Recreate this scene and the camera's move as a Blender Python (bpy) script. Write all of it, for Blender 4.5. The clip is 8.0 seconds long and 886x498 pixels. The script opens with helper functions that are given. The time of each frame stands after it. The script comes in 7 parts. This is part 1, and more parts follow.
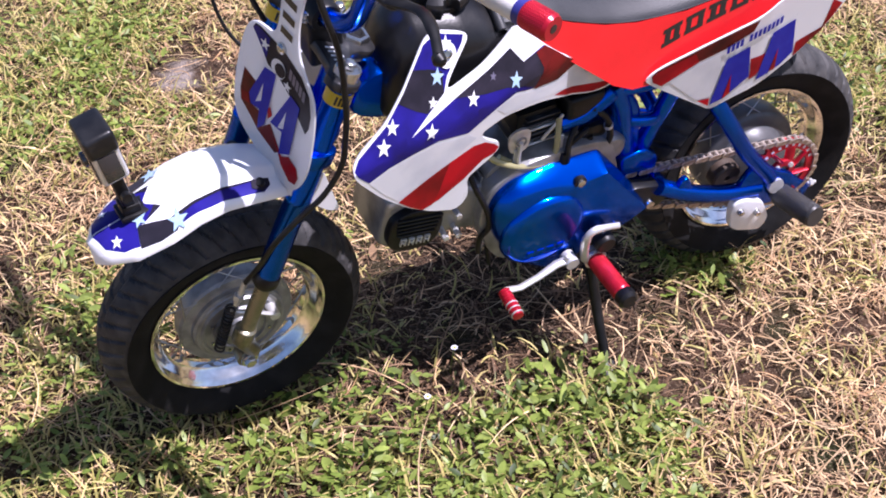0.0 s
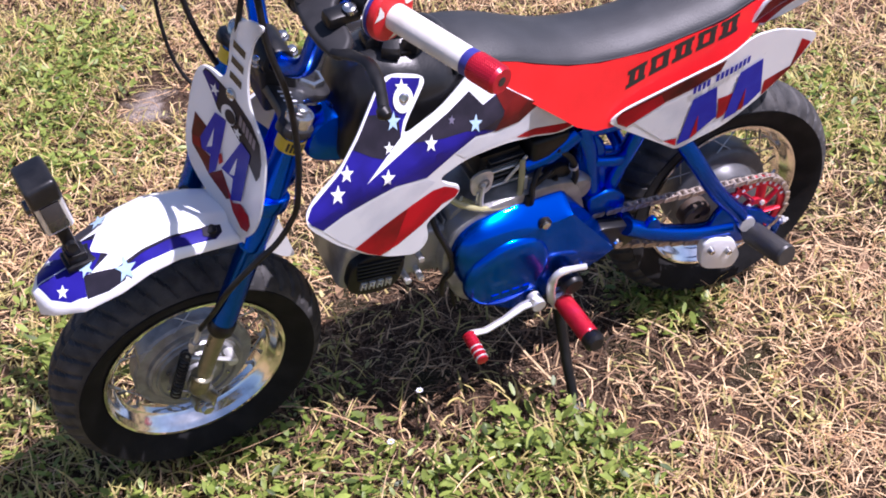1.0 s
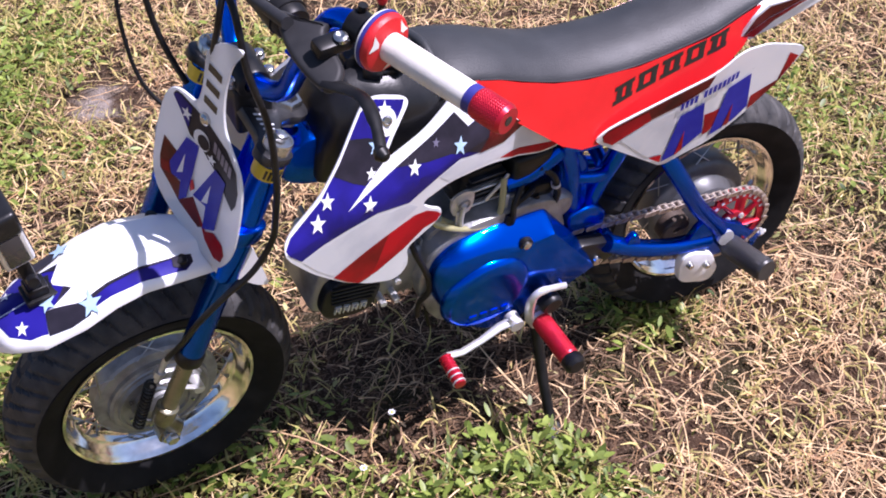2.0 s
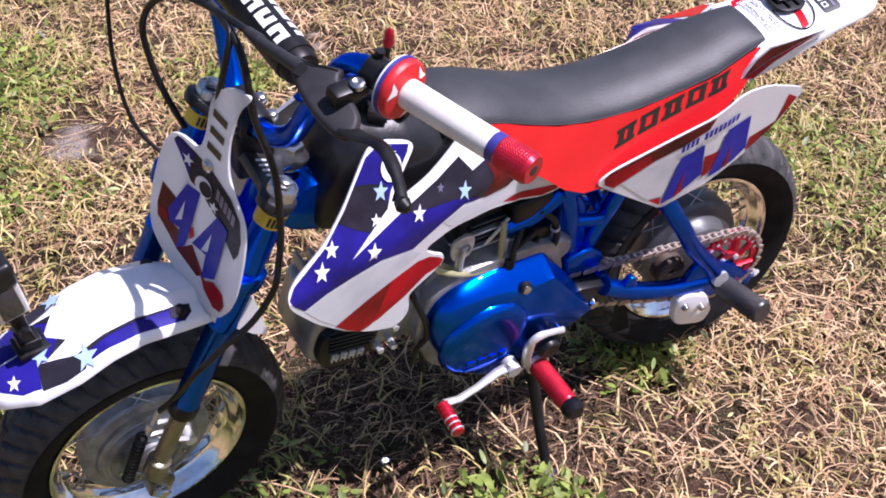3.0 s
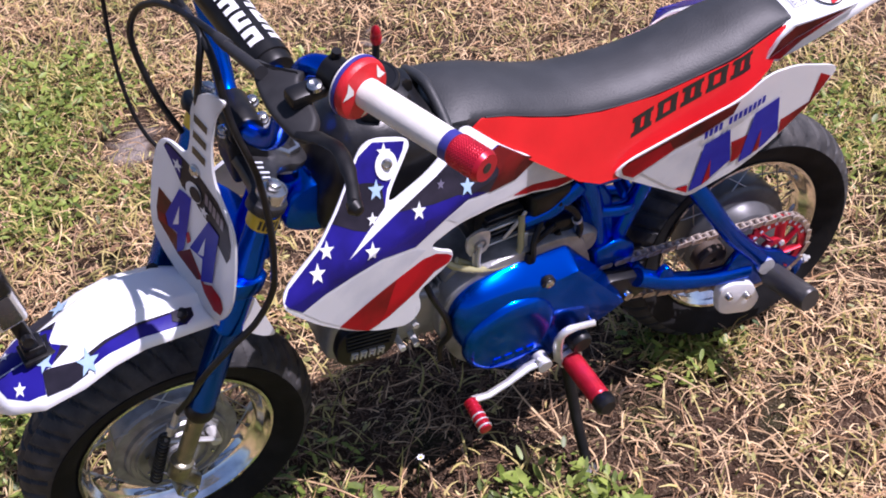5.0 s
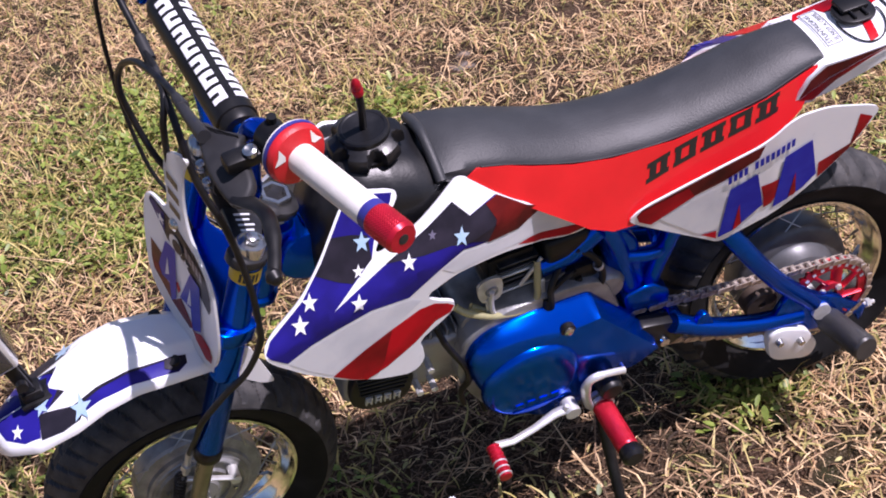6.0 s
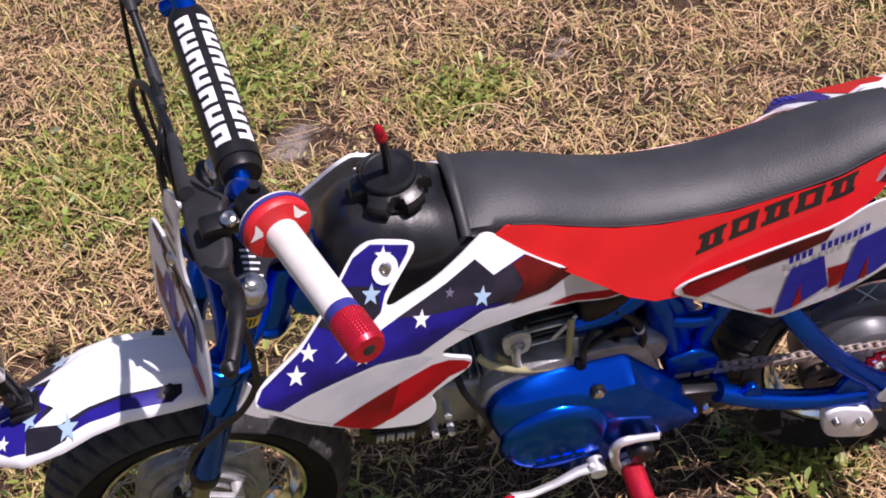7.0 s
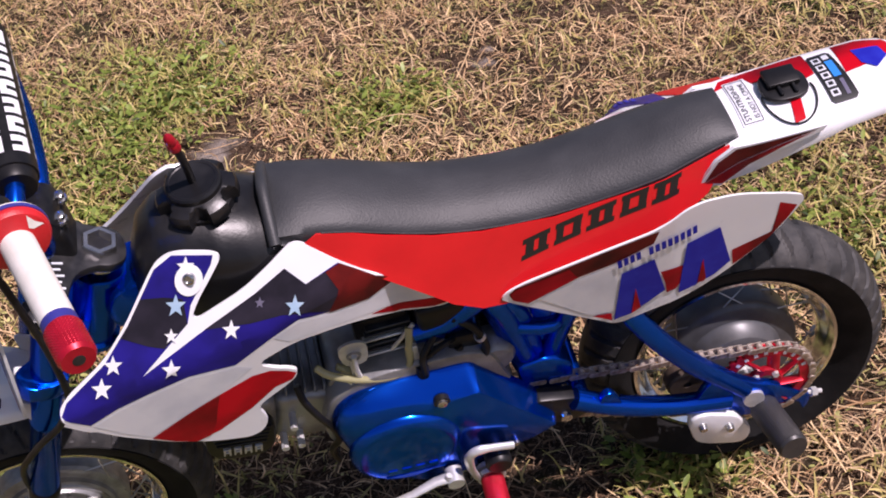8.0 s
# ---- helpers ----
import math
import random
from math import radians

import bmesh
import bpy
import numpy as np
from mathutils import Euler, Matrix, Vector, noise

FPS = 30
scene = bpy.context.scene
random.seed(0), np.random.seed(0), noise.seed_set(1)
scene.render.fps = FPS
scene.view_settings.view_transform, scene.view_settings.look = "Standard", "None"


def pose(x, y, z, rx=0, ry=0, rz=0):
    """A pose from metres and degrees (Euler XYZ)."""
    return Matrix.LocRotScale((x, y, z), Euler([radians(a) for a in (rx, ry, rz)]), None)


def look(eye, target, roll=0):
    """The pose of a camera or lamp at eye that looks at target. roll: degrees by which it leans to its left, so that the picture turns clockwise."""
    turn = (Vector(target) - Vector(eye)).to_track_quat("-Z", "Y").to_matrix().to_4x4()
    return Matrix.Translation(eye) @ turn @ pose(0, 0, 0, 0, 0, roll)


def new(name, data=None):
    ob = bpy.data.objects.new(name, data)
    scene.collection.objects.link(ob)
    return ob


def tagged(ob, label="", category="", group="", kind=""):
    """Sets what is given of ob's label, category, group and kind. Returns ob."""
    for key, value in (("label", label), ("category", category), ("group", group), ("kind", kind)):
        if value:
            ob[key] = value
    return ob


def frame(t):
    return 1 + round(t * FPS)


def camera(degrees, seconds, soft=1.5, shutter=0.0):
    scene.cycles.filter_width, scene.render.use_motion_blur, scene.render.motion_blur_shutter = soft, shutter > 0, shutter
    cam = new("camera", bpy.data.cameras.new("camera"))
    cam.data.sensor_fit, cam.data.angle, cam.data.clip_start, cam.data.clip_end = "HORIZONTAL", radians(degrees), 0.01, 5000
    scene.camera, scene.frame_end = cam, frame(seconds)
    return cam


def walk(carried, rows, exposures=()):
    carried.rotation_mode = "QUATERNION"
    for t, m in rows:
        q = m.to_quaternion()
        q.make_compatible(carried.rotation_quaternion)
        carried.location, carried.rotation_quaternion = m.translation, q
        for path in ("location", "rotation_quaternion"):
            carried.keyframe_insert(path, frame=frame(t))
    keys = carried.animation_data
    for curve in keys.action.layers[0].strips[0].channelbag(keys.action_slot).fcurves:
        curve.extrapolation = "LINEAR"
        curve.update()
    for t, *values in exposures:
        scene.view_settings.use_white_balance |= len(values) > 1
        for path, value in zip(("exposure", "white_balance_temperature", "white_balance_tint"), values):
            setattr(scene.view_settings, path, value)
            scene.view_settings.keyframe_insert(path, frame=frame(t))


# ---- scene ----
cam = camera(41.0, 8.0, 1.85)
PATH = [
    (0, (-0.5412, -1.3090, 1.3722), (-0.1042, 0.1806, 0.1111), -5.25),
    (0.5, (-0.5269, -1.2998, 1.3711), (-0.0610, 0.2019, 0.1349), -4.63),
    (1, (-0.4866, -1.2739, 1.3764), (-0.0266, 0.2256, 0.1355), -4.86),
    (2.3, (-0.5187, -1.1456, 1.3846), (0.0664, 0.2746, 0.1037), -1.37),
    (2.5, (-0.5304, -1.1373, 1.3764), (0.0783, 0.2913, 0.1161), -1.00),
    (3, (-0.5353, -1.1137, 1.3777), (0.0873, 0.3276, 0.1388), -1.17),
    (3.5, (-0.4399, -1.1380, 1.3700), (0.0598, 0.3171, 0.0922), -4.72),
    (4, (-0.3691, -1.1661, 1.3595), (0.0310, 0.3049, 0.0649), -7.84),
    (4.5, (-0.4081, -1.1566, 1.3509), (0.0265, 0.3356, 0.0921), -7.39),
    (4.7, (-0.4399, -1.1261, 1.3719), (0.0305, 0.3518, 0.1092), -6.13),
    (5.8, (-0.2301, -1.2195, 1.3513), (-0.0236, 0.4051, 0.2032), -12.41),
    (6, (-0.2136, -1.1551, 1.3711), (-0.0411, 0.4348, 0.1701), -12.59),
    (6.5, (-0.2340, -1.0265, 1.3804), (-0.0939, 0.4785, 0.0706), -11.27),
    (7, (-0.0867, -1.0238, 1.3968), (-0.1247, 0.5328, 0.1415), -10.72),
    (7.5, (0.0766, -1.0422, 1.3629), (-0.0709, 0.5469, 0.1576), -12.66),
    (8, (0.1156, -1.0379, 1.3540), (0.0537, 0.5352, 0.1206), -12.22),
]
EXPOSURE = [(0, 0.58, 5600, 22), (1.0, 0.58, 5600, 23), (2.5, 0.53, 5600, 22), (4.5, 0.34, 5600, 24), (6.0, 0.24, 5750, 24), (7.0, 0.06, 6000, 23), (8.0, -0.05, 6150, 25)]
walk(cam, [(t, look(eye, target, roll)) for t, eye, target, roll in PATH], EXPOSURE)

# ---- light ----
SUN_DIR = Vector((0.50, -0.31, 1.0)).normalized()
sun = new("sun", bpy.data.lights.new("sun", "SUN"))
sun.data.energy, sun.data.angle, sun.data.color = 6.1, radians(0.55), (1.0, 0.885, 0.83)
sun.matrix_world = look(SUN_DIR * 20, (0, 0, 0))
world = bpy.data.worlds.new("sky")
scene.world = world
world.use_nodes = True
_sky = world.node_tree.nodes.new("ShaderNodeTexSky")
_sky.sky_type, _sky.sun_disc = "NISHITA", False
_sky.sun_elevation = math.asin(SUN_DIR.z)
_sky.sun_rotation = math.atan2(SUN_DIR.x, SUN_DIR.y)
_sky.air_density, _sky.dust_density = 1.0, 1.7
world.node_tree.links.new(_sky.outputs[0], world.node_tree.nodes["Background"].inputs[0])
world.node_tree.nodes["Background"].inputs[1].default_value = 0.072


# ---- materials ----
def material(name, rgb, rough=0.5, metal=0.0, coat=0.0, spots=None, scale=40.0, amount=0.25, bump=0.0, bump_scale=200.0,
             rough_var=0.0, random_value=0.0, island=False, spec=0.5, trans=0.0, thin=0.0, tint=None):
    """A surface with a base colour, a second colour in patches, grain in the relief and uneven gloss."""
    m = bpy.data.materials.new(name)
    m.use_nodes = True
    nt = m.node_tree
    b = nt.nodes["Principled BSDF"]
    b.inputs["Roughness"].default_value, b.inputs["Metallic"].default_value = rough, metal
    b.inputs["Coat Weight"].default_value, b.inputs["Coat Roughness"].default_value = coat, 0.06
    b.inputs["Specular IOR Level"].default_value = spec
    if tint:
        b.inputs["Specular Tint"].default_value = (*tint, 1)
    if trans:
        b.inputs["Transmission Weight"].default_value = trans
    tc = nt.nodes.new("ShaderNodeTexCoord")
    col = None
    if spots:
        n = nt.nodes.new("ShaderNodeTexNoise")
        n.inputs["Scale"].default_value, n.inputs["Detail"].default_value = scale, 6
        nt.links.new(tc.outputs["Object"], n.inputs["Vector"])
        r = nt.nodes.new("ShaderNodeMapRange")
        r.inputs[1].default_value, r.inputs[2].default_value, r.inputs[4].default_value = 0.42, 0.68, amount
        nt.links.new(n.outputs["Fac"], r.inputs[0])
        mx = nt.nodes.new("ShaderNodeMixRGB")
        mx.inputs[1].default_value, mx.inputs[2].default_value = (*rgb, 1), (*spots, 1)
        nt.links.new(r.outputs[0], mx.inputs[0])
        col = mx.outputs[0]
    if random_value:
        hs = nt.nodes.new("ShaderNodeHueSaturation")
        if island:
            g = nt.nodes.new("ShaderNodeNewGeometry")
            rnd = g.outputs["Random Per Island"]
        else:
            rnd = nt.nodes.new("ShaderNodeObjectInfo").outputs["Random"]
        mr = nt.nodes.new("ShaderNodeMapRange")
        mr.inputs[3].default_value, mr.inputs[4].default_value = 1 - random_value, 1 + random_value
        nt.links.new(rnd, mr.inputs[0])
        nt.links.new(mr.outputs[0], hs.inputs["Value"])
        mh = nt.nodes.new("ShaderNodeMath")
        mh.operation = "MULTIPLY_ADD"
        mh.inputs[1].default_value, mh.inputs[2].default_value = 0.05, 0.475
        fr = nt.nodes.new("ShaderNodeMath")
        fr.operation = "FRACT"
        m7 = nt.nodes.new("ShaderNodeMath")
        m7.operation = "MULTIPLY"
        m7.inputs[1].default_value = 7.31
        nt.links.new(rnd, m7.inputs[0])
        nt.links.new(m7.outputs[0], fr.inputs[0])
        nt.links.new(fr.outputs[0], mh.inputs[0])
        nt.links.new(mh.outputs[0], hs.inputs["Hue"])
        if col:
            nt.links.new(col, hs.inputs["Color"])
        else:
            hs.inputs["Color"].default_value = (*rgb, 1)
        col = hs.outputs[0]
    if col:
        nt.links.new(col, b.inputs["Base Color"])
    else:
        b.inputs["Base Color"].default_value = (*rgb, 1)
    if rough_var:
        n2 = nt.nodes.new("ShaderNodeTexNoise")
        n2.inputs["Scale"].default_value, n2.inputs["Detail"].default_value = 25, 5
        nt.links.new(tc.outputs["Object"], n2.inputs["Vector"])
        r2 = nt.nodes.new("ShaderNodeMapRange")
        r2.inputs[3].default_value, r2.inputs[4].default_value = max(0.02, rough - rough_var), min(1, rough + rough_var)
        nt.links.new(n2.outputs["Fac"], r2.inputs[0])
        nt.links.new(r2.outputs[0], b.inputs["Roughness"])
    if bump:
        n3 = nt.nodes.new("ShaderNodeTexNoise")
        n3.inputs["Scale"].default_value, n3.inputs["Detail"].default_value = bump_scale, 3
        nt.links.new(tc.outputs["Object"], n3.inputs["Vector"])
        bp = nt.nodes.new("ShaderNodeBump")
        bp.inputs["Strength"].default_value, bp.inputs["Distance"].default_value = bump, 0.002
        nt.links.new(n3.outputs["Fac"], bp.inputs["Height"])
        nt.links.new(bp.outputs[0], b.inputs["Normal"])
    if thin:
        tl = nt.nodes.new("ShaderNodeBsdfTranslucent")
        tl.inputs["Color"].default_value = (*rgb, 1)
        ms = nt.nodes.new("ShaderNodeMixShader")
        ms.inputs[0].default_value = thin
        nt.links.new(b.outputs[0], ms.inputs[1])
        nt.links.new(tl.outputs[0], ms.inputs[2])
        nt.links.new(ms.outputs[0], nt.nodes["Material Output"].inputs["Surface"])
    return m


CANDY = material("candy_blue", (0.002, 0.088, 0.63), 0.23, 0.93, 0.25, (0.002, 0.070, 0.53), 14, 0.5, rough_var=0.03, tint=(0.10, 0.42, 1.0))
WHITE = material("white_plastic", (0.90, 0.915, 0.94), 0.30, 0, 0.3, (0.84, 0.85, 0.88), 18, 0.5, rough_var=0.08, thin=0.18)
GUARD_WHITE = material("guard_plastic", (0.86, 0.875, 0.90), 0.30, 0, 0.4, (0.80, 0.815, 0.84), 18, 0.5, rough_var=0.06)
PLATE_WHITE = material("plate_plastic", (0.88, 0.89, 0.90), 0.32, 0, 0.2, (0.82, 0.83, 0.85), 18, 0.5, rough_var=0.08, thin=0.38)
FLAG_WHITE = material("flag_white", (0.82, 0.84, 0.88), 0.32, 0, 0.2, (0.62, 0.65, 0.72), 22, 0.8, rough_var=0.06, thin=0.2)
FLAG_BLUE = material("flag_blue", (0.020, 0.014, 0.20), 0.30, 0, 0, (0.012, 0.009, 0.085), 20, 0.8, rough_var=0.04, spec=0.10)
FLAG_DARK = material("flag_dark", (0.016, 0.015, 0.022), 0.30, 0, 0, (0.030, 0.026, 0.040), 30, 0.8, rough_var=0.04, spec=0.10)
FLAG_RED = material("flag_red", (0.46, 0.004, 0.012), 0.30, 0, 0, (0.13, 0.003, 0.006), 11, 1.0, rough_var=0.04, spec=0.10)
FLAG_DEEP_RED = material("flag_deep_red", (0.30, 0.005, 0.010), 0.30, 0, 0, (0.10, 0.004, 0.006), 14, 1.0, rough_var=0.04, spec=0.10)
FLAG_BROWN = material("flag_brown", (0.12, 0.010, 0.009), 0.30, 0, 0, (0.035, 0.006, 0.006), 26, 0.9, rough_var=0.04, spec=0.10)
STAR_PALE = material("star_pale", (0.32, 0.47, 0.62), 0.25, 0, 0.6, (0.5, 0.6, 0.7), 60, 0.6)
SEAT_BLACK = material("seat_vinyl", (0.024, 0.0255, 0.028), 0.54, 0, 0, (0.038, 0.040, 0.043), 22, 0.7, bump=0.20, bump_scale=430, rough_var=0.05, spec=0.5)
SEAT_RED = material("seat_red", (0.62, 0.012, 0.014), 0.32, 0, 0.15, (0.5, 0.008, 0.01), 20, 0.6, bump=0.08, bump_scale=300, rough_var=0.05)
TANK_BLACK = material("tank_plastic", (0.007, 0.007, 0.008), 0.34, 0, 0, (0.026, 0.026, 0.027), 22, 0.7, spec=0.38, bump=0.08, bump_scale=260, rough_var=0.08)
RUBBER = material("rubber", (0.010, 0.010, 0.0105), 0.66, 0, 0, (0.022, 0.021, 0.021), 26, 0.7, spec=0.10, bump=0.15, bump_scale=300, rough_var=0.1)
TREAD = material("tyre_tread", (0.030, 0.030, 0.031), 0.60, 0, 0, (0.075, 0.072, 0.070), 40, 0.8, spec=0.3, bump=0.2, bump_scale=350, rough_var=0.12)
BLACK = material("black_parts", (0.006, 0.006, 0.007), 0.40, 0, 0, (0.016, 0.016, 0.016), 60, 0.6, rough_var=0.1, spec=0.28)
COVER_RUBBER = material("cover_rubber", (0.024, 0.024, 0.026), 0.50, 0, 0, (0.036, 0.036, 0.038), 60, 0.6, spec=0.22, rough_var=0.1)
CHROME = material("chrome", (0.88, 0.87, 0.86), 0.12, 1.0, 0, (0.48, 0.47, 0.45), 30, 0.8, bump=0.10, bump_scale=90, rough_var=0.06)
ALLOY = material("cast_alloy", (0.33, 0.335, 0.34), 0.38, 0.5, 0, (0.11, 0.11, 0.112), 26, 0.8, bump=0.25, bump_scale=350, rough_var=0.12)
ALLOY_BRIGHT = material("bright_alloy", (0.70, 0.70, 0.69), 0.40, 0.55, 0, (0.5, 0.5, 0.48), 60, 0.7, rough_var=0.1)
BOLT_STEEL = material("bolt_steel", (0.56, 0.56, 0.55), 0.24, 0.95, 0, (0.38, 0.38, 0.37), 60, 0.7, rough_var=0.08)
HUB_GREY = material("hub_grey", (0.32, 0.33, 0.34), 0.42, 0.45, 0, (0.17, 0.17, 0.175), 45, 0.8, rough_var=0.1)
HUB_DARK = material("hub_dark", (0.105, 0.108, 0.115), 0.40, 0.3, 0, (0.07, 0.07, 0.074), 45, 0.8, rough_var=0.1)
TUBE_BROWN = material("fork_tube", (0.25, 0.235, 0.165), 0.30, 0.7, 0, (0.12, 0.11, 0.075), 50, 0.9, rough_var=0.1)
SPOKE = material("spoke_steel", (0.42, 0.42, 0.41), 0.34, 0.9, 0, (0.25, 0.24, 0.23), 60, 0.7, rough_var=0.1)
CHAIN_STEEL = material("chain_steel", (0.58, 0.50, 0.43), 0.30, 0.55, 0, (0.20, 0.13, 0.09), 80, 0.9, rough_var=0.12)
DARK_ALLOY = material("dark_alloy", (0.030, 0.030, 0.033), 0.36, 0.5, 0, (0.075, 0.075, 0.078), 60, 0.7, rough_var=0.1)
ROLLER = material("roller_brown", (0.075, 0.052, 0.038), 0.55, 0, 0, (0.04, 0.028, 0.02), 60, 0.7, rough_var=0.1)
CLAMP_GREY = material("clamp_grey", (0.020, 0.020, 0.022), 0.36, 0.3, 0, (0.065, 0.064, 0.064), 50, 0.6, rough_var=0.1)
PEG_STEEL = material("peg_steel", (0.060, 0.059, 0.059), 0.36, 0.5, 0, (0.045, 0.045, 0.045), 50, 0.7, rough_var=0.1)
RED_ALLOY = material("red_anodised", (0.52, 0.010, 0.03), 0.36, 0.5, 0.1, (0.34, 0.006, 0.015), 60, 0.7, rough_var=0.08)
GRIP_WHITE = material("grip_white", (0.72, 0.70, 0.65), 0.6, 0, 0, (0.58, 0.55, 0.48), 40, 0.8, bump=0.12, bump_scale=700)
GRIP_RED = material("grip_red", (0.56, 0.015, 0.02), 0.45, 0, 0, (0.4, 0.01, 0.012), 50, 0.6, bump=0.2, bump_scale=500)
GRIP_BLUE = material("grip_blue", (0.03, 0.03, 0.22), 0.5, 0, 0, (0.02, 0.02, 0.12), 50, 0.6)
YELLOW = material("yellow_sticker", (0.72, 0.52, 0.02), 0.35, 0, 0.3, (0.55, 0.4, 0.02), 90, 0.6)
INK = material("black_print", (0.012, 0.012, 0.012), 0.35, 0, 0.2)
INK_BLUE = material("blue_print", (0.018, 0.020, 0.33), 0.30, 0, 0, (0.026, 0.035, 0.40), 60, 0.7, spec=0.10)
INK_GREY = material("grey_print", (0.13, 0.12, 0.18), 0.35, 0, 0.3)
SKY_BLUE = material("bright_blue_print", (0.03, 0.22, 0.62), 0.3, 0, 0.3)
HOSE = material("clear_hose", (0.70, 0.66, 0.36), 0.15, 0, 0.4, trans=0.6)
LENS = material("lens_glass", (0.03, 0.03, 0.035), 0.05, 0, 0.8)


# ---- shape helpers ----
def smooth_curve(pts, n=8, closed=False):
    """Points along a Catmull-Rom curve through pts."""
    p = [Vector(q) for q in pts]
    m = len(p)
    out = []
    for i in range(m if closed else m - 1):
        a, b, c, d = (p[(i - 1) % m], p[i], p[(i + 1) % m], p[(i + 2) % m]) if closed else (p[max(i - 1, 0)], p[i], p[i + 1], p[min(i + 2, m - 1)])
        for k in range(n):
            t = k / n
            out.append(0.5 * ((2 * b) + (c - a) * t + (2 * a - 5 * b + 4 * c - d) * t * t + (3 * b - a - 3 * c + d) * t ** 3))
    if not closed:
        out.append(p[-1])
    return out


def sweep(bm, pts, radius, segs=12, cap=True, squash=1.0):
    """A round rod along pts; radius may vary along it."""
    pts = [Vector(q) for q in pts]
    n = len(pts)
    rad = [radius] * n if isinstance(radius, (int, float)) else list(radius)
    side = None
    rings = []
    for i in range(n):
        d = (pts[min(i + 1, n - 1)] - pts[max(i - 1, 0)]).normalized()
        if side is None:
            side = d.cross(Vector((0.13, 0.31, 0.94))).normalized()
        side = (side - d * side.dot(d)).normalized()
        up = d.cross(side)
        rings.append([bm.verts.new(pts[i] + rad[i] * (math.cos(a) * side + squash * math.sin(a) * up)) for a in (2 * math.pi * k / segs for k in range(segs))])
    for r0, r1 in zip(rings, rings[1:]):
        for k in range(segs):
            bm.faces.new((r0[k], r0[(k + 1) % segs], r1[(k + 1) % segs], r1[k]))
    if cap:
        bm.faces.new(rings[0][::-1])
        bm.faces.new(rings[-1])
    bmesh.ops.recalc_face_normals(bm, faces=bm.faces)
    return bm


def rod(pts, radius, segs=12, n=0, squash=1.0):
    return sweep(bmesh.new(), smooth_curve(pts, n) if n else pts, radius, segs, True, squash)


def lathe(profile, centre, axis=(0, 1, 0), segs=48, closed=False):
    """A turned body: profile rows of (distance along the axis, radius)."""
    bm = bmesh.new()
    ax = Vector(axis).normalized()
    u = ax.cross(Vector((0.3, 0.2, 1.0))).normalized()
    v = ax.cross(u)
    c = Vector(centre)
    rings = []
    for s, r in profile:
        rings.append([bm.verts.new(c + ax * s + max(r, 1e-5) * (math.cos(a) * u + math.sin(a) * v)) for a in (2 * math.pi * k / segs for k in range(segs))])
    pairs = list(zip(rings, rings[1:])) + ([(rings[-1], rings[0])] if closed else [])
    for r0, r1 in pairs:
        for k in range(segs):
            bm.faces.new((r0[k], r0[(k + 1) % segs], r1[(k + 1) % segs], r1[k]))
    if not closed:
        bm.faces.new(rings[0][::-1])
        bm.faces.new(rings[-1])
    bmesh.ops.recalc_face_normals(bm, faces=bm.faces)
    return bm


def block(x0, x1, y0, y1, z0, z1, bevel=0.004, segs=2):
    bm = bmesh.new()
    bmesh.ops.create_cube(bm, size=1.0)
    for v in bm.verts:
        v.co = Vector(((x0 + x1) / 2 + v.co.x * (x1 - x0), (y0 + y1) / 2 + v.co.y * (y1 - y0), (z0 + z1) / 2 + v.co.z * (z1 - z0)))
    if bevel:
        bmesh.ops.bevel(bm, geom=list(bm.edges), offset=bevel, segments=segs, affect="EDGES", profile=0.5)
    return bm


def slab(outline, y0, y1, bevel=0.0, segs=2):
    """A flat plate: an outline in x and z, from y0 to y1."""
    bm = bmesh.new()
    f = bm.faces.new([bm.verts.new((x, y0, z)) for x, z in outline])
    r = bmesh.ops.extrude_face_region(bm, geom=[f])
    for v in r["geom"]:
        if isinstance(v, bmesh.types.BMVert):
            v.co.y = y1
    bmesh.ops.recalc_face_normals(bm, faces=bm.faces)
    if bevel:
        es = [e for e in bm.edges if abs(e.verts[0].co.y - e.verts[1].co.y) < 1e-6]
        bmesh.ops.bevel(bm, geom=es, offset=bevel, segments=segs, affect="EDGES", profile=0.5)
    return bm


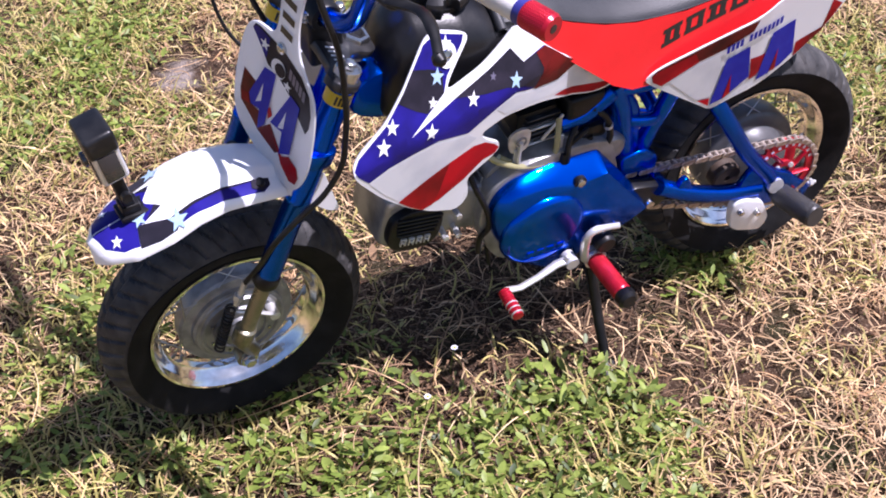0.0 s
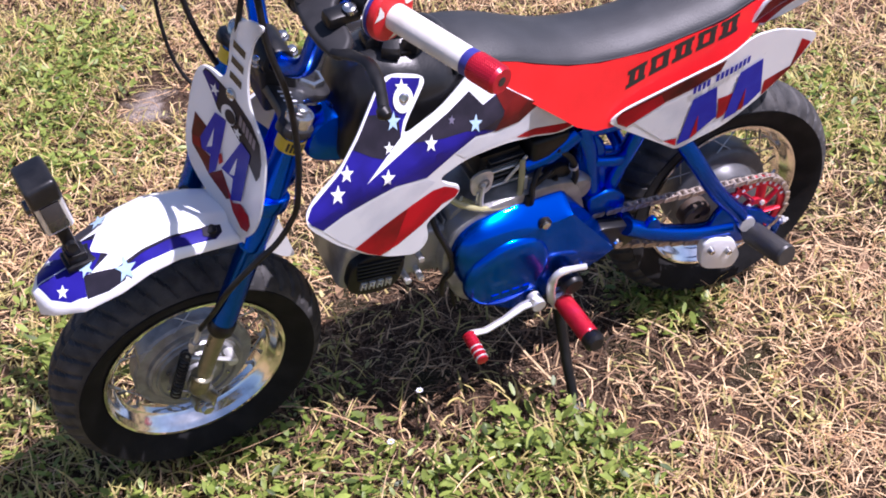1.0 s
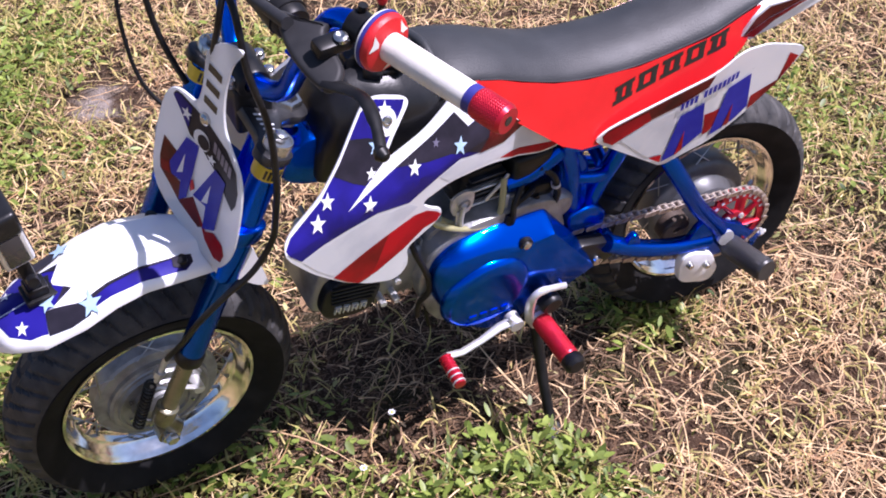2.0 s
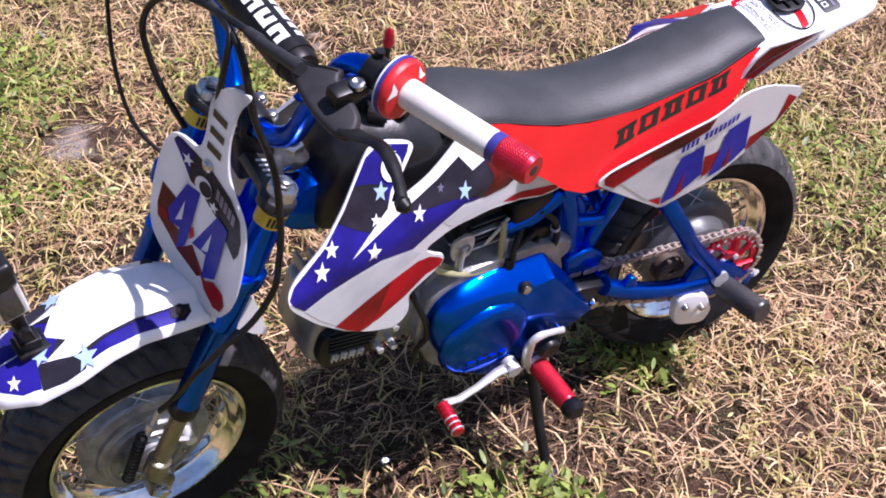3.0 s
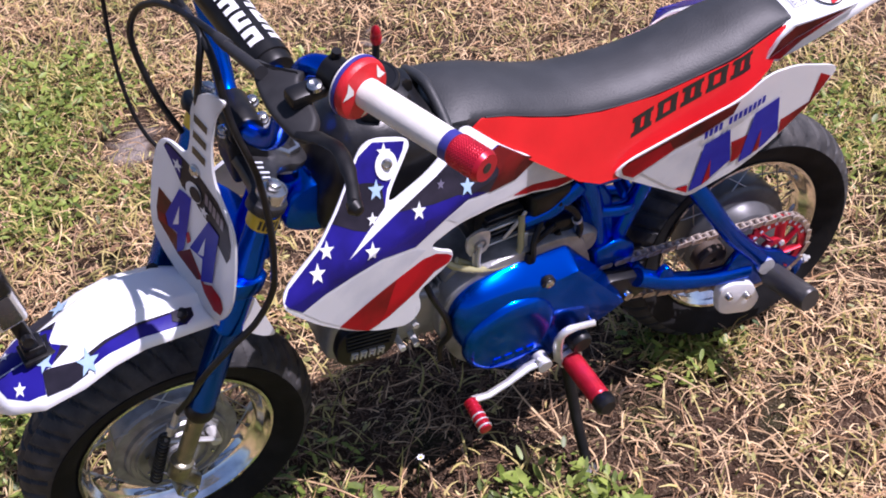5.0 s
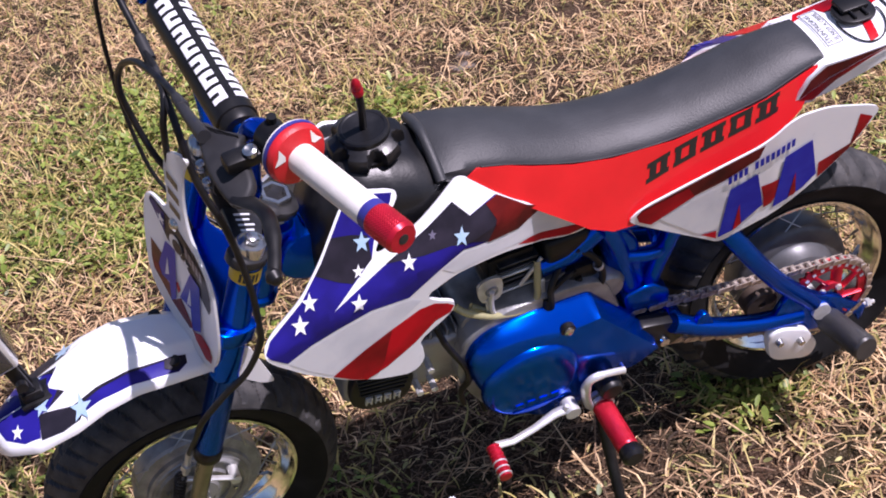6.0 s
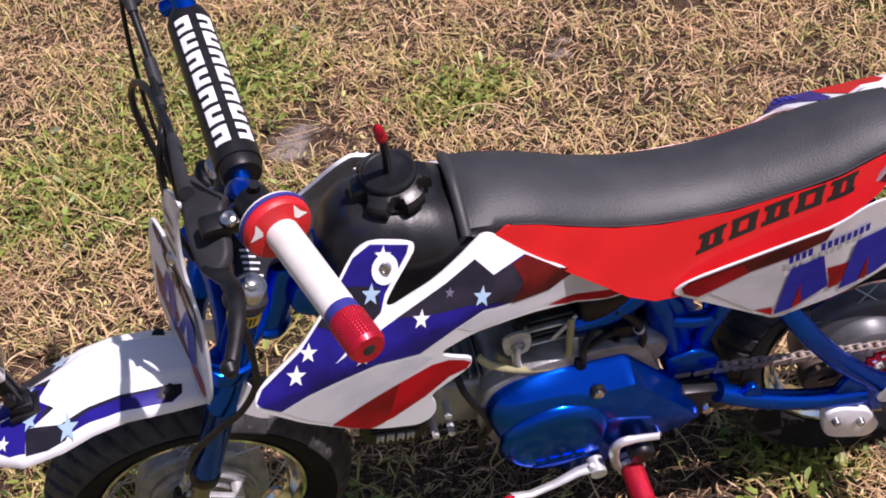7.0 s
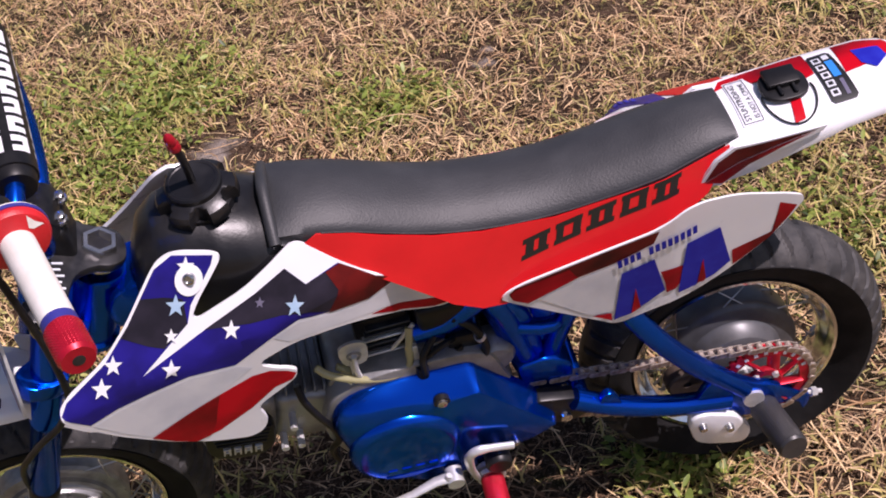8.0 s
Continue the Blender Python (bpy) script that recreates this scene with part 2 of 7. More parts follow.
def skin(outline, surface, lift=0.0, thick=0.0, step=0.015, kinks=()):
    """A sheet with an outline in (u, v), laid on surface(u, v) -> point and normal, lifted off it and given thickness inward."""
    bm = bmesh.new()
    f = bm.faces.new([bm.verts.new((u, 0, v)) for u, v in outline])
    bm.normal_update()
    bmesh.ops.triangulate(bm, faces=[f])
    us, vs = [p[0] for p in outline], [p[1] for p in outline]
    cuts = []
    k = math.floor(min(us) / step) + 1
    while k * step < max(us):
        cuts.append((Vector((k * step, 0, 0)), Vector((1, 0, 0))))
        k += 1
    k = math.floor(min(vs) / step) + 1
    while k * step < max(vs):
        cuts.append((Vector((0, 0, k * step)), Vector((0, 0, 1))))
        k += 1
    for at, no in cuts + [(Vector(a), Vector(b)) for a, b in kinks]:
        bmesh.ops.bisect_plane(bm, geom=list(bm.verts) + list(bm.edges) + list(bm.faces), plane_co=at, plane_no=no, dist=1e-6)
    bmesh.ops.triangulate(bm, faces=[g for g in bm.faces if len(g.verts) > 4])
    place = {}
    for v in bm.verts:
        p, n = surface(v.co.x, v.co.z)
        place[v] = (Vector(p) + lift * n, n)
    for v, (p, n) in place.items():
        v.co = p
    if thick:
        ns = {tuple(round(c, 6) for c in p): n for p, n in place.values()}
        r = bmesh.ops.extrude_face_region(bm, geom=list(bm.faces))
        for v in r["geom"]:
            if isinstance(v, bmesh.types.BMVert):
                v.co -= thick * ns[tuple(round(c, 6) for c in v.co)]
        bmesh.ops.recalc_face_normals(bm, faces=bm.faces)
    return bm


def soften(pts, r=0.010, passes=2):
    """The same outline with its corners rounded off by up to r."""
    for _ in range(passes):
        out = []
        n = len(pts)
        for i in range(n):
            a, b, c = (Vector((*pts[(i + d) % n], 0)) for d in (-1, 0, 1))
            for q in (a, c):
                d = q - b
                k = min(r, d.length * 0.3)
                e = b + d.normalized() * k
                out.append((e.x, e.y))
        pts = out
        r *= 0.4
    return pts


def star(cx, cz, r, turn=0.0, thin=0.42):
    return [(cx + (r if k % 2 == 0 else r * thin) * math.sin(turn + math.pi * k / 5), cz + (r if k % 2 == 0 else r * thin) * math.cos(turn + math.pi * k / 5)) for k in range(10)]


def disc(cx, cz, r, n=20):
    return [(cx + r * math.sin(2 * math.pi * k / n), cz + r * math.cos(2 * math.pi * k / n)) for k in range(n)]


def curve2(pts, n=5, closed=True):
    return [(p.x, p.y) for p in smooth_curve([(a, b, 0) for a, b in pts], n, closed)]


def join(*parts):
    """Several bmeshes as one."""
    out = parts[0]
    for p in parts[1:]:
        me = bpy.data.meshes.new("tmp")
        p.to_mesh(me)
        p.free()
        out.from_mesh(me)
        bpy.data.meshes.remove(me)
    return out


def finish(bm, name, mat, sharp=38):
    me = bpy.data.meshes.new(name)
    bm.to_mesh(me)
    bm.free()
    me.materials.append(mat)
    me.polygons.foreach_set("use_smooth", [True] * len(me.polygons))
    me.set_sharp_from_angle(angle=radians(sharp))
    return me


def part(name, bm, mat, parent, label="", turn=None, sharp=38):
    """Links a bmesh as one mesh object under a thing or a part."""
    if turn is not None:
        bm.transform(turn)
    ob = new(name, finish(bm, name, mat, sharp))
    ob.parent = parent
    if label:
        tagged(ob, label)
    return ob


def fall(x, y):
    """Height of the soil: it falls gently from the bike's nose to its tail, with small lumps."""
    r2 = x * x + y * y
    return -0.072 * x * math.exp(-r2 / 6.0) + 0.012 * noise.noise((x * 2.1, y * 2.1, 0.3)) * math.exp(-r2 / 30) + 0.006 * noise.noise((x * 7.0, y * 7.0, 1.7)) * math.exp(-r2 / 30)


def ground_axis(lo, hi, step, far):
    inner = [lo + step * i for i in range(int((hi - lo) / step) + 1)]
    out, d = [], step
    a = inner[-1]
    while a < far:
        d *= 1.5
        a += d
        out.append(a)
    low, d, a = [], step, lo
    while a > -far:
        d *= 1.5
        a -= d
        low.append(a)
    return low[::-1] + inner + out


def leafy_material(name, colours, thickness, gloss):
    """Thin plant matter: lit on its face and glowing through, each piece in its own tone."""
    m = bpy.data.materials.new(name)
    m.use_nodes = True
    nt = m.node_tree
    out = nt.nodes["Material Output"]
    b = nt.nodes["Principled BSDF"]
    b.inputs["Roughness"].default_value = gloss
    b.inputs["Specular IOR Level"].default_value = 0.35
    g = nt.nodes.new("ShaderNodeNewGeometry")
    ramp = nt.nodes.new("ShaderNodeValToRGB")
    for i, c in enumerate(colours):
        e = ramp.color_ramp.elements[i] if i < 2 else ramp.color_ramp.elements.new(0.5)
        e.position, e.color = i / (len(colours) - 1), (*c, 1)
    ramp.color_ramp.elements[0].position = 0.0
    nt.links.new(g.outputs["Random Per Island"], ramp.inputs[0])
    tc = nt.nodes.new("ShaderNodeTexCoord")
    n = nt.nodes.new("ShaderNodeTexNoise")
    n.inputs["Scale"].default_value, n.inputs["Detail"].default_value = 55, 4
    nt.links.new(tc.outputs["Object"], n.inputs["Vector"])
    mr = nt.nodes.new("ShaderNodeMapRange")
    mr.inputs[1].default_value, mr.inputs[2].default_value, mr.inputs[3].default_value, mr.inputs[4].default_value = 0.3, 0.7, 0.7, 1.25
    nt.links.new(n.outputs["Fac"], mr.inputs[0])
    hs = nt.nodes.new("ShaderNodeHueSaturation")
    nt.links.new(ramp.outputs[0], hs.inputs["Color"])
    nt.links.new(mr.outputs[0], hs.inputs["Value"])
    nt.links.new(hs.outputs[0], b.inputs["Base Color"])
    t = nt.nodes.new("ShaderNodeBsdfTranslucent")
    nt.links.new(hs.outputs[0], t.inputs["Color"])
    mx = nt.nodes.new("ShaderNodeMixShader")
    mx.inputs[0].default_value = thickness
    nt.links.new(b.outputs[0], mx.inputs[1])
    nt.links.new(t.outputs[0], mx.inputs[2])
    nt.links.new(mx.outputs[0], out.inputs["Surface"])
    return m


def soil_material():
    m = bpy.data.materials.new("soil")
    m.use_nodes = True
    nt = m.node_tree
    b = nt.nodes["Principled BSDF"]
    b.inputs["Roughness"].default_value = 0.95
    b.inputs["Specular IOR Level"].default_value = 0.15
    tc = nt.nodes.new("ShaderNodeTexCoord")

    def cloud(scale, lo, hi):
        n = nt.nodes.new("ShaderNodeTexNoise")
        n.inputs["Scale"].default_value, n.inputs["Detail"].default_value = scale, 8
        nt.links.new(tc.outputs["Object"], n.inputs["Vector"])
        r = nt.nodes.new("ShaderNodeMapRange")
        r.inputs[1].default_value, r.inputs[2].default_value = lo, hi
        nt.links.new(n.outputs["Fac"], r.inputs[0])
        return r.outputs[0]

    def mix(fac, a, c):
        x = nt.nodes.new("ShaderNodeMixRGB")
        nt.links.new(fac, x.inputs[0])
        for i, q in ((1, a), (2, c)):
            if isinstance(q, tuple):
                x.inputs[i].default_value = (*q, 1)
            else:
                nt.links.new(q, x.inputs[i])
        return x.outputs[0]
    base = mix(cloud(60, 0.35, 0.65), (0.018, 0.011, 0.007), (0.072, 0.043, 0.026))
    base = mix(cloud(7, 0.50, 0.68), base, (0.030, 0.033, 0.012))
    base = mix(cloud(2.3, 0.48, 0.68), base, (0.090, 0.054, 0.034))
    base = mix(cloud(260, 0.55, 0.8), base, (0.34, 0.26, 0.18))
    # further off the sward closes over the soil
    away = nt.nodes.new("ShaderNodeVectorMath")
    away.operation = "DISTANCE"
    away.inputs[1].default_value = (0.1, 1.0, 0)
    nt.links.new(tc.outputs["Object"], away.inputs[0])
    cover = nt.nodes.new("ShaderNodeMapRange")
    cover.inputs[1].default_value, cover.inputs[2].default_value, cover.inputs[4].default_value = 1.5, 2.5, 0.90
    nt.links.new(away.outputs["Value"], cover.inputs[0])
    sward = mix(cloud(3.1, 0.44, 0.66), (0.30, 0.215, 0.115), (0.21, 0.19, 0.080))
    sward = mix(cloud(45, 0.40, 0.65), sward, (0.12, 0.09, 0.05))
    sward = mix(cloud(0.35, 0.50, 0.66), sward, (0.17, 0.17, 0.07))
    base = mix(cover.outputs[0], base, sward)
    # two bare patches of pale sand
    for x, y, r in ((-0.40, 1.12, 0.11), (0.19, 1.38, 0.08)):
        dist = nt.nodes.new("ShaderNodeVectorMath")
        dist.operation = "DISTANCE"
        dist.inputs[1].default_value = (x, y, 0)
        nt.links.new(tc.outputs["Object"], dist.inputs[0])
        wob = nt.nodes.new("ShaderNodeMath")
        wob.operation = "MULTIPLY_ADD"
        wob.inputs[1].default_value = 0.12
        nt.links.new(cloud(14, 0.3, 0.7), wob.inputs[0])
        nt.links.new(dist.outputs["Value"], wob.inputs[2])
        rr = nt.nodes.new("ShaderNodeMapRange")
        rr.inputs[1].default_value, rr.inputs[2].default_value, rr.inputs[3].default_value, rr.inputs[4].default_value = r * 0.75, r * 1.25, 0.85, 0.0
        nt.links.new(wob.outputs[0], rr.inputs[0])
        base = mix(rr.outputs[0], base, (0.32, 0.275, 0.24))
    nt.links.new(base, b.inputs["Base Color"])
    bp = nt.nodes.new("ShaderNodeBump")
    bp.inputs["Strength"].default_value, bp.inputs["Distance"].default_value = 0.9, 0.008
    nt.links.new(cloud(180, 0.2, 0.8), bp.inputs["Height"])
    nt.links.new(bp.outputs[0], b.inputs["Normal"])
    return m


def build_ground():
    xs, ys = ground_axis(-1.7, 1.9, 0.04, 150), ground_axis(-1.0, 2.8, 0.04, 150)
    verts = [(x, y, fall(x, y)) for y in ys for x in xs]
    w = len(xs)
    faces = [(j * w + i, j * w + i + 1, (j + 1) * w + i + 1, (j + 1) * w + i) for j in range(len(ys) - 1) for i in range(w - 1)]
    me = bpy.data.meshes.new("ground")
    me.from_pydata(verts, [], faces)
    me.polygons.foreach_set("use_smooth", [True] * len(me.polygons))
    me.materials.append(soil_material())
    tagged(new("ground", me), "sandy brown soil under dry lawn with bare patches", "ground", kind="structure")


build_ground()

rng = np.random.default_rng(7)
# where the lawn is lush: x, y, radius, how much
LUSH = [(-0.62, 1.45, 0.28, 0.8), (-0.86, 0.95, 0.30, 0.8), (-0.50, 0.95, 0.25, 0.6), (-0.01, -0.17, 0.13, 1.3), (0.07, -0.23, 0.12, 1.2), (-0.08, -0.30, 0.16, 0.9),
        (-0.33, -0.17, 0.16, 0.6), (0.335, 0.10, 0.095, 1.9), (1.05, 0.62, 0.30, 0.8), (-0.69, 0.32, 0.17, 0.9), (-0.75, -0.05, 0.3, 0.4), (-0.07, 1.19, 0.11, 1.2), (0.07, 1.25, 0.08, 1.0),
        (-0.53, 1.24, 0.18, 0.6), (-0.24, 0.09, 0.10, 0.9), (0.88, 0.24, 0.16, 0.4), (0.36, 0.98, 0.14, 0.6), (0.78, 0.60, 0.25, 0.7), (0.55, 1.65, 0.35, 0.3), (1.0, 1.5, 0.3, 0.5), (-0.25, 0.55, 0.2, 0.4)]
BARE = [(-0.40, 1.12, 0.11), (0.19, 1.38, 0.08)]


def lushness(x, y):
    """0 for dead thatch to 1 for thick weeds."""
    g = 0.30 * np.sin(3.1 * x + 1.3 * np.sin(2.3 * y + 0.5)) * np.sin(2.7 * y + 0.9 * np.sin(3.7 * x)) + 0.17 * np.sin(9.3 * x + 4.1 * y) * np.sin(8.1 * y - 5.2 * x) + 0.05
    for a, b, r, k in LUSH:
        g = g + 0.75 * k * np.exp(-((x - a) ** 2 + (y - b) ** 2) / (r * r))
    for a, b, r in ((0.10, 0.18, 0.16), (-0.10, 0.10, 0.12), (0.55, -0.28, 0.34), (0.25, 1.95, 0.5), (-0.05, 0.75, 0.3), (0.45, 1.2, 0.3), (0.62, 0.05, 0.22), (0.22, -0.06, 0.14), (0.20, -0.20, 0.14)):
        g = g - 0.55 * np.exp(-((x - a) ** 2 + (y - b) ** 2) / (r * r))
    return np.clip(g, 0, 1)


WAVES = [(rng.uniform(0, 2 * np.pi), 2 * np.pi / w, rng.uniform(0, 2 * np.pi), rng.uniform(0, 2 * np.pi)) for w in (0.05, 0.07, 0.09, 0.12, 0.16, 0.21, 0.30, 0.45)]


def mottle(x, y):
    """Uneven clumping of the thatch, about -1 to 1."""
    g = 0 * x
    for a, k, p, q in WAVES:
        u, v = x * np.cos(a) + y * np.sin(a), -x * np.sin(a) + y * np.cos(a)
        g = g + np.sin(k * u + p + 1.2 * np.sin(0.6 * k * v)) * np.sin(k * v + q)
    return np.clip(g * 0.55, -1, 1)


# brown litter, coloured darker to deepen the bike's shade: x, y, radius
SHADE_LITTER = [(-0.20, -0.10, 0.22), (-0.04, -0.06, 0.23), (-0.30, 0.06, 0.20), (0.14, 0.06, 0.20), (-0.42, -0.22, 0.20), (0.02, 0.22, 0.25)]


def litter_shade(x, y):
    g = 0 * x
    for a, b, r in SHADE_LITTER:
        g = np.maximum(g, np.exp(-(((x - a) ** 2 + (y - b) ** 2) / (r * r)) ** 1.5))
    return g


def bareness(x, y):
    g = 0 * x
    for a, b, r in BARE:
        g = np.maximum(g, np.exp(-(((x - a) ** 2 + (y - b) ** 2) / (r * r)) ** 1.5))
    return g


def middle(x, y):
    """1 in the lawn round the bike, falling unevenly to 0 further off."""
    u, v = (x - 0.10) / 2.15, (y - 1.0) / 2.15
    d = (u ** 4 + v ** 4) ** 0.25 + 0.10 * np.sin(4.3 * x + 2.0 * np.sin(2.9 * y)) * np.sin(3.9 * y + 1.0)
    return np.clip((0.98 - d) / 0.24, 0, 1)


def scatter(n, keep):
    """n random spots of the lawn, thinned by keep(x, y)."""
    n = int(n * 1.55)
    x, y = rng.uniform(-2.08, 2.28, n), rng.uniform(-1.18, 3.18, n)
    ok = rng.uniform(0, 1, n) < keep(x, y) * middle(x, y)
    return x[ok], y[ok]


def soil_height(x, y):
    """The soil's height without its smallest lumps."""
    return -0.072 * x * np.exp(-(x * x + y * y) / 6.0)


def strands(name, x, y, length, width, lift, bend, segs, material_, label, curl=1.0):
    """Thin bent ribbons, all in one mesh."""
    n = len(x)
    az = rng.uniform(0, 2 * np.pi, n)
    L = rng.uniform(*length, n)
    W = rng.uniform(*width, n)
    e0 = rng.uniform(*lift, n)
    turn = rng.normal(0, curl, n)
    z0 = soil_height(x, y) + rng.uniform(-0.004, 0.020, n)
    pts = np.zeros((n, segs + 1, 3))
    p = np.stack([x, y, z0], 1)
    pts[:, 0] = p
    el, a = e0.copy(), az.copy()
    fold = rng.uniform(*bend, n)
    for k in range(segs):
        d = np.stack([np.cos(a) * np.cos(el), np.sin(a) * np.cos(el), np.sin(el)], 1)
        p = p + d * (L / segs)[:, None]
        p[:, 2] = np.maximum(p[:, 2], soil_height(p[:, 0], p[:, 1]) + 0.002)
        pts[:, k + 1] = p
        el, a = el - fold / segs, a + turn / segs
    side = np.stack([-np.sin(az + turn / 2), np.cos(az + turn / 2), rng.uniform(-0.5, 0.5, n)], 1)
    verts = np.zeros((n, segs + 1, 2, 3))
    for k in range(segs + 1):
        taper = (1.0 - 0.75 * (k / segs) ** 2)
        verts[:, k, 0] = pts[:, k] - side * (W * taper / 2)[:, None]
        verts[:, k, 1] = pts[:, k] + side * (W * taper / 2)[:, None]
    base = (np.arange(n) * (segs + 1) * 2)[:, None]
    quads = np.concatenate([base + 2 * k + np.array([[0, 1, 3, 2]]) for k in range(segs)], 1).reshape(-1, 4)
    return stuff(name, verts.reshape(-1, 3), quads, material_, label)


def stuff(name, verts, quads, material_, label, category="grass"):
    me = bpy.data.meshes.new(name)
    me.vertices.add(len(verts))
    me.vertices.foreach_set("co", np.asarray(verts, np.float32).ravel())
    me.loops.add(quads.size)
    me.loops.foreach_set("vertex_index", quads.astype(np.int32).ravel())
    me.polygons.add(len(quads))
    me.polygons.foreach_set("loop_start", np.arange(0, quads.size, 4, dtype=np.int32))
    me.update(calc_edges=True)
    me.validate()
    me.materials.append(material_)
    return tagged(new(name, me), label, category, kind="stuff")


def leaves(name, x, y, size, height, material_, label, per=(4, 9), spread=0.03):
    """Small plants: ovate, folded leaves set round short stems."""
    k = rng.integers(per[0], per[1], len(x))
    cx, cy = np.repeat(x, k), np.repeat(y, k)
    tall = np.repeat(rng.uniform(*height, len(x)), k)
    n = len(cx)
    az = rng.uniform(0, 2 * np.pi, n)
    frac = rng.uniform(0.15, 1, n)
    out = spread * rng.uniform(0.1, 1, n)
    L = rng.uniform(*size, n)
    W = L * rng.uniform(0.30, 0.50, n)
    px, py = cx + out * np.cos(az), cy + out * np.sin(az)
    pz = soil_height(px, py) + 0.004 + tall * frac
    tilt = rng.uniform(-0.5, 0.75, n)
    d = np.stack([np.cos(az) * np.cos(tilt), np.sin(az) * np.cos(tilt), np.sin(tilt)], 1)
    roll = rng.normal(0, 0.35, n)
    s = np.stack([-np.sin(az) * np.cos(roll), np.cos(az) * np.cos(roll), np.sin(roll)], 1)
    up = np.cross(d, s)
    p = np.stack([px, py, pz], 1)
    droop = rng.uniform(0.0, 0.35, n)[:, None] * L[:, None]
    fold = 0.16 * W[:, None] * up
    base, mid, tip = p, p + d * (0.45 * L)[:, None] - fold, p + d * L[:, None] - up * droop * 0.6
    w2 = s * (W / 2)[:, None]
    shoulder = p + d * (0.16 * L)[:, None]
    far = p + d * (0.75 * L)[:, None] - up * droop * 0.25
    v = np.stack([base, shoulder - w2 * 0.7, mid - w2 * 0.0, shoulder + w2 * 0.7, far - w2 * 0.75, far + w2 * 0.75, tip, mid - w2 + fold, mid + w2 + fold], 1)
    b = (np.arange(n) * 9)[:, None]
    q = np.concatenate([b + np.array([[0, 3, 2, 1]]), b + np.array([[1, 2, 4, 7]]), b + np.array([[3, 8, 5, 2]]), b + np.array([[2, 5, 6, 4]])], 1).reshape(-1, 4)
    return stuff(name, v.reshape(-1, 3), q, material_, label, "weeds")


STRAW = leafy_material("straw", [(0.19, 0.102, 0.060), (0.88, 0.645, 0.365), (0.49, 0.285, 0.138)], 0.2, 0.6)
BLADE = leafy_material("grass_blade", [(0.16, 0.18, 0.040), (0.76, 0.62, 0.25), (0.44, 0.385, 0.11)], 0.35, 0.5)
LEAF = leafy_material("weed_leaf", [(0.036, 0.066, 0.010), (0.32, 0.39, 0.082), (0.138, 0.200, 0.031)], 0.3, 0.42)
LEAFLET = leafy_material("leaflet", [(0.16, 0.17, 0.05), (0.66, 0.60, 0.24), (0.36, 0.38, 0.12)], 0.3, 0.5)
# brown litter tones with the shade under the bike put into them
SHADED_BROWN = leafy_material("shaded_litter", [(0.035, 0.020, 0.012), (0.26, 0.160, 0.086), (0.090, 0.052, 0.029)], 0.1, 0.7)
DEAD = leafy_material("dead_leaf", [(0.16, 0.08, 0.04), (0.34, 0.22, 0.12), (0.22, 0.12, 0.06)], 0.15, 0.7)


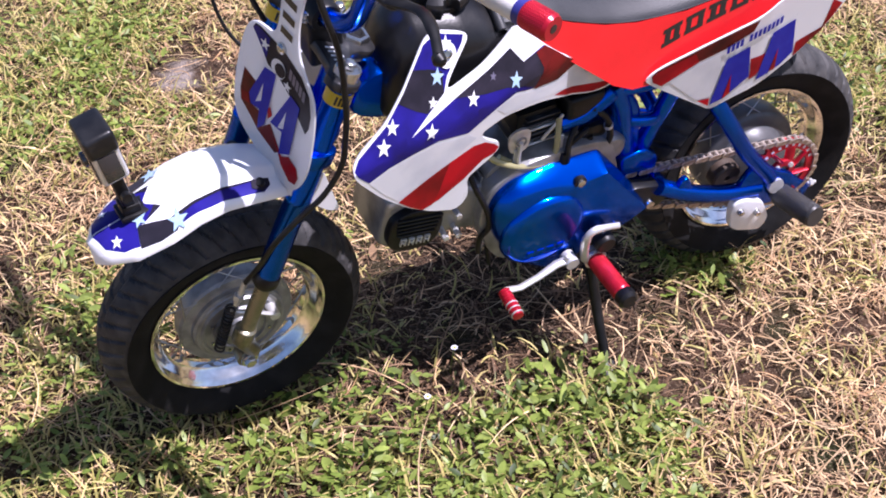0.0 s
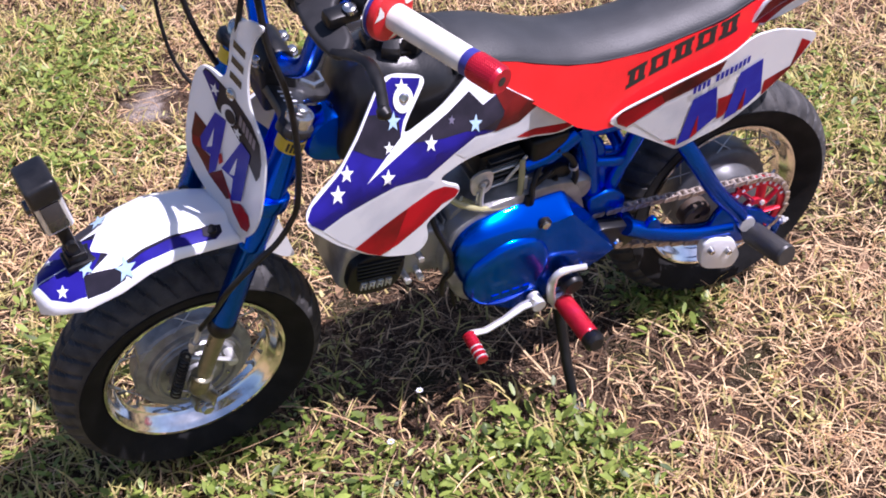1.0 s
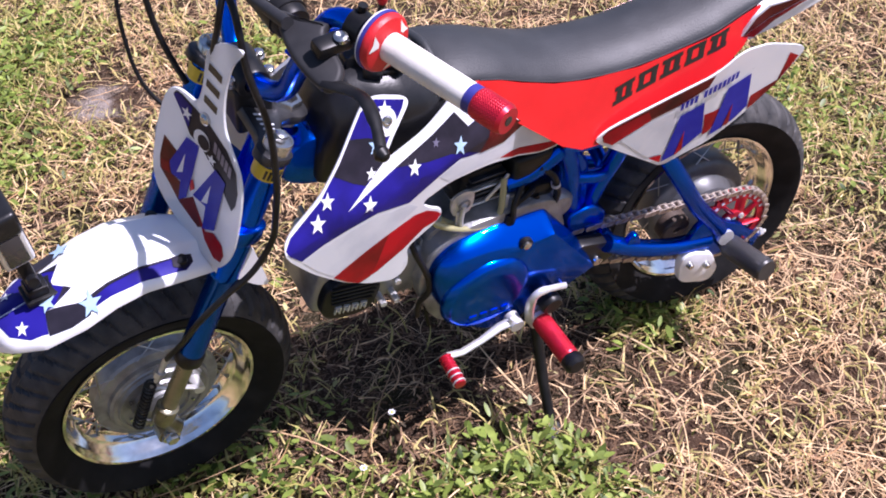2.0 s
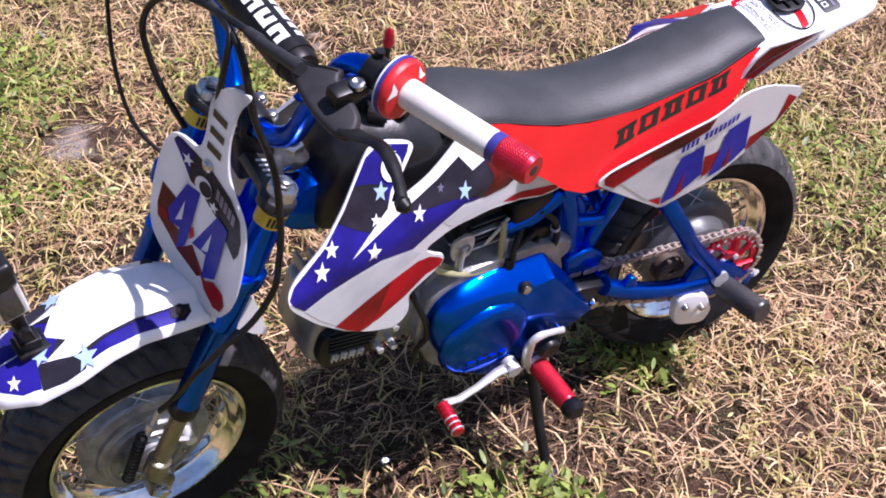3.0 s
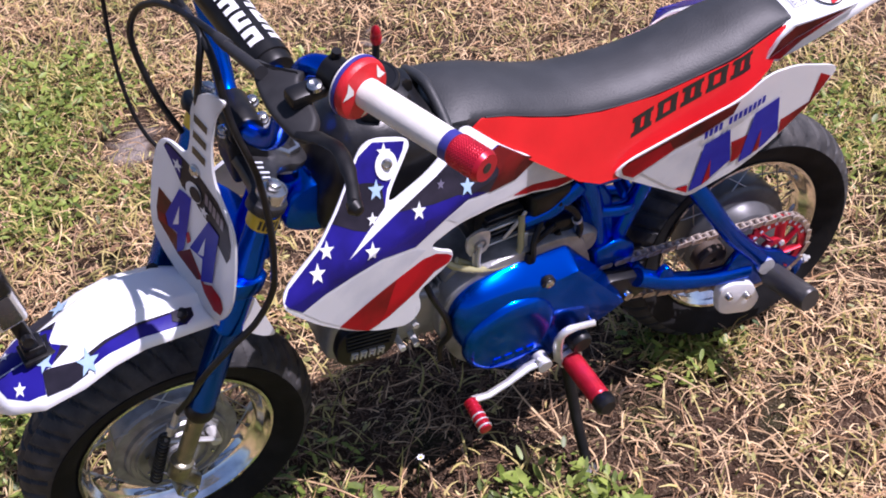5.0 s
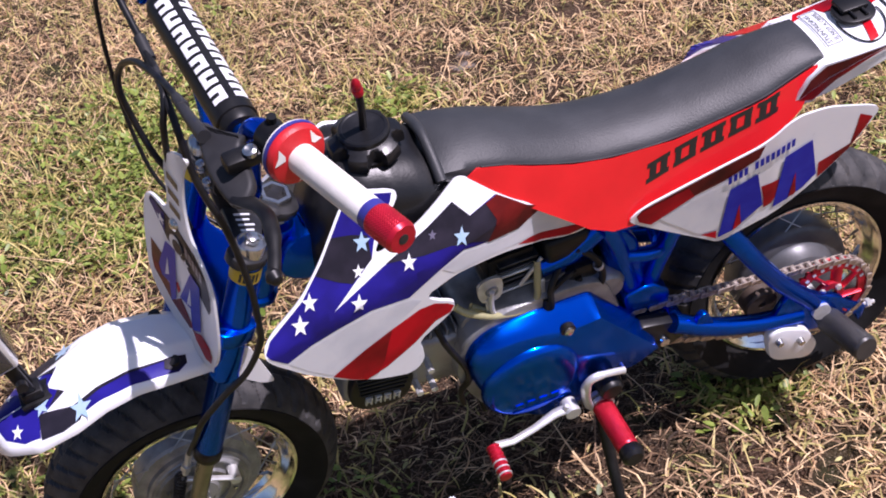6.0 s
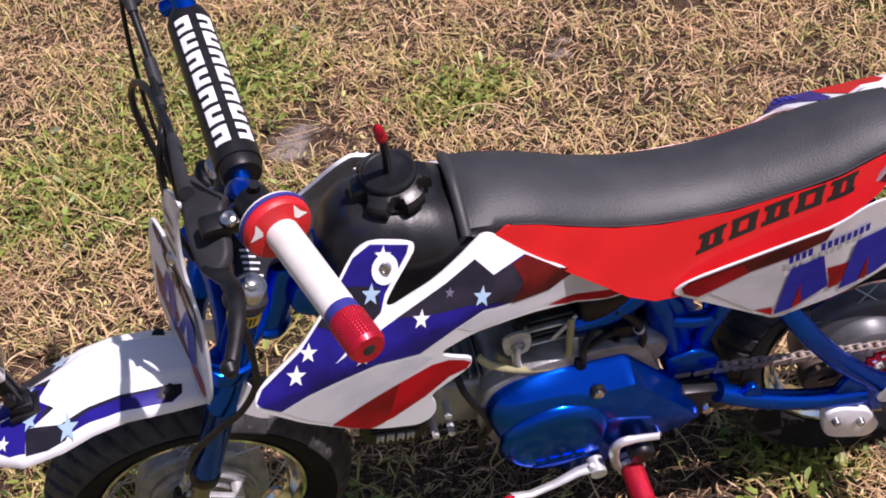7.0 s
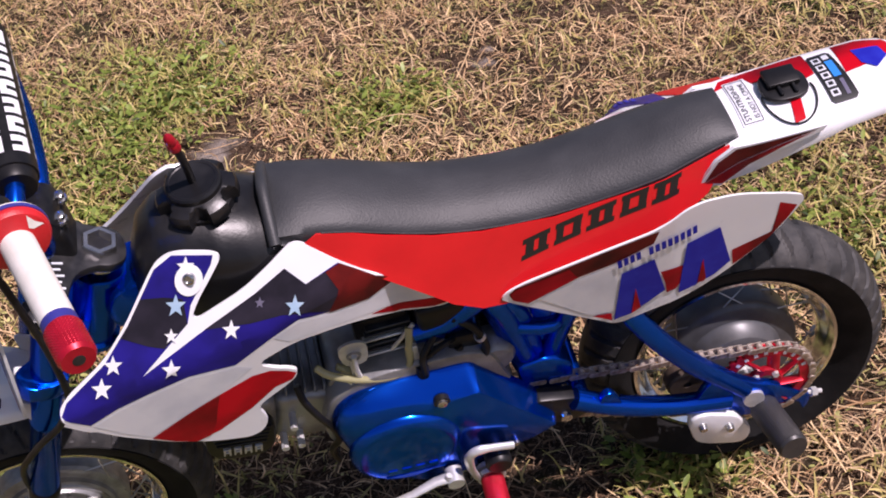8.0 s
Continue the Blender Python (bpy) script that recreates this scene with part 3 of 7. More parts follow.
def build_lawn():
    # straw thins out where the darkened litter paints shade under the bike
    x, y = scatter(195000, lambda a, b: np.clip((1.0 - 0.80 * lushness(a, b)) * (1 - 0.90 * litter_shade(a, b)) * (1 - 0.88 * bareness(a, b)) * (0.58 + 0.52 * mottle(a, b)), 0, 1))
    strands("dry_grass", x, y, (0.010, 0.052), (0.0011, 0.0036), (-0.2, 0.95), (0.2, 1.3), 3, STRAW, "straw-coloured dead grass thatch matted on the soil", 1.0)
    x, y = scatter(110000, lambda a, b: 0.85 * litter_shade(a, b))
    strands("brown_shade_litter", x, y, (0.010, 0.050), (0.0012, 0.0040), (-0.2, 0.7), (0.2, 1.3), 3, SHADED_BROWN, "brown grass litter, coloured darker to deepen the shade under the bike", 1.0)
    x, y = scatter(8000, lambda a, b: 0.48 * (1 - 0.9 * bareness(a, b)) * (1 - 0.4 * lushness(a, b)))
    strands("dry_runner", x, y, (0.06, 0.22), (0.0016, 0.0034), (0.0, 0.5), (0.1, 0.9), 7, STRAW, "long pale dead grass runners lying across the lawn", 1.6)
    x, y = scatter(135000, lambda a, b: np.clip(0.15 + 0.20 * mottle(b, a) + 0.85 * lushness(a, b), 0, 1) * (1 - 0.95 * bareness(a, b)) * (1 - 0.6 * litter_shade(a, b)))
    strands("green_grass", x, y, (0.015, 0.060), (0.0018, 0.0050), (0.2, 1.35), (0.3, 1.5), 3, BLADE, "short yellow-green grass blades growing through the thatch", 0.6)
    x, y = scatter(27000, lambda a, b: np.clip(1.35 * lushness(a, b) - 0.25, 0, 1) * (1 - bareness(a, b)))
    leaves("weeds", x, y, (0.010, 0.027), (0.008, 0.050), LEAF, "low broad-leaved green weeds in patches in the lawn")
    x, y = scatter(1800, lambda a, b: np.clip(1.6 * lushness(a, b) - 0.95, 0, 1))
    leaves("tall_weeds", x, y, (0.020, 0.036), (0.03, 0.075), LEAF, "taller leafy green weeds in the thick patches", (6, 12), 0.04)
    # the rest of the lawn, thinner with distance
    for name, n, length, width, mat, label in (("outer_dry_grass", 95000, (0.03, 0.11), (0.003, 0.007), STRAW, "dry straw-coloured grass of the wider lawn"), ("outer_green_grass", 60000, (0.03, 0.09), (0.003, 0.007), BLADE, "yellow-green grass of the wider lawn")):
        r, a = 1.3 + 7.5 * rng.uniform(0, 1, n) ** 1.35, rng.uniform(0, 2 * np.pi, n)
        x, y = 0.1 + r * np.cos(a), 1.0 + r * np.sin(a)
        ok = (rng.uniform(0, 1, n) < 1 - middle(x, y)) & (rng.uniform(0, 1, n) < 0.6 + 0.4 * mottle(x * 0.3, y * 0.3) * (1 if mat is STRAW else -1))
        strands(name, x[ok], y[ok], length, width, (0.1, 1.2), (0.3, 1.3), 2, mat, label, 0.8)
    x, y = scatter(36000, lambda a, b: np.clip(0.16 + 0.32 * mottle(b, -a) + 0.55 * lushness(a, b), 0, 1) * (1 - bareness(a, b)) * (1 - 0.7 * litter_shade(a, b)))
    leaves("leaflets", x, y, (0.006, 0.017), (0.004, 0.022), LEAFLET, "tiny yellow-green leaves scattered through the dry thatch", (1, 4), 0.018)
    x, y = scatter(900, lambda a, b: 0.5 + 0 * a)
    leaves("fallen_leaves", x, y, (0.012, 0.035), (0.002, 0.015), DEAD, "small brown dead leaves lying in the grass", (1, 3), 0.02)


build_lawn()


# ---- the bike: x runs back along it, y to its right, z up in its own leaning frame ----
BIKE = new("dirt_bike")
BIKE.matrix_world = pose(0, 0.131, 0, 13.5, 0, 6)
tagged(BIKE, "red, white and blue dirt bike leaning on its kickstand", "motorcycle")

# the front end turns about the steering axis
HEAD = Vector((-0.282, 0, 0.692))
RAKE = Vector((0.37, 0, 0.93)).normalized()
STEER = Matrix.Translation(HEAD) @ Matrix.Rotation(radians(4), 4, RAKE) @ Matrix.Translation(-HEAD)
FRONT = Vector((-0.495, 0, 0.236))
REAR = Vector((0.457, 0, 0.168))
UNBIKE = BIKE.matrix_world.inverted()
# each wheel stands in its own plane: centre in the world, lean and yaw
FRONT_SET = UNBIKE @ pose(-0.4755, 0.0170, 0.2440, 10.4, 0, 7.8) @ Matrix.Translation(-FRONT)
REAR_SET = UNBIKE @ pose(0.4262, 0.1260, 0.1880, 4.1, 0, 2.0) @ Matrix.Translation(-REAR)


def shifted(about, move, turn):
    """A small turn, in degrees, about a point of the bike and a move after it."""
    c = Vector(about)
    return Matrix.Translation(c + Vector(move)) @ pose(0, 0, 0, *turn) @ Matrix.Translation(-c)


# the bar sits back in its clamps, and the guard on its own bracket
BAR_SET = shifted((-0.300, 0, 0.950), (-0.0044, 0.0348, -0.0187), (3.2, 3.2, 3.6)) @ STEER
GUARD_SET = shifted((-0.500, 0, 0.530), (-0.0030, -0.0366, 0.0538), (-7.5, 0.9, 1.8)) @ Matrix.Translation((-0.5, 0, 0)) @ Matrix.Diagonal((0.89, 1, 1, 1)) @ Matrix.Translation((0.5, 0, 0)) @ STEER


# ---- wheels ----
def tyre(c, radius, half, kind, band, bead=0.128):
    """A tyre's two side walls, or its round crown with grooves cut into it."""
    n, prof = 528, []
    mid = bead + (radius - bead) * 0.55
    side = [(-0.019, bead - 0.004), (-0.0215, bead), (-0.026, bead + 0.006), (-half * 0.93, mid - 0.012), (-half, mid + 0.004)]
    steps = 21
    crown = []
    for i in range(steps):
        a = radians(-72 + 144 * i / (steps - 1))
        crown.append((half * math.sin(a) * 1.0, mid + 0.004 + (radius - mid - 0.004) * (math.cos(a) - math.cos(radians(72))) / (1 - math.cos(radians(72)))))
    prof = side + crown + [(-y, r) for y, r in side[::-1]]
    bm = bmesh.new()
    rings = []
    for j in range(n):
        a = 2 * math.pi * j / n
        ring = []
        for i, (y, r) in enumerate(prof):
            rr = r
            if len(side) <= i < len(side) + steps:
                u = abs(y) / half
                if kind == "rear":
                    ph = (a * 44 / (2 * math.pi) + u * 0.75) % 1.0
                    if ph < 0.22 and 0.22 < u < 0.93:
                        rr -= 0.0045
                else:
                    ph = (a * 44 / (2 * math.pi) + u * 1.1 + (0.5 if y > 0 else 0)) % 1.0
                    if (ph < 0.2 and 0.12 < u < 0.9) or (u < 0.07):
                        rr -= 0.0035
            ring.append(bm.verts.new(c + Vector((rr * math.cos(a), y, rr * math.sin(a)))))
        rings.append(ring)
    m = len(prof)
    for j in range(n):
        r0, r1 = rings[j], rings[(j + 1) % n]
        for i in range(m - 1):
            if (len(side) <= i < len(side) + steps - 1) != (band == "crown"):
                continue
            bm.faces.new((r0[i], r0[i + 1], r1[i + 1], r1[i]))
    bmesh.ops.delete(bm, geom=[v for v in bm.verts if not v.link_faces], context="VERTS")
    bmesh.ops.recalc_face_normals(bm, faces=bm.faces)
    return bm


def rim(c, lip=0.1315):
    """A pressed rim: rolled lips, stepped walls and a deep middle."""
    h, g = 0.0268, lip / 0.1315
    prof = [(-h, 0.1325), (-h - 0.002, 0.1315), (-h - 0.002, 0.1275), (-h + 0.002, 0.1245), (-h + 0.006, 0.1205), (-0.010, 0.1165), (-0.006, 0.1115), (0.006, 0.1115), (0.010, 0.1165),
            (h - 0.006, 0.1205), (h - 0.002, 0.1245), (h + 0.002, 0.1275), (h + 0.002, 0.1315), (h, 0.1325), (h - 0.003, 0.131), (h - 0.006, 0.124), (0.008, 0.1185), (-0.008, 0.1185), (-h + 0.006, 0.124), (-h + 0.003, 0.131)]
    return lathe([(y, r * g) for y, r in prof], c, (0, 1, 0), 96, True)


def spokes(c, wheel, hub_r, hub_y, turn, end=0.112):
    """Crossed wire spokes, each with its nipple at the rim."""
    first = None
    for k in range(28):
        a = 2 * math.pi * k / 28
        lean = (0.45 if (k // 2) % 2 else -0.45)
        sy = 1 if k % 2 else -1
        p0 = c + Vector((hub_r * math.cos(a + lean), sy * hub_y, hub_r * math.sin(a + lean)))
        p1 = c + Vector((end * math.cos(a), sy * 0.003, end * math.sin(a)))
        d = (p1 - p0).normalized()
        bm = sweep(bmesh.new(), [p0, p1 - d * 0.010, p1 - d * 0.0099, p1], [0.0011, 0.0011, 0.0024, 0.0024], 6)
        part("spoke", bm, SPOKE, wheel, turn=turn)


def front_wheel():
    w = part("front_wheel", lathe([(-0.052, 0.0), (-0.052, 0.0075), (0.052, 0.0075), (0.052, 0.0)], FRONT, segs=16), ALLOY_BRIGHT, BIKE, "spoked front wheel with black tyre and chrome rim", FRONT_SET)
    t = part("tyre", tyre(FRONT, 0.196, 0.046, "front", "walls"), RUBBER, w, "black treaded tyre", FRONT_SET, 55)
    part("tread", tyre(FRONT, 0.196, 0.046, "front", "crown"), TREAD, t, "dusty grooved tread", FRONT_SET, 30)
    part("rim", rim(FRONT), CHROME, w, "polished chrome rim", FRONT_SET)
    part("hub", lathe([(-0.026, 0.012), (-0.026, 0.066), (-0.024, 0.069), (-0.018, 0.070), (-0.016, 0.073), (-0.0155, 0.083), (-0.012, 0.086), (0.012, 0.084), (0.016, 0.066), (0.028, 0.062), (0.030, 0.02)], FRONT, segs=56), HUB_GREY, w, "grey cast brake hub", FRONT_SET)
    part("brake_plate", lathe([(-0.036, 0.010), (-0.036, 0.020), (-0.032, 0.023), (-0.0315, 0.036), (-0.0350, 0.0375), (-0.0350, 0.0405), (-0.0305, 0.042), (-0.0298, 0.0540), (-0.0325, 0.0555), (-0.0325, 0.0580), (-0.0285, 0.0600), (-0.028, 0.064), (-0.0255, 0.066)], FRONT, segs=48), ALLOY, w, "dull alloy brake plate", FRONT_SET)
    for k in range(8):
        a = 2 * math.pi * (k + 0.35) / 8
        part("plate_screw", lathe([(-0.0345, 0.0), (-0.0345, 0.0022), (-0.0315, 0.0026)], FRONT + Vector((0.0465 * math.cos(a), 0, 0.0465 * math.sin(a))), segs=8), BOLT_STEEL, w, turn=FRONT_SET)
    spokes(FRONT, w, 0.081, 0.016, FRONT_SET)
    part("axle_nut", lathe([(-0.078, 0.0), (-0.078, 0.0065), (-0.070, 0.0065), (-0.070, 0.011), (-0.060, 0.011)], FRONT, segs=6), BOLT_STEEL, w, "hexagonal steel axle nut", FRONT_SET)
    part("brake_arm", join(rod([FRONT + Vector(q) for q in ((-0.014, -0.052, 0.066), (0.018, -0.052, 0.045), (0.049, -0.050, 0.021))], 0.0050, 8, 4, 0.6), rod([FRONT + Vector((0.046, -0.054, 0.022)), FRONT + Vector((0.046, -0.030, 0.022))], 0.0075, 12)), ALLOY_BRIGHT, w, "bright alloy brake arm", FRONT_SET)
    coil = []
    a0, a1 = FRONT + Vector((-0.014, -0.053, 0.076)), FRONT + Vector((-0.041, -0.049, -0.008))
    ax = (a1 - a0)
    e1, e2 = Vector((0.97, 0, -0.22)), Vector((0, 1, 0))
    for k in range(13 * 10 + 1):
        s = k / 130
        coil.append(a0 + ax * s + 0.0068 * (math.cos(2 * math.pi * k / 10) * e1 + math.sin(2 * math.pi * k / 10) * e2))
    part("brake_spring", sweep(bmesh.new(), coil, 0.0018, 6), DARK_ALLOY, w, "dark coil return spring", FRONT_SET)
    return w


def rear_wheel():
    w = part("rear_wheel", lathe([(-0.10, 0.0), (-0.10, 0.0075), (0.10, 0.0075), (0.10, 0.0)], REAR, segs=16), ALLOY_BRIGHT, BIKE, "spoked rear wheel with black tyre and chrome rim", REAR_SET)
    t = part("tyre", tyre(REAR, 0.209, 0.048, "rear", "walls", 0.137), RUBBER, w, "black road-pattern tyre with curved grooves", REAR_SET, 55)
    part("tread", tyre(REAR, 0.209, 0.048, "rear", "crown", 0.137), TREAD, t, "dusty grey tread with slanted grooves", REAR_SET, 30)
    part("rim", rim(REAR, 0.1405), CHROME, w, "polished chrome rim", REAR_SET)
    part("hub", lathe([(-0.052, 0.012), (-0.050, 0.050), (-0.046, 0.056), (-0.026, 0.060), (-0.022, 0.064), (-0.020, 0.082), (-0.016, 0.088), (-0.010, 0.090), (0.024, 0.090), (0.030, 0.086), (0.036, 0.03)], REAR, segs=64), HUB_DARK, w, "grey cast brake hub", REAR_SET)
    spokes(REAR, w, 0.084, 0.016, REAR_SET, 0.120)
    s = sprocket(w)
    part("spacer", lathe([(-0.105, 0.010), (-0.105, 0.014), (-0.05, 0.014), (-0.05, 0.010)], REAR, segs=20), ALLOY_BRIGHT, w, turn=REAR_SET)
    return w


SPROCKET_R = 0.063
SPROCKET_AT = REAR + Vector((0.020, 0, 0.012))


def sprocket(w):
    """A red alloy ring with teeth, window cut-outs and bolts."""
    n = 33
    outer = []
    for k in range(n * 4):
        a = 2 * math.pi * k / (n * 4)
        r = SPROCKET_R + (0.0026 if k % 4 in (1, 2) else -0.0024)
        outer.append((SPROCKET_AT.x + r * math.cos(a), SPROCKET_AT.z + r * math.sin(a)))
    y0, y1 = -0.087, -0.082
    bm = bmesh.new()

    def ring(r, y, count=n * 4):
        return [bm.verts.new((SPROCKET_AT.x + r * math.cos(2 * math.pi * k / count), y, SPROCKET_AT.z + r * math.sin(2 * math.pi * k / count))) for k in range(count)]
    o0 = [bm.verts.new((x, y0, z)) for x, z in outer]
    o1 = [bm.verts.new((x, y1, z)) for x, z in outer]
    i0, i1 = ring(0.047, y0), ring(0.047, y1)
    m = n * 4
    for k in range(m):
        q = (k + 1) % m
        for a, b, c, d in ((o0, o0, i0, i0), (o1, o1, i1, i1), (o0, o0, o1, o1), (i0, i0, i1, i1)):
            bm.faces.new((a[k], b[q], c[q], d[k]))
    bmesh.ops.recalc_face_normals(bm, faces=bm.faces)
    s = part("sprocket", bm, RED_ALLOY, w, "red anodised alloy rear sprocket", REAR_SET)
    part("sprocket_centre", lathe([(-0.089, 0.012), (-0.089, 0.022), (-0.087, 0.024), (-0.082, 0.024), (-0.082, 0.012)], SPROCKET_AT, segs=40, closed=True), RED_ALLOY, w, turn=REAR_SET)
    for k in range(8):
        a = 2 * math.pi * (k + 0.3) / 8
        p0 = SPROCKET_AT + Vector((0.021 * math.cos(a), -0.0845, 0.021 * math.sin(a)))
        p1 = SPROCKET_AT + Vector((0.051 * math.cos(a + 0.32), -0.0845, 0.051 * math.sin(a + 0.32)))
        part("sprocket_arm", rod([p0, p1], 0.0082, 8, 0, 0.4), RED_ALLOY, w, turn=REAR_SET)
    for k in range(4):
        a = 2 * math.pi * (k + 0.5) / 4
        part("sprocket_bolt", lathe([(-0.093, 0.0), (-0.093, 0.0045), (-0.088, 0.005), (-0.087, 0.0)], SPROCKET_AT + Vector((0.018 * math.cos(a), 0, 0.018 * math.sin(a))), segs=6), ALLOY_BRIGHT, w, turn=REAR_SET)
    # pale lettering worn to short marks round the ring
    for k in range(9):
        a = radians(20 + 14 * k)
        q = [(0.0510, -0.05), (0.0510, 0.05), (0.0570, 0.045), (0.0570, -0.045)]
        bm2 = bmesh.new()
        bm2.faces.new([bm2.verts.new((SPROCKET_AT.x + r * math.cos(a + d), y0 - 0.0006, SPROCKET_AT.z + r * math.sin(a + d))) for r, d in q])
        part("ring_mark", bm2, FLAG_WHITE, s, turn=REAR_SET)
    return s


front_wheel()
rear_wheel()


# ---- chain ----
def build_chain():
    """A roller chain of single plates round both sprockets."""
    fs, fr = Vector((0.105, -0.057, 0.292)), 0.032
    rs, rr = REAR_SET @ (SPROCKET_AT + Vector((0, -0.0845, 0))), SPROCKET_R
    d = rs - fs
    dist = math.hypot(d.x, d.z)
    base = math.atan2(d.z, d.x)
    off = math.asin((rr - fr) / dist)
    top_a, low_a = base + math.pi / 2 + off, base - math.pi / 2 - off

    def at(c, r, a):
        v = Vector((r * math.cos(a), 0, r * math.sin(a)))
        return c + (REAR_SET.to_3x3() @ v if c is rs else v)
    path = [at(fs, fr, top_a), at(rs, rr, top_a)]
    k = top_a
    while k > low_a + 2 * math.pi - 2 * math.pi + 0.02:
        k -= 0.1
        path.append(at(rs, rr, max(k, low_a)))
    path.append(at(fs, fr, low_a))
    k = low_a
    while k > top_a - 2 * math.pi + 0.02:
        k -= 0.15
        path.append(at(fs, fr, max(k, top_a - 2 * math.pi)))
    pts = [path[0]]
    for q in path[1:]:
        if (q - pts[-1]).length > 1e-4:
            pts.append(q)
    length = sum((b - a).length for a, b in zip(pts, pts[1:]))
    count = int(length / 0.0127 / 2) * 2
    step = length / count
    spots, i, run = [], 0, 0.0
    for k in range(count + 1):
        want = k * step
        while i < len(pts) - 2 and run + (pts[i + 1] - pts[i]).length < want:
            run += (pts[i + 1] - pts[i]).length
            i += 1
        a, b = pts[i], pts[i + 1]
        spots.append(a + (b - a) * min(1, (want - run) / (b - a).length))

    def link(y, t):
        h = step / 2
        out = []
        for s in range(16):
            a = 2 * math.pi * s / 16
            cx = h if math.cos(a) >= 0 else -h
            waist = 0.0052 if abs(math.cos(a)) > 0.3 else 0.0042
            out.append((cx + 0.0050 * math.cos(a), waist * math.sin(a)))
        m = slab(out, -y - t, -y)
        return join(m, slab(out, y, y + t), lathe([(-y - t, 0.0), (-y - t, 0.0024), (y + t, 0.0024), (y + t, 0.0)], (-h, 0, 0), segs=8), lathe([(-0.003, 0.0042), (0.003, 0.0042)], (h, 0, 0), segs=8))
    chain = new("chain")
    chain.parent = BIKE
    tagged(chain, "rusty-brown steel roller chain")
    kinds = [finish(link(0.0042, 0.0015), "link", CHAIN_STEEL), finish(link(0.0026, 0.0015), "link", CHAIN_STEEL)]
    for k in range(count):
        a, b = spots[k], spots[k + 1]
        o = new("link", kinds[k % 2])
        o.parent = chain
        o.matrix_local = Matrix.Translation((a + b) / 2) @ Matrix.Rotation(-math.atan2(b.z - a.z, b.x - a.x), 4, "Y")
    part("front_sprocket", lathe([(-0.003, 0.012), (-0.003, 0.031), (0.003, 0.031), (0.003, 0.012)], fs, segs=15, closed=True), CHAIN_STEEL, BIKE)


build_chain()


# ---- swingarm and frame ----
def build_swingarm():
    for s in (-1, 1):
        y = 0.095 * s
        low = rod([(0.180, y * 0.92, 0.300), (0.225, y * 0.98, 0.273), (0.265, y, 0.252), (0.310, y, 0.232), (0.345, y, 0.222), (0.385, y, 0.212)], 0.0140, 16, 5)
        up = rod([(0.226, y * 0.60, 0.492), (0.243, y * 0.74, 0.464), (0.263, y * 0.90, 0.430), (0.290, y, 0.386), (0.331, y, 0.322), (0.360, y, 0.284), (0.388, y, 0.250), (0.405, y, 0.228)], 0.0135, 16, 5)
        plate = slab(soften([(0.336, 0.226), (0.352, 0.268), (0.372, 0.276), (0.394, 0.262), (0.420, 0.238), (0.450, 0.222), (0.470, 0.198), (0.492, 0.182), (0.503, 0.170), (0.500, 0.142), (0.493, 0.136), (0.489, 0.160), (0.468, 0.172), (0.446, 0.166), (0.420, 0.158), (0.385, 0.174), (0.352, 0.196)], 0.008), y - 0.006, y + 0.006, 0.0025)
        tab = slab(curve2([(0.210, 0.284), (0.214, 0.306), (0.226, 0.309), (0.237, 0.286), (0.240, 0.262), (0.220, 0.262)], 3), y - 0.005, y + 0.005, 0.0015)
        part("swingarm", join(low, up, plate, tab), CANDY, BIKE, "candy blue tubular swingarm leg")
        part("axle_adjuster", join(rod([(0.474, y, 0.176), (0.520, y, 0.164)], 0.0034, 8), lathe([(-0.004, 0.0), (-0.004, 0.0070), (0.004, 0.0070), (0.004, 0.0)], (0.508, y, 0.167), (1, 0, -0.26), 6)), ALLOY_BRIGHT, BIKE, "steel chain adjuster bolt")
        part("axle_washer", lathe([(0.0, 0.0), (0.0, 0.016), (0.004, 0.017), (0.009, 0.013), (0.009, 0.0)], (0.430, y + 0.004 * s, 0.188), (0, s, 0), 24), DARK_ALLOY, BIKE, "dark steel axle washer")
    part("swingarm_brace", rod([(0.190, -0.085, 0.292), (0.190, 0.085, 0.292)], 0.012, 12), CANDY, BIKE)
    for s in (-1, 1):
        part("chain_slider", slab(soften([(0.128, 0.318), (0.198, 0.296), (0.206, 0.262), (0.176, 0.246), (0.146, 0.258), (0.120, 0.290)], 0.008), 0.066 * s, 0.088 * s, 0.003), BLACK, BIKE, "black rubber chain slider block")
    # white chain guide under the left leg
    g = part("chain_guide", join(slab(soften([(0.326, 0.196), (0.332, 0.212), (0.350, 0.214), (0.392, 0.190), (0.402, 0.172), (0.418, 0.140), (0.412, 0.116), (0.400, 0.112), (0.352, 0.134), (0.336, 0.150)], 0.006), -0.113, -0.097, 0.004)), WHITE, BIKE, "worn white plastic chain guide block")
    for x, z in ((0.344, 0.190), (0.382, 0.171)):
        part("guide_screw", lathe([(-0.121, 0.0), (-0.121, 0.005), (-0.114, 0.0062), (-0.110, 0.0062)], (x, 0, z), segs=12), BOLT_STEEL, g)
    # dull brown chain roller between the runs
    part("chain_roller", lathe([(-0.012, 0.006), (-0.012, 0.024), (-0.009, 0.027), (0.009, 0.027), (0.012, 0.024), (0.012, 0.006)], (0.337, -0.060, 0.231), (0, 1, 0), 28, True), ROLLER, BIKE, "worn brown chain roller")


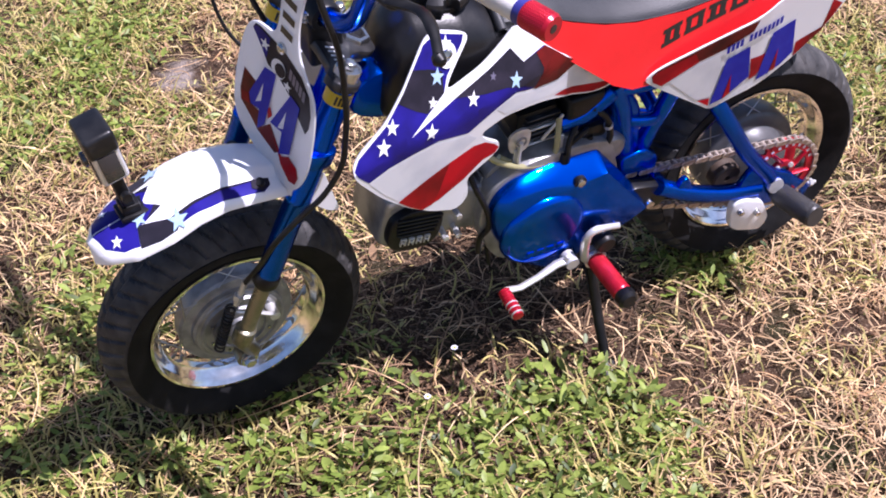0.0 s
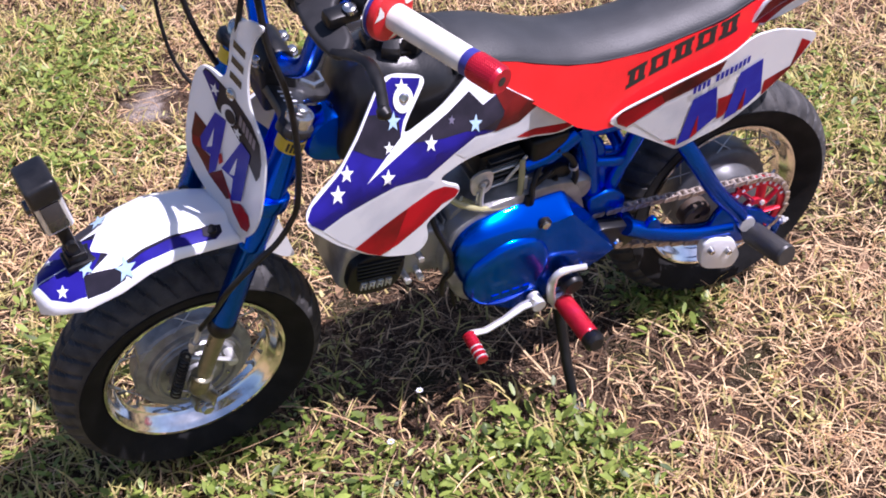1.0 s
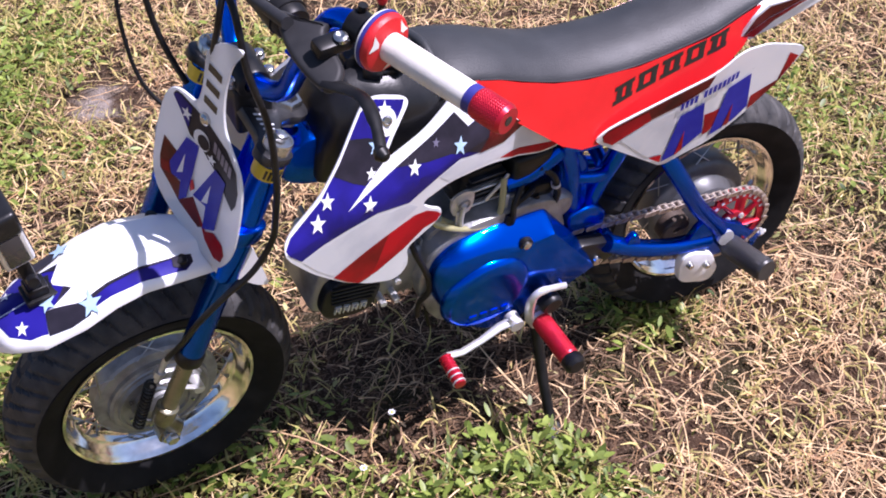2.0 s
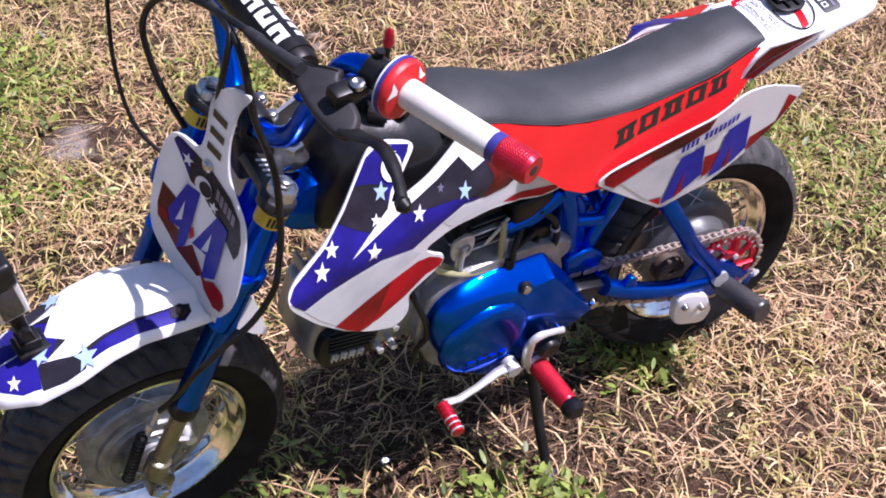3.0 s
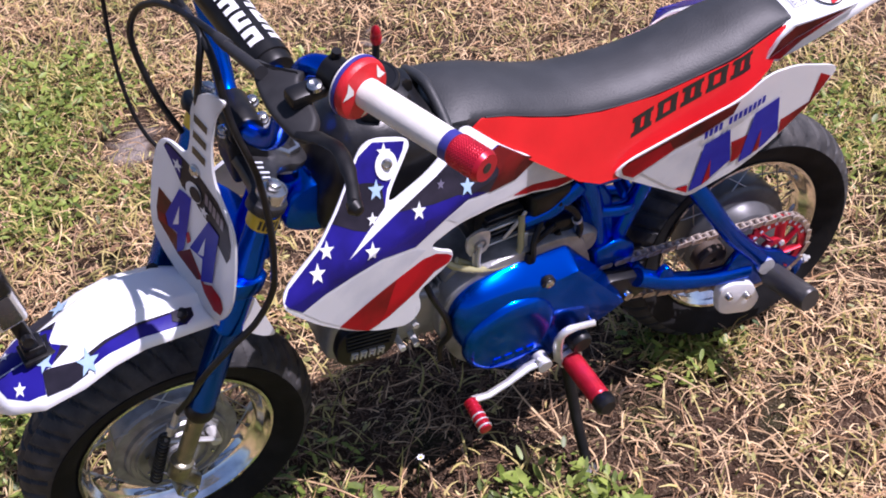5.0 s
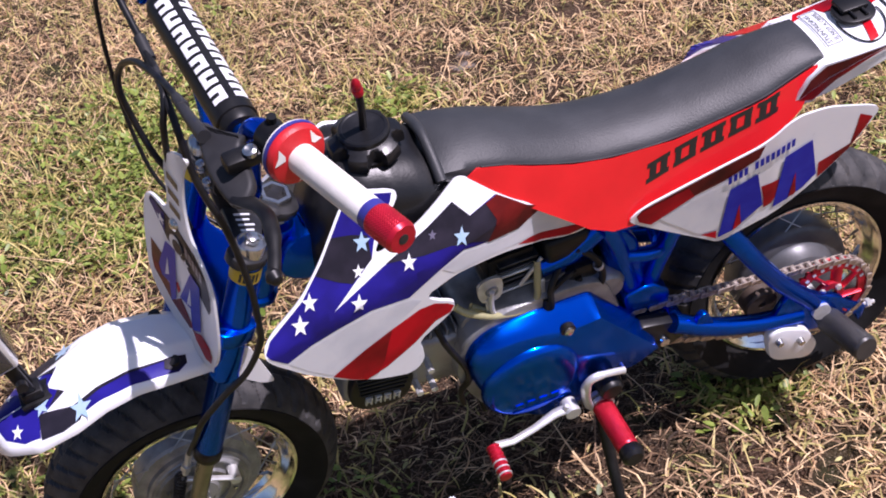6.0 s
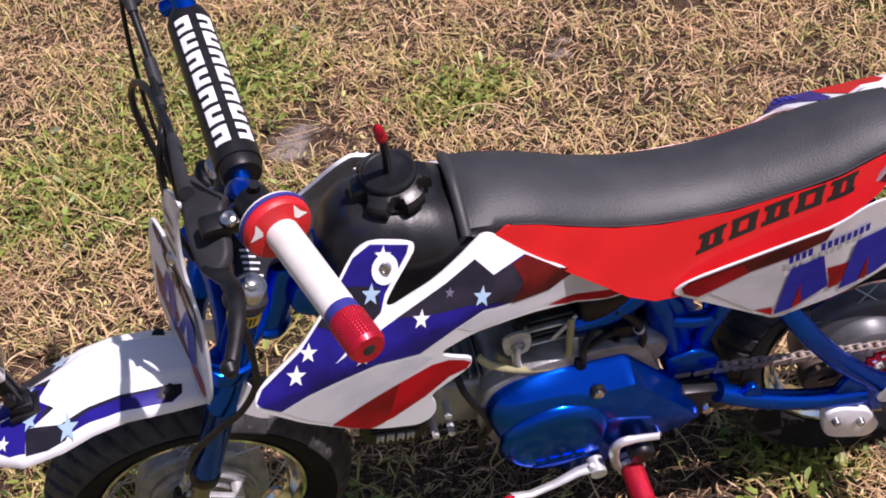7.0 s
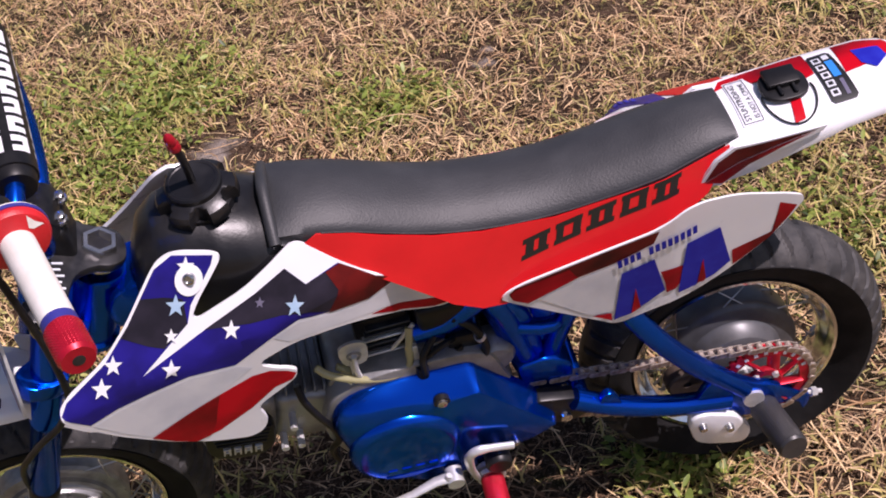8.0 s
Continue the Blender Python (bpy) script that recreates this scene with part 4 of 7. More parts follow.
def knurled(p0, p1, radius, waves=36, depth=0.0003):
    """A peg with a crossed knurl cut into it."""
    p0, p1 = Vector(p0), Vector(p1)
    ax = (p1 - p0)
    L = ax.length
    ax.normalize()
    u = ax.cross(Vector((0.2, 0.1, 1))).normalized()
    v = ax.cross(u)
    bm = bmesh.new()
    pitch = waves / radius
    n, rows = waves * 5, int(L * pitch / (2 * math.pi) * 5)
    rings = []
    for j in range(rows + 1):
        s = j / rows
        end = min(s, 1 - s) * L
        ring = []
        for k in range(n):
            a = 2 * math.pi * k / n
            kn = min(math.cos(a * waves + s * L * pitch), math.cos(a * waves - s * L * pitch))
            r = radius + (depth * kn if end > 0.004 else 0) - max(0, 0.004 - end) * 0.5
            ring.append(bm.verts.new(p0 + ax * (s * L) + r * (math.cos(a) * u + math.sin(a) * v)))
        rings.append(ring)
    for r0, r1 in zip(rings, rings[1:]):
        for k in range(n):
            bm.faces.new((r0[k], r0[(k + 1) % n], r1[(k + 1) % n], r1[k]))
    bm.faces.new(rings[0][::-1])
    bm.faces.new(rings[-1])
    bmesh.ops.recalc_face_normals(bm, faces=bm.faces)
    return bm


def build_frame():
    for s in (-1, 1):
        y = 0.042 * s
        part("frame_post", rod([(0.092, y * 0.9, 0.510), (0.112, y, 0.455), (0.126, y, 0.390), (0.145, y, 0.315)], 0.017, 16, 6), CANDY, BIKE, "candy blue frame post tube")
        part("seat_rail", rod([(0.055, y, 0.505), (0.16, y * 1.1, 0.492), (0.27, y * 1.2, 0.515), (0.36, y * 1.2, 0.560)], 0.011, 12, 6), CANDY, BIKE, "candy blue seat rail tube")
        part("rear_stay", rod([(0.158, y, 0.325), (0.176, y, 0.390), (0.191, y * 1.05, 0.436), (0.212, y * 1.15, 0.520)], 0.0135, 14, 5), CANDY, BIKE, "candy blue rear stay tube")
    part("cross_tube", rod([(0.112, -0.045, 0.434), (0.176, -0.046, 0.419), (0.192, 0.045, 0.420)], 0.0110, 12, 5), CANDY, BIKE)
    part("pivot_box", slab(soften([(0.118, 0.364), (0.157, 0.369), (0.188, 0.342), (0.188, 0.302), (0.150, 0.290), (0.121, 0.312)], 0.006), -0.064, 0.062, 0.005, 3), CANDY, BIKE, "candy blue swingarm pivot box")
    part("frame_plate", slab(soften([(0.084, 0.492), (0.122, 0.488), (0.144, 0.452), (0.156, 0.372), (0.164, 0.306), (0.122, 0.318), (0.108, 0.372), (0.098, 0.430)], 0.008), -0.052, -0.020, 0.008, 3), CANDY, BIKE, "broad candy blue frame post plate")
    part("upper_stay", rod([(0.006, -0.046, 0.470), (0.045, -0.048, 0.478), (0.085, -0.050, 0.508)], 0.0140, 14, 4), CANDY, BIKE, "candy blue upper frame stay")
    part("inner_guard", slab(soften([(-0.020, 0.515), (0.16, 0.520), (0.150, 0.440), (0.135, 0.375), (0.060, 0.420), (0.0, 0.440)], 0.008), -0.018, 0.030, 0.005), BLACK, BIKE, "black plastic guard behind the engine")
    part("backbone", rod([(-0.262, 0, 0.640), (-0.15, 0, 0.600), (0.0, 0, 0.545), (0.10, 0, 0.50)], 0.022, 16, 6), CANDY, BIKE, "candy blue frame backbone tube")
    part("steering_head", lathe([(-0.065, 0.020), (-0.065, 0.028), (-0.058, 0.028), (-0.055, 0.024), (0.040, 0.024), (0.043, 0.028), (0.050, 0.028), (0.050, 0.02)], HEAD - RAKE * 0.078, RAKE, 28), CANDY, BIKE, "candy blue steering head")
    part("head_gusset", slab(curve2([(-0.285, 0.645), (-0.24, 0.655), (-0.17, 0.61), (-0.18, 0.57), (-0.25, 0.575), (-0.298, 0.600)], 4), -0.034, 0.034, 0.008), CANDY, BIKE, "candy blue frame gusset behind the steering head")
    part("engine_mount", block(0.030, 0.080, -0.050, -0.010, 0.445, 0.495, 0.006), CANDY, BIKE, "candy blue engine hanger bracket")
    part("pivot_bolt", lathe([(-0.072, 0.0), (-0.072, 0.0075), (-0.066, 0.009), (-0.060, 0.009)], (0.168, -0.022, 0.268), segs=16), BOLT_STEEL, BIKE, "domed steel pivot bolt")
    part("footpeg_bar", rod([(0.055, -0.12, 0.226), (0.055, 0.12, 0.226)], 0.010, 12), BLACK, BIKE)
    for s in (-1, 1):
        part("footpeg", knurled((0.058, 0.122 * s, 0.224), (0.056, 0.205 * s, 0.236), 0.0150), RED_ALLOY, BIKE, "red knurled alloy footpeg")
        part("footpeg_tip", lathe([(0.0, 0.0150), (0.003, 0.0163), (0.014, 0.0163), (0.019, 0.0115), (0.0195, 0.0)], (0.056, 0.205 * s, 0.236), (0, s, 0.14), 24), BLACK, BIKE, "black rubber peg end")
        part("footpeg_clevis", join(slab(disc(0.058, 0.224, 0.0185, 20), 0.108 * s, 0.114 * s), slab(disc(0.058, 0.224, 0.0185, 20), 0.118 * s, 0.124 * s), rod([(0.058, 0.100 * s, 0.224), (0.058, 0.126 * s, 0.224)], 0.008, 10)), ALLOY_BRIGHT, BIKE, "bright alloy peg clevis")
        part("rear_peg", knurled((0.431, 0.104 * s, 0.184), (0.438, 0.186 * s, 0.207), 0.0195, 34, 0.0005), PEG_STEEL, BIKE, "dark knurled steel axle peg")
    part("peg_bracket", rod([(0.040, -0.120, 0.228), (0.034, -0.121, 0.262), (0.036, -0.122, 0.290), (0.052, -0.122, 0.299), (0.092, -0.120, 0.286)], [0.0070] * 8 + [0.0058] * 5 + [0.0048] * 4, 12, 4, 0.6), ALLOY_BRIGHT, BIKE, "bright cast alloy peg bracket")
    part("rubber_stop", lathe([(-0.130, 0.0), (-0.130, 0.014), (-0.126, 0.017), (-0.100, 0.017), (-0.100, 0.0)], (0.070, 0, 0.258), segs=24), BLACK, BIKE, "round black rubber stop")
    st = part("kickstand", rod([(0.062, -0.098, 0.225), (0.060, -0.115, 0.19), (0.057, -0.165, 0.11), (0.054, -0.205, 0.062)], [0.0105, 0.009, 0.0085, 0.008], 12), BLACK, BIKE, "black steel kickstand leg resting on the grass")
    part("stand_foot", slab(disc(0.052, -0.0, 0.017, 16), 0, 0.006, 0.0015), BLACK, st, turn=Matrix.Translation((0, -0.214, 0.053)) @ Matrix.Rotation(radians(-76.5), 4, "X"))
    # shift lever
    sh = part("shift_lever", rod([(0.012, -0.118, 0.243), (-0.012, -0.120, 0.245), (-0.045, -0.124, 0.235), (-0.078, -0.128, 0.232), (-0.104, -0.130, 0.242)], [0.0085, 0.0075, 0.006, 0.006, 0.0065], 12, 0, 0.75), ALLOY_BRIGHT, BIKE, "polished alloy shift lever")
    part("shift_boss", lathe([(-0.130, 0.005), (-0.130, 0.011), (-0.108, 0.011), (-0.108, 0.005)], (0.012, 0, 0.243), segs=20), ALLOY_BRIGHT, sh)
    part("shift_bolt", lathe([(-0.006, 0.0), (-0.006, 0.004), (0.006, 0.004), (0.006, 0.0)], (0.004, -0.122, 0.251), (0.3, 0, 1), 6), ALLOY_BRIGHT, sh)
    ridges = []
    for k in range(40):
        ridges.append((-0.040 + 0.048 * k / 39, 0.0086 + (0.0012 if (k // 3) % 2 else 0)))
    part("shift_toe_peg", lathe([(-0.041, 0.0)] + ridges + [(0.009, 0.0)], (-0.108, -0.140, 0.243), (0.03, 1, 0.0), 20), RED_ALLOY, sh, "red anodised ribbed toe peg")
    for k in range(3):
        part("peg_ring", lathe([(-0.0375 + 0.0092 * k, 0.0085), (-0.0372 + 0.0092 * k, 0.0101), (-0.0352 + 0.0092 * k, 0.0101), (-0.0349 + 0.0092 * k, 0.0085)], (-0.108, -0.140, 0.243), (0.03, 1, 0.0), 20), ALLOY_BRIGHT, sh, "worn pale rib")


def build_loom():
    """Black wiring and breather hoses that run over the frame between tank and seat."""
    runs = [(0.0050, [(0.052, -0.056, 0.492), (0.074, -0.062, 0.470), (0.084, -0.066, 0.436), (0.076, -0.066, 0.410), (0.060, -0.064, 0.416), (0.052, -0.060, 0.440)])]
    for r, pts in runs:
        part("wiring_loom", rod(pts, r, 10, 6), BLACK, BIKE, "black taped wiring loom")
    part("loom_tie", lathe([(-0.003, 0.0056), (-0.003, 0.0068), (0.003, 0.0068), (0.003, 0.0056)], (0.079, -0.064, 0.454), (0.3, 0.1, -0.9), 14, True), ALLOY_BRIGHT, BIKE, "pale cable tie")
    part("breather_case", lathe([(-0.066, 0.0), (-0.066, 0.020), (-0.060, 0.025), (-0.030, 0.026)], (0.094, 0, 0.398), segs=28), ALLOY, BIKE, "scuffed grey gearbox boss")


build_swingarm()
build_frame()
build_loom()


# ---- engine ----
def build_engine():
    case = slab(curve2([(-0.115, 0.300), (-0.125, 0.355), (-0.105, 0.410), (-0.060, 0.436), (0.0, 0.440), (0.075, 0.430), (0.100, 0.385), (0.115, 0.300), (0.085, 0.235), (0.0, 0.222), (-0.080, 0.238)], 5), -0.072, 0.075, 0.005, 2)
    part("crankcase", case, ALLOY, BIKE, "dull grey cast alloy crankcase")
    part("crankcase_top", slab(curve2([(-0.10, 0.405), (-0.09, 0.432), (-0.03, 0.437), (0.02, 0.442), (0.06, 0.446), (0.075, 0.42), (0.0, 0.41)], 4), -0.050, 0.05, 0.003), ALLOY, BIKE)
    # left cover: a sloping shoulder up to a flat outer face that runs out to the rear edge
    rim_line = [(-0.113, 0.366), (-0.106, 0.396), (-0.084, 0.416), (-0.052, 0.423), (0.0, 0.423), (0.048, 0.422), (0.062, 0.418), (0.073, 0.404), (0.108, 0.356), (0.152, 0.290), (0.150, 0.274), (0.118, 0.256), (0.075, 0.248), (0.048, 0.226), (0.010, 0.216), (-0.028, 0.222), (-0.070, 0.258), (-0.102, 0.312)]
    face_line = [(-0.088, 0.364), (-0.078, 0.384), (-0.058, 0.392), (-0.032, 0.394), (0.004, 0.396), (0.044, 0.399), (0.060, 0.400), (0.068, 0.394), (0.104, 0.346), (0.147, 0.287), (0.145, 0.277), (0.115, 0.261), (0.073, 0.253), (0.046, 0.232), (0.010, 0.223), (-0.026, 0.229), (-0.062, 0.266), (-0.086, 0.318)]
    rounded = [1, 1, 1, 0.7, 0.2, 0, 0, 0, 0, 0, 0, 0, 0, 0.3, 0.6, 0.8, 1, 1]
    bm = bmesh.new()
    lo, hi = curve2(rim_line, 5), curve2(face_line, 5)
    n = len(lo)
    rings = [[bm.verts.new((x, -0.064, z)) for x, z in lo]]
    for k in range(9):
        t, ring = k / 8, []
        for i in range(n):
            u = i * len(rounded) / n
            r = rounded[int(u)] * (1 - u % 1) + rounded[(int(u) + 1) % len(rounded)] * (u % 1)
            w = t * (1 - r) + (1 - math.sqrt(max(0.0, 1 - t * t))) * r
            ring.append(bm.verts.new((lo[i][0] + (hi[i][0] - lo[i][0]) * w, -0.074 - 0.030 * t, lo[i][1] + (hi[i][1] - lo[i][1]) * w)))
        rings.append(ring)
    mid = Vector((sum(x for x, _z in hi) / n, 0, sum(z for _x, z in hi) / n))
    rings.append([bm.verts.new((x + (mid.x - x) * 0.035, -0.1052, z + (mid.z - z) * 0.035)) for x, z in hi])
    for r0, r1 in zip(rings, rings[1:]):
        for i in range(n):
            bm.faces.new((r0[i], r0[(i + 1) % n], r1[(i + 1) % n], r1[i]))
    bm.faces.new(rings[-1])
    bmesh.ops.recalc_face_normals(bm, faces=bm.faces)
    cover = part("engine_cover", bm, CANDY, BIKE, "candy blue engine side cover", sharp=30)
    part("rotor_bulge", lathe([(-0.100, 0.069), (-0.1055, 0.068), (-0.1085, 0.0665), (-0.1120, 0.0635), (-0.1142, 0.0600), (-0.1152, 0.0560), (-0.1160, 0.040), (-0.1165, 0.0)], (-0.037, 0, 0.324), segs=72), CANDY, cover, "round raised boss", sharp=60)
    part("nut_recess", lathe([(-0.098, 0.0098), (-0.1046, 0.0098), (-0.1046, 0.0)], (0.018, 0, 0.400), segs=24), BLACK, cover, "dark recess round the nut")
    part("cover_nut", lathe([(-0.1088, 0.0), (-0.1088, 0.0044), (-0.1074, 0.0064), (-0.100, 0.0066)], (0.018, 0, 0.400), segs=16), BOLT_STEEL, cover, "domed chrome cover nut")
    part("cover_screw", lathe([(-0.1085, 0.0), (-0.1085, 0.004), (-0.100, 0.005)], (0.098, 0, 0.264), segs=12), BOLT_STEEL, cover)
    # outlined maker's panel, without lettering
    for k in range(4):
        x = -0.066 + 0.017 * k
        bm = slab([(x, 0.282 - 0.05 * x), (x + 0.011, 0.281 - 0.05 * x), (x + 0.012, 0.290 - 0.05 * x), (x + 0.001, 0.291 - 0.05 * x)], -0.1172, -0.1140)
        part("raised_mark", bm, CANDY, cover)
    part("raised_rib", rod([(-0.070, -0.1158, 0.279), (0.004, -0.1158, 0.275)], 0.0010, 6), CANDY, cover)
    # cylinder, nearly level, with fins
    ang = 12
    M = Matrix.Translation((-0.088, 0, 0.350)) @ Matrix.Rotation(radians(ang), 4, "Y")
    barrel = block(-0.095, 0.01, -0.052, 0.050, -0.044, 0.044, 0.010, 3)
    cyl = part("cylinder", barrel, ALLOY, BIKE, "grey finned alloy cylinder", M)
    for k in range(7):
        part("fin", block(-0.082 + 0.0115 * k, -0.079 + 0.0115 * k, -0.046, 0.046, -0.054, 0.054, 0.0012, 1), ALLOY, cyl, turn=M)
    head = part("cylinder_head", block(-0.184, -0.090, -0.054, 0.052, -0.050, 0.046, 0.016, 4), ALLOY, BIKE, "grey cast alloy cylinder head", M)
    for k in range(4):
        part("head_fin", block(-0.176 + 0.02 * k, -0.170 + 0.02 * k, -0.05, 0.05, 0.045, 0.062, 0.002, 1), ALLOY, head, turn=M)
    oval = [(-0.138 + 0.042 * (abs(math.cos(a)) ** 0.75) * (1 if math.cos(a) > 0 else -1), -0.006 + 0.040 * (abs(math.sin(a)) ** 0.75) * (1 if math.sin(a) > 0 else -1)) for a in (2 * math.pi * k / 40 for k in range(40))]
    hc = part("head_cover", slab(oval, -0.068, -0.050, 0.004, 3), BLACK, BIKE, "black oval finned head cover", M)
    for k in range(5):
        z = 0.020 - 0.0075 * k
        w = 0.036 - 0.0015 * k
        part("cover_fin", block(-0.138 - w, -0.138 + w, -0.072, -0.066, z, z + 0.0035, 0.001, 1), BLACK, hc, turn=M)
    for k in range(4):
        x = -0.160 + 0.0125 * k
        part("cover_mark", join(block(x, x + 0.0022, -0.0715, -0.0675, -0.030, -0.017, 0.0004, 1), block(x + 0.0068, x + 0.009, -0.0715, -0.0675, -0.030, -0.017, 0.0004, 1), block(x, x + 0.009, -0.0715, -0.0675, -0.0185, -0.0165, 0.0004, 1), block(x, x + 0.009, -0.0715, -0.0675, -0.025, -0.0232, 0.0004, 1)), ALLOY_BRIGHT, hc, turn=M)
    for x, z in ((-0.086, -0.030), (-0.075, 0.012), (-0.066, -0.028)):
        part("engine_bolt", lathe([(-0.074, 0.0), (-0.074, 0.0048), (-0.066, 0.0048), (-0.050, 0.0048)], (x, 0, z), segs=6), ALLOY_BRIGHT, BIKE, turn=M)
    part("case_lead", rod([(-0.140, -0.060, 0.445), (-0.136, -0.072, 0.425), (-0.125, -0.078, 0.395), (-0.114, -0.078, 0.362), (-0.113, -0.078, 0.335), (-0.125, -0.076, 0.314), (-0.123, -0.072, 0.278)], 0.0045, 10, 6), BLACK, BIKE, "black rubber cable sleeve")
    part("drain_hose", rod([(-0.082, -0.03, 0.27), (-0.09, -0.04, 0.24), (-0.088, -0.05, 0.205)], 0.004, 8, 5), BLACK, BIKE)
    # carburettor, hoses and clutter above the case
    carb = part("carburettor", join(lathe([(-0.028, 0.0), (-0.028, 0.018), (-0.022, 0.021), (0.010, 0.021), (0.012, 0.018), (0.030, 0.018), (0.030, 0.0)], (-0.030, -0.010, 0.478), (0.2, 0.2, 1), 24), block(-0.062, 0.008, -0.032, 0.02, 0.44, 0.472, 0.008)), DARK_ALLOY, BIKE, "dark alloy carburettor")
    part("choke_plate", slab(curve2([(-0.078, 0.462), (-0.082, 0.492), (-0.066, 0.502), (-0.050, 0.494), (-0.054, 0.462)], 3), -0.062, -0.058), ALLOY_BRIGHT, carb, "bright choke lever plate")
    part("choke_lever", rod([(-0.066, -0.066, 0.482), (-0.068, -0.066, 0.455), (-0.064, -0.064, 0.420)], 0.0036, 8, 3), ALLOY_BRIGHT, carb)
    part("fuel_hose", rod([(-0.112, -0.058, 0.468), (-0.098, -0.066, 0.456), (-0.064, -0.068, 0.434), (-0.028, -0.068, 0.425), (-0.008, -0.066, 0.438), (-0.004, -0.062, 0.462), (0.002, -0.050, 0.488)], 0.0048, 10, 6), HOSE, BIKE, "yellowed clear fuel hose")
    part("fuel_hose", rod([(-0.09, -0.05, 0.448), (-0.06, -0.058, 0.428), (-0.03, -0.058, 0.425)], 0.0045, 10, 5), HOSE, BIKE, "yellowed clear fuel hose")
    for k in range(6):
        part("intake_fin", block(-0.062 + 0.003 * k, 0.006, -0.048, 0.02, 0.446 + 0.0095 * k, 0.4495 + 0.0095 * k, 0.001, 1), DARK_ALLOY if k % 3 else ALLOY_BRIGHT, BIKE)
    part("intake_core", block(-0.060, 0.004, -0.040, 0.02, 0.440, 0.505, 0.004), BLACK, BIKE, "black ribbed intake body")
    for x in (-0.070, 0.002):
        part("hose_bracket", block(x - 0.004, x + 0.004, -0.0640, -0.0610, 0.436, 0.466, 0.001, 1), ALLOY_BRIGHT, BIKE, "bright steel hose bracket")
    part("choke_ring", lathe([(-0.0665, 0.0055), (-0.0685, 0.0060), (-0.0685, 0.0080), (-0.0665, 0.0088)], (-0.066, 0, 0.484), segs=28, closed=True), ALLOY, BIKE, "grey alloy choke ring")
    part("intake_boot", rod([(0.01, -0.02, 0.475), (0.035, -0.02, 0.47), (0.06, -0.02, 0.452)], 0.017, 16, 4), BLACK, BIKE, "black rubber intake boot")
    part("air_box", block(0.012, 0.072, -0.058, 0.03, 0.478, 0.520, 0.008, 3), BLACK, BIKE, "black plastic air box")
    part("plug_lead", rod([(0.03, -0.055, 0.47), (0.010, -0.072, 0.455), (0.008, -0.076, 0.425), (0.006, -0.07, 0.408)], 0.0045, 8, 5), BLACK, BIKE, "black ignition lead")
    part("plug_boot", rod([(0.006, -0.07, 0.436), (0.004, -0.072, 0.414)], 0.008, 10), BLACK, BIKE)
    part("throttle_spring", rod([(-0.022, -0.05, 0.455), (-0.005, -0.052, 0.478), (0.008, -0.05, 0.492)], 0.0026, 8), ALLOY_BRIGHT, BIKE)
    part("ignition_coil", join(block(0.040, 0.082, -0.060, -0.02, 0.428, 0.456, 0.006, 2), rod([(0.05, -0.055, 0.45), (0.035, -0.068, 0.462), (0.012, -0.070, 0.448)], 0.004, 8, 4)), BLACK, BIKE, "black ignition coil with lead")


build_engine()


# ---- seat ----
SEAT_X = [-0.105, -0.085, -0.055, 0.0, 0.05, 0.10, 0.18, 0.28, 0.34, 0.385]
SEAT_EDGE = [0.700, 0.693, 0.690, 0.664, 0.642, 0.629, 0.622, 0.634, 0.649, 0.656]
SEAT_LOW = [0.685, 0.674, 0.660, 0.612, 0.566, 0.544, 0.552, 0.574, 0.600, 0.640]


def seat_edge(x):
    return float(np.mean(np.interp(x + np.linspace(-0.035, 0.035, 15), SEAT_X, SEAT_EDGE)))


def seat_low(x):
    return float(np.interp(x, SEAT_X, SEAT_LOW))


def seat_half(x, z):
    """Half width of the seat at a height: it widens downwards from its top edge."""
    return 0.052 + 0.41 * max(0.0, seat_edge(x) - z) - 0.012 * max(0.0, (x - 0.30) / 0.075)


def seat_side(s):
    def surface(x, z):
        n = Vector((0, s * 0.925, 0.38))
        return Vector((x, s * seat_half(x, z), z)), n
    return surface


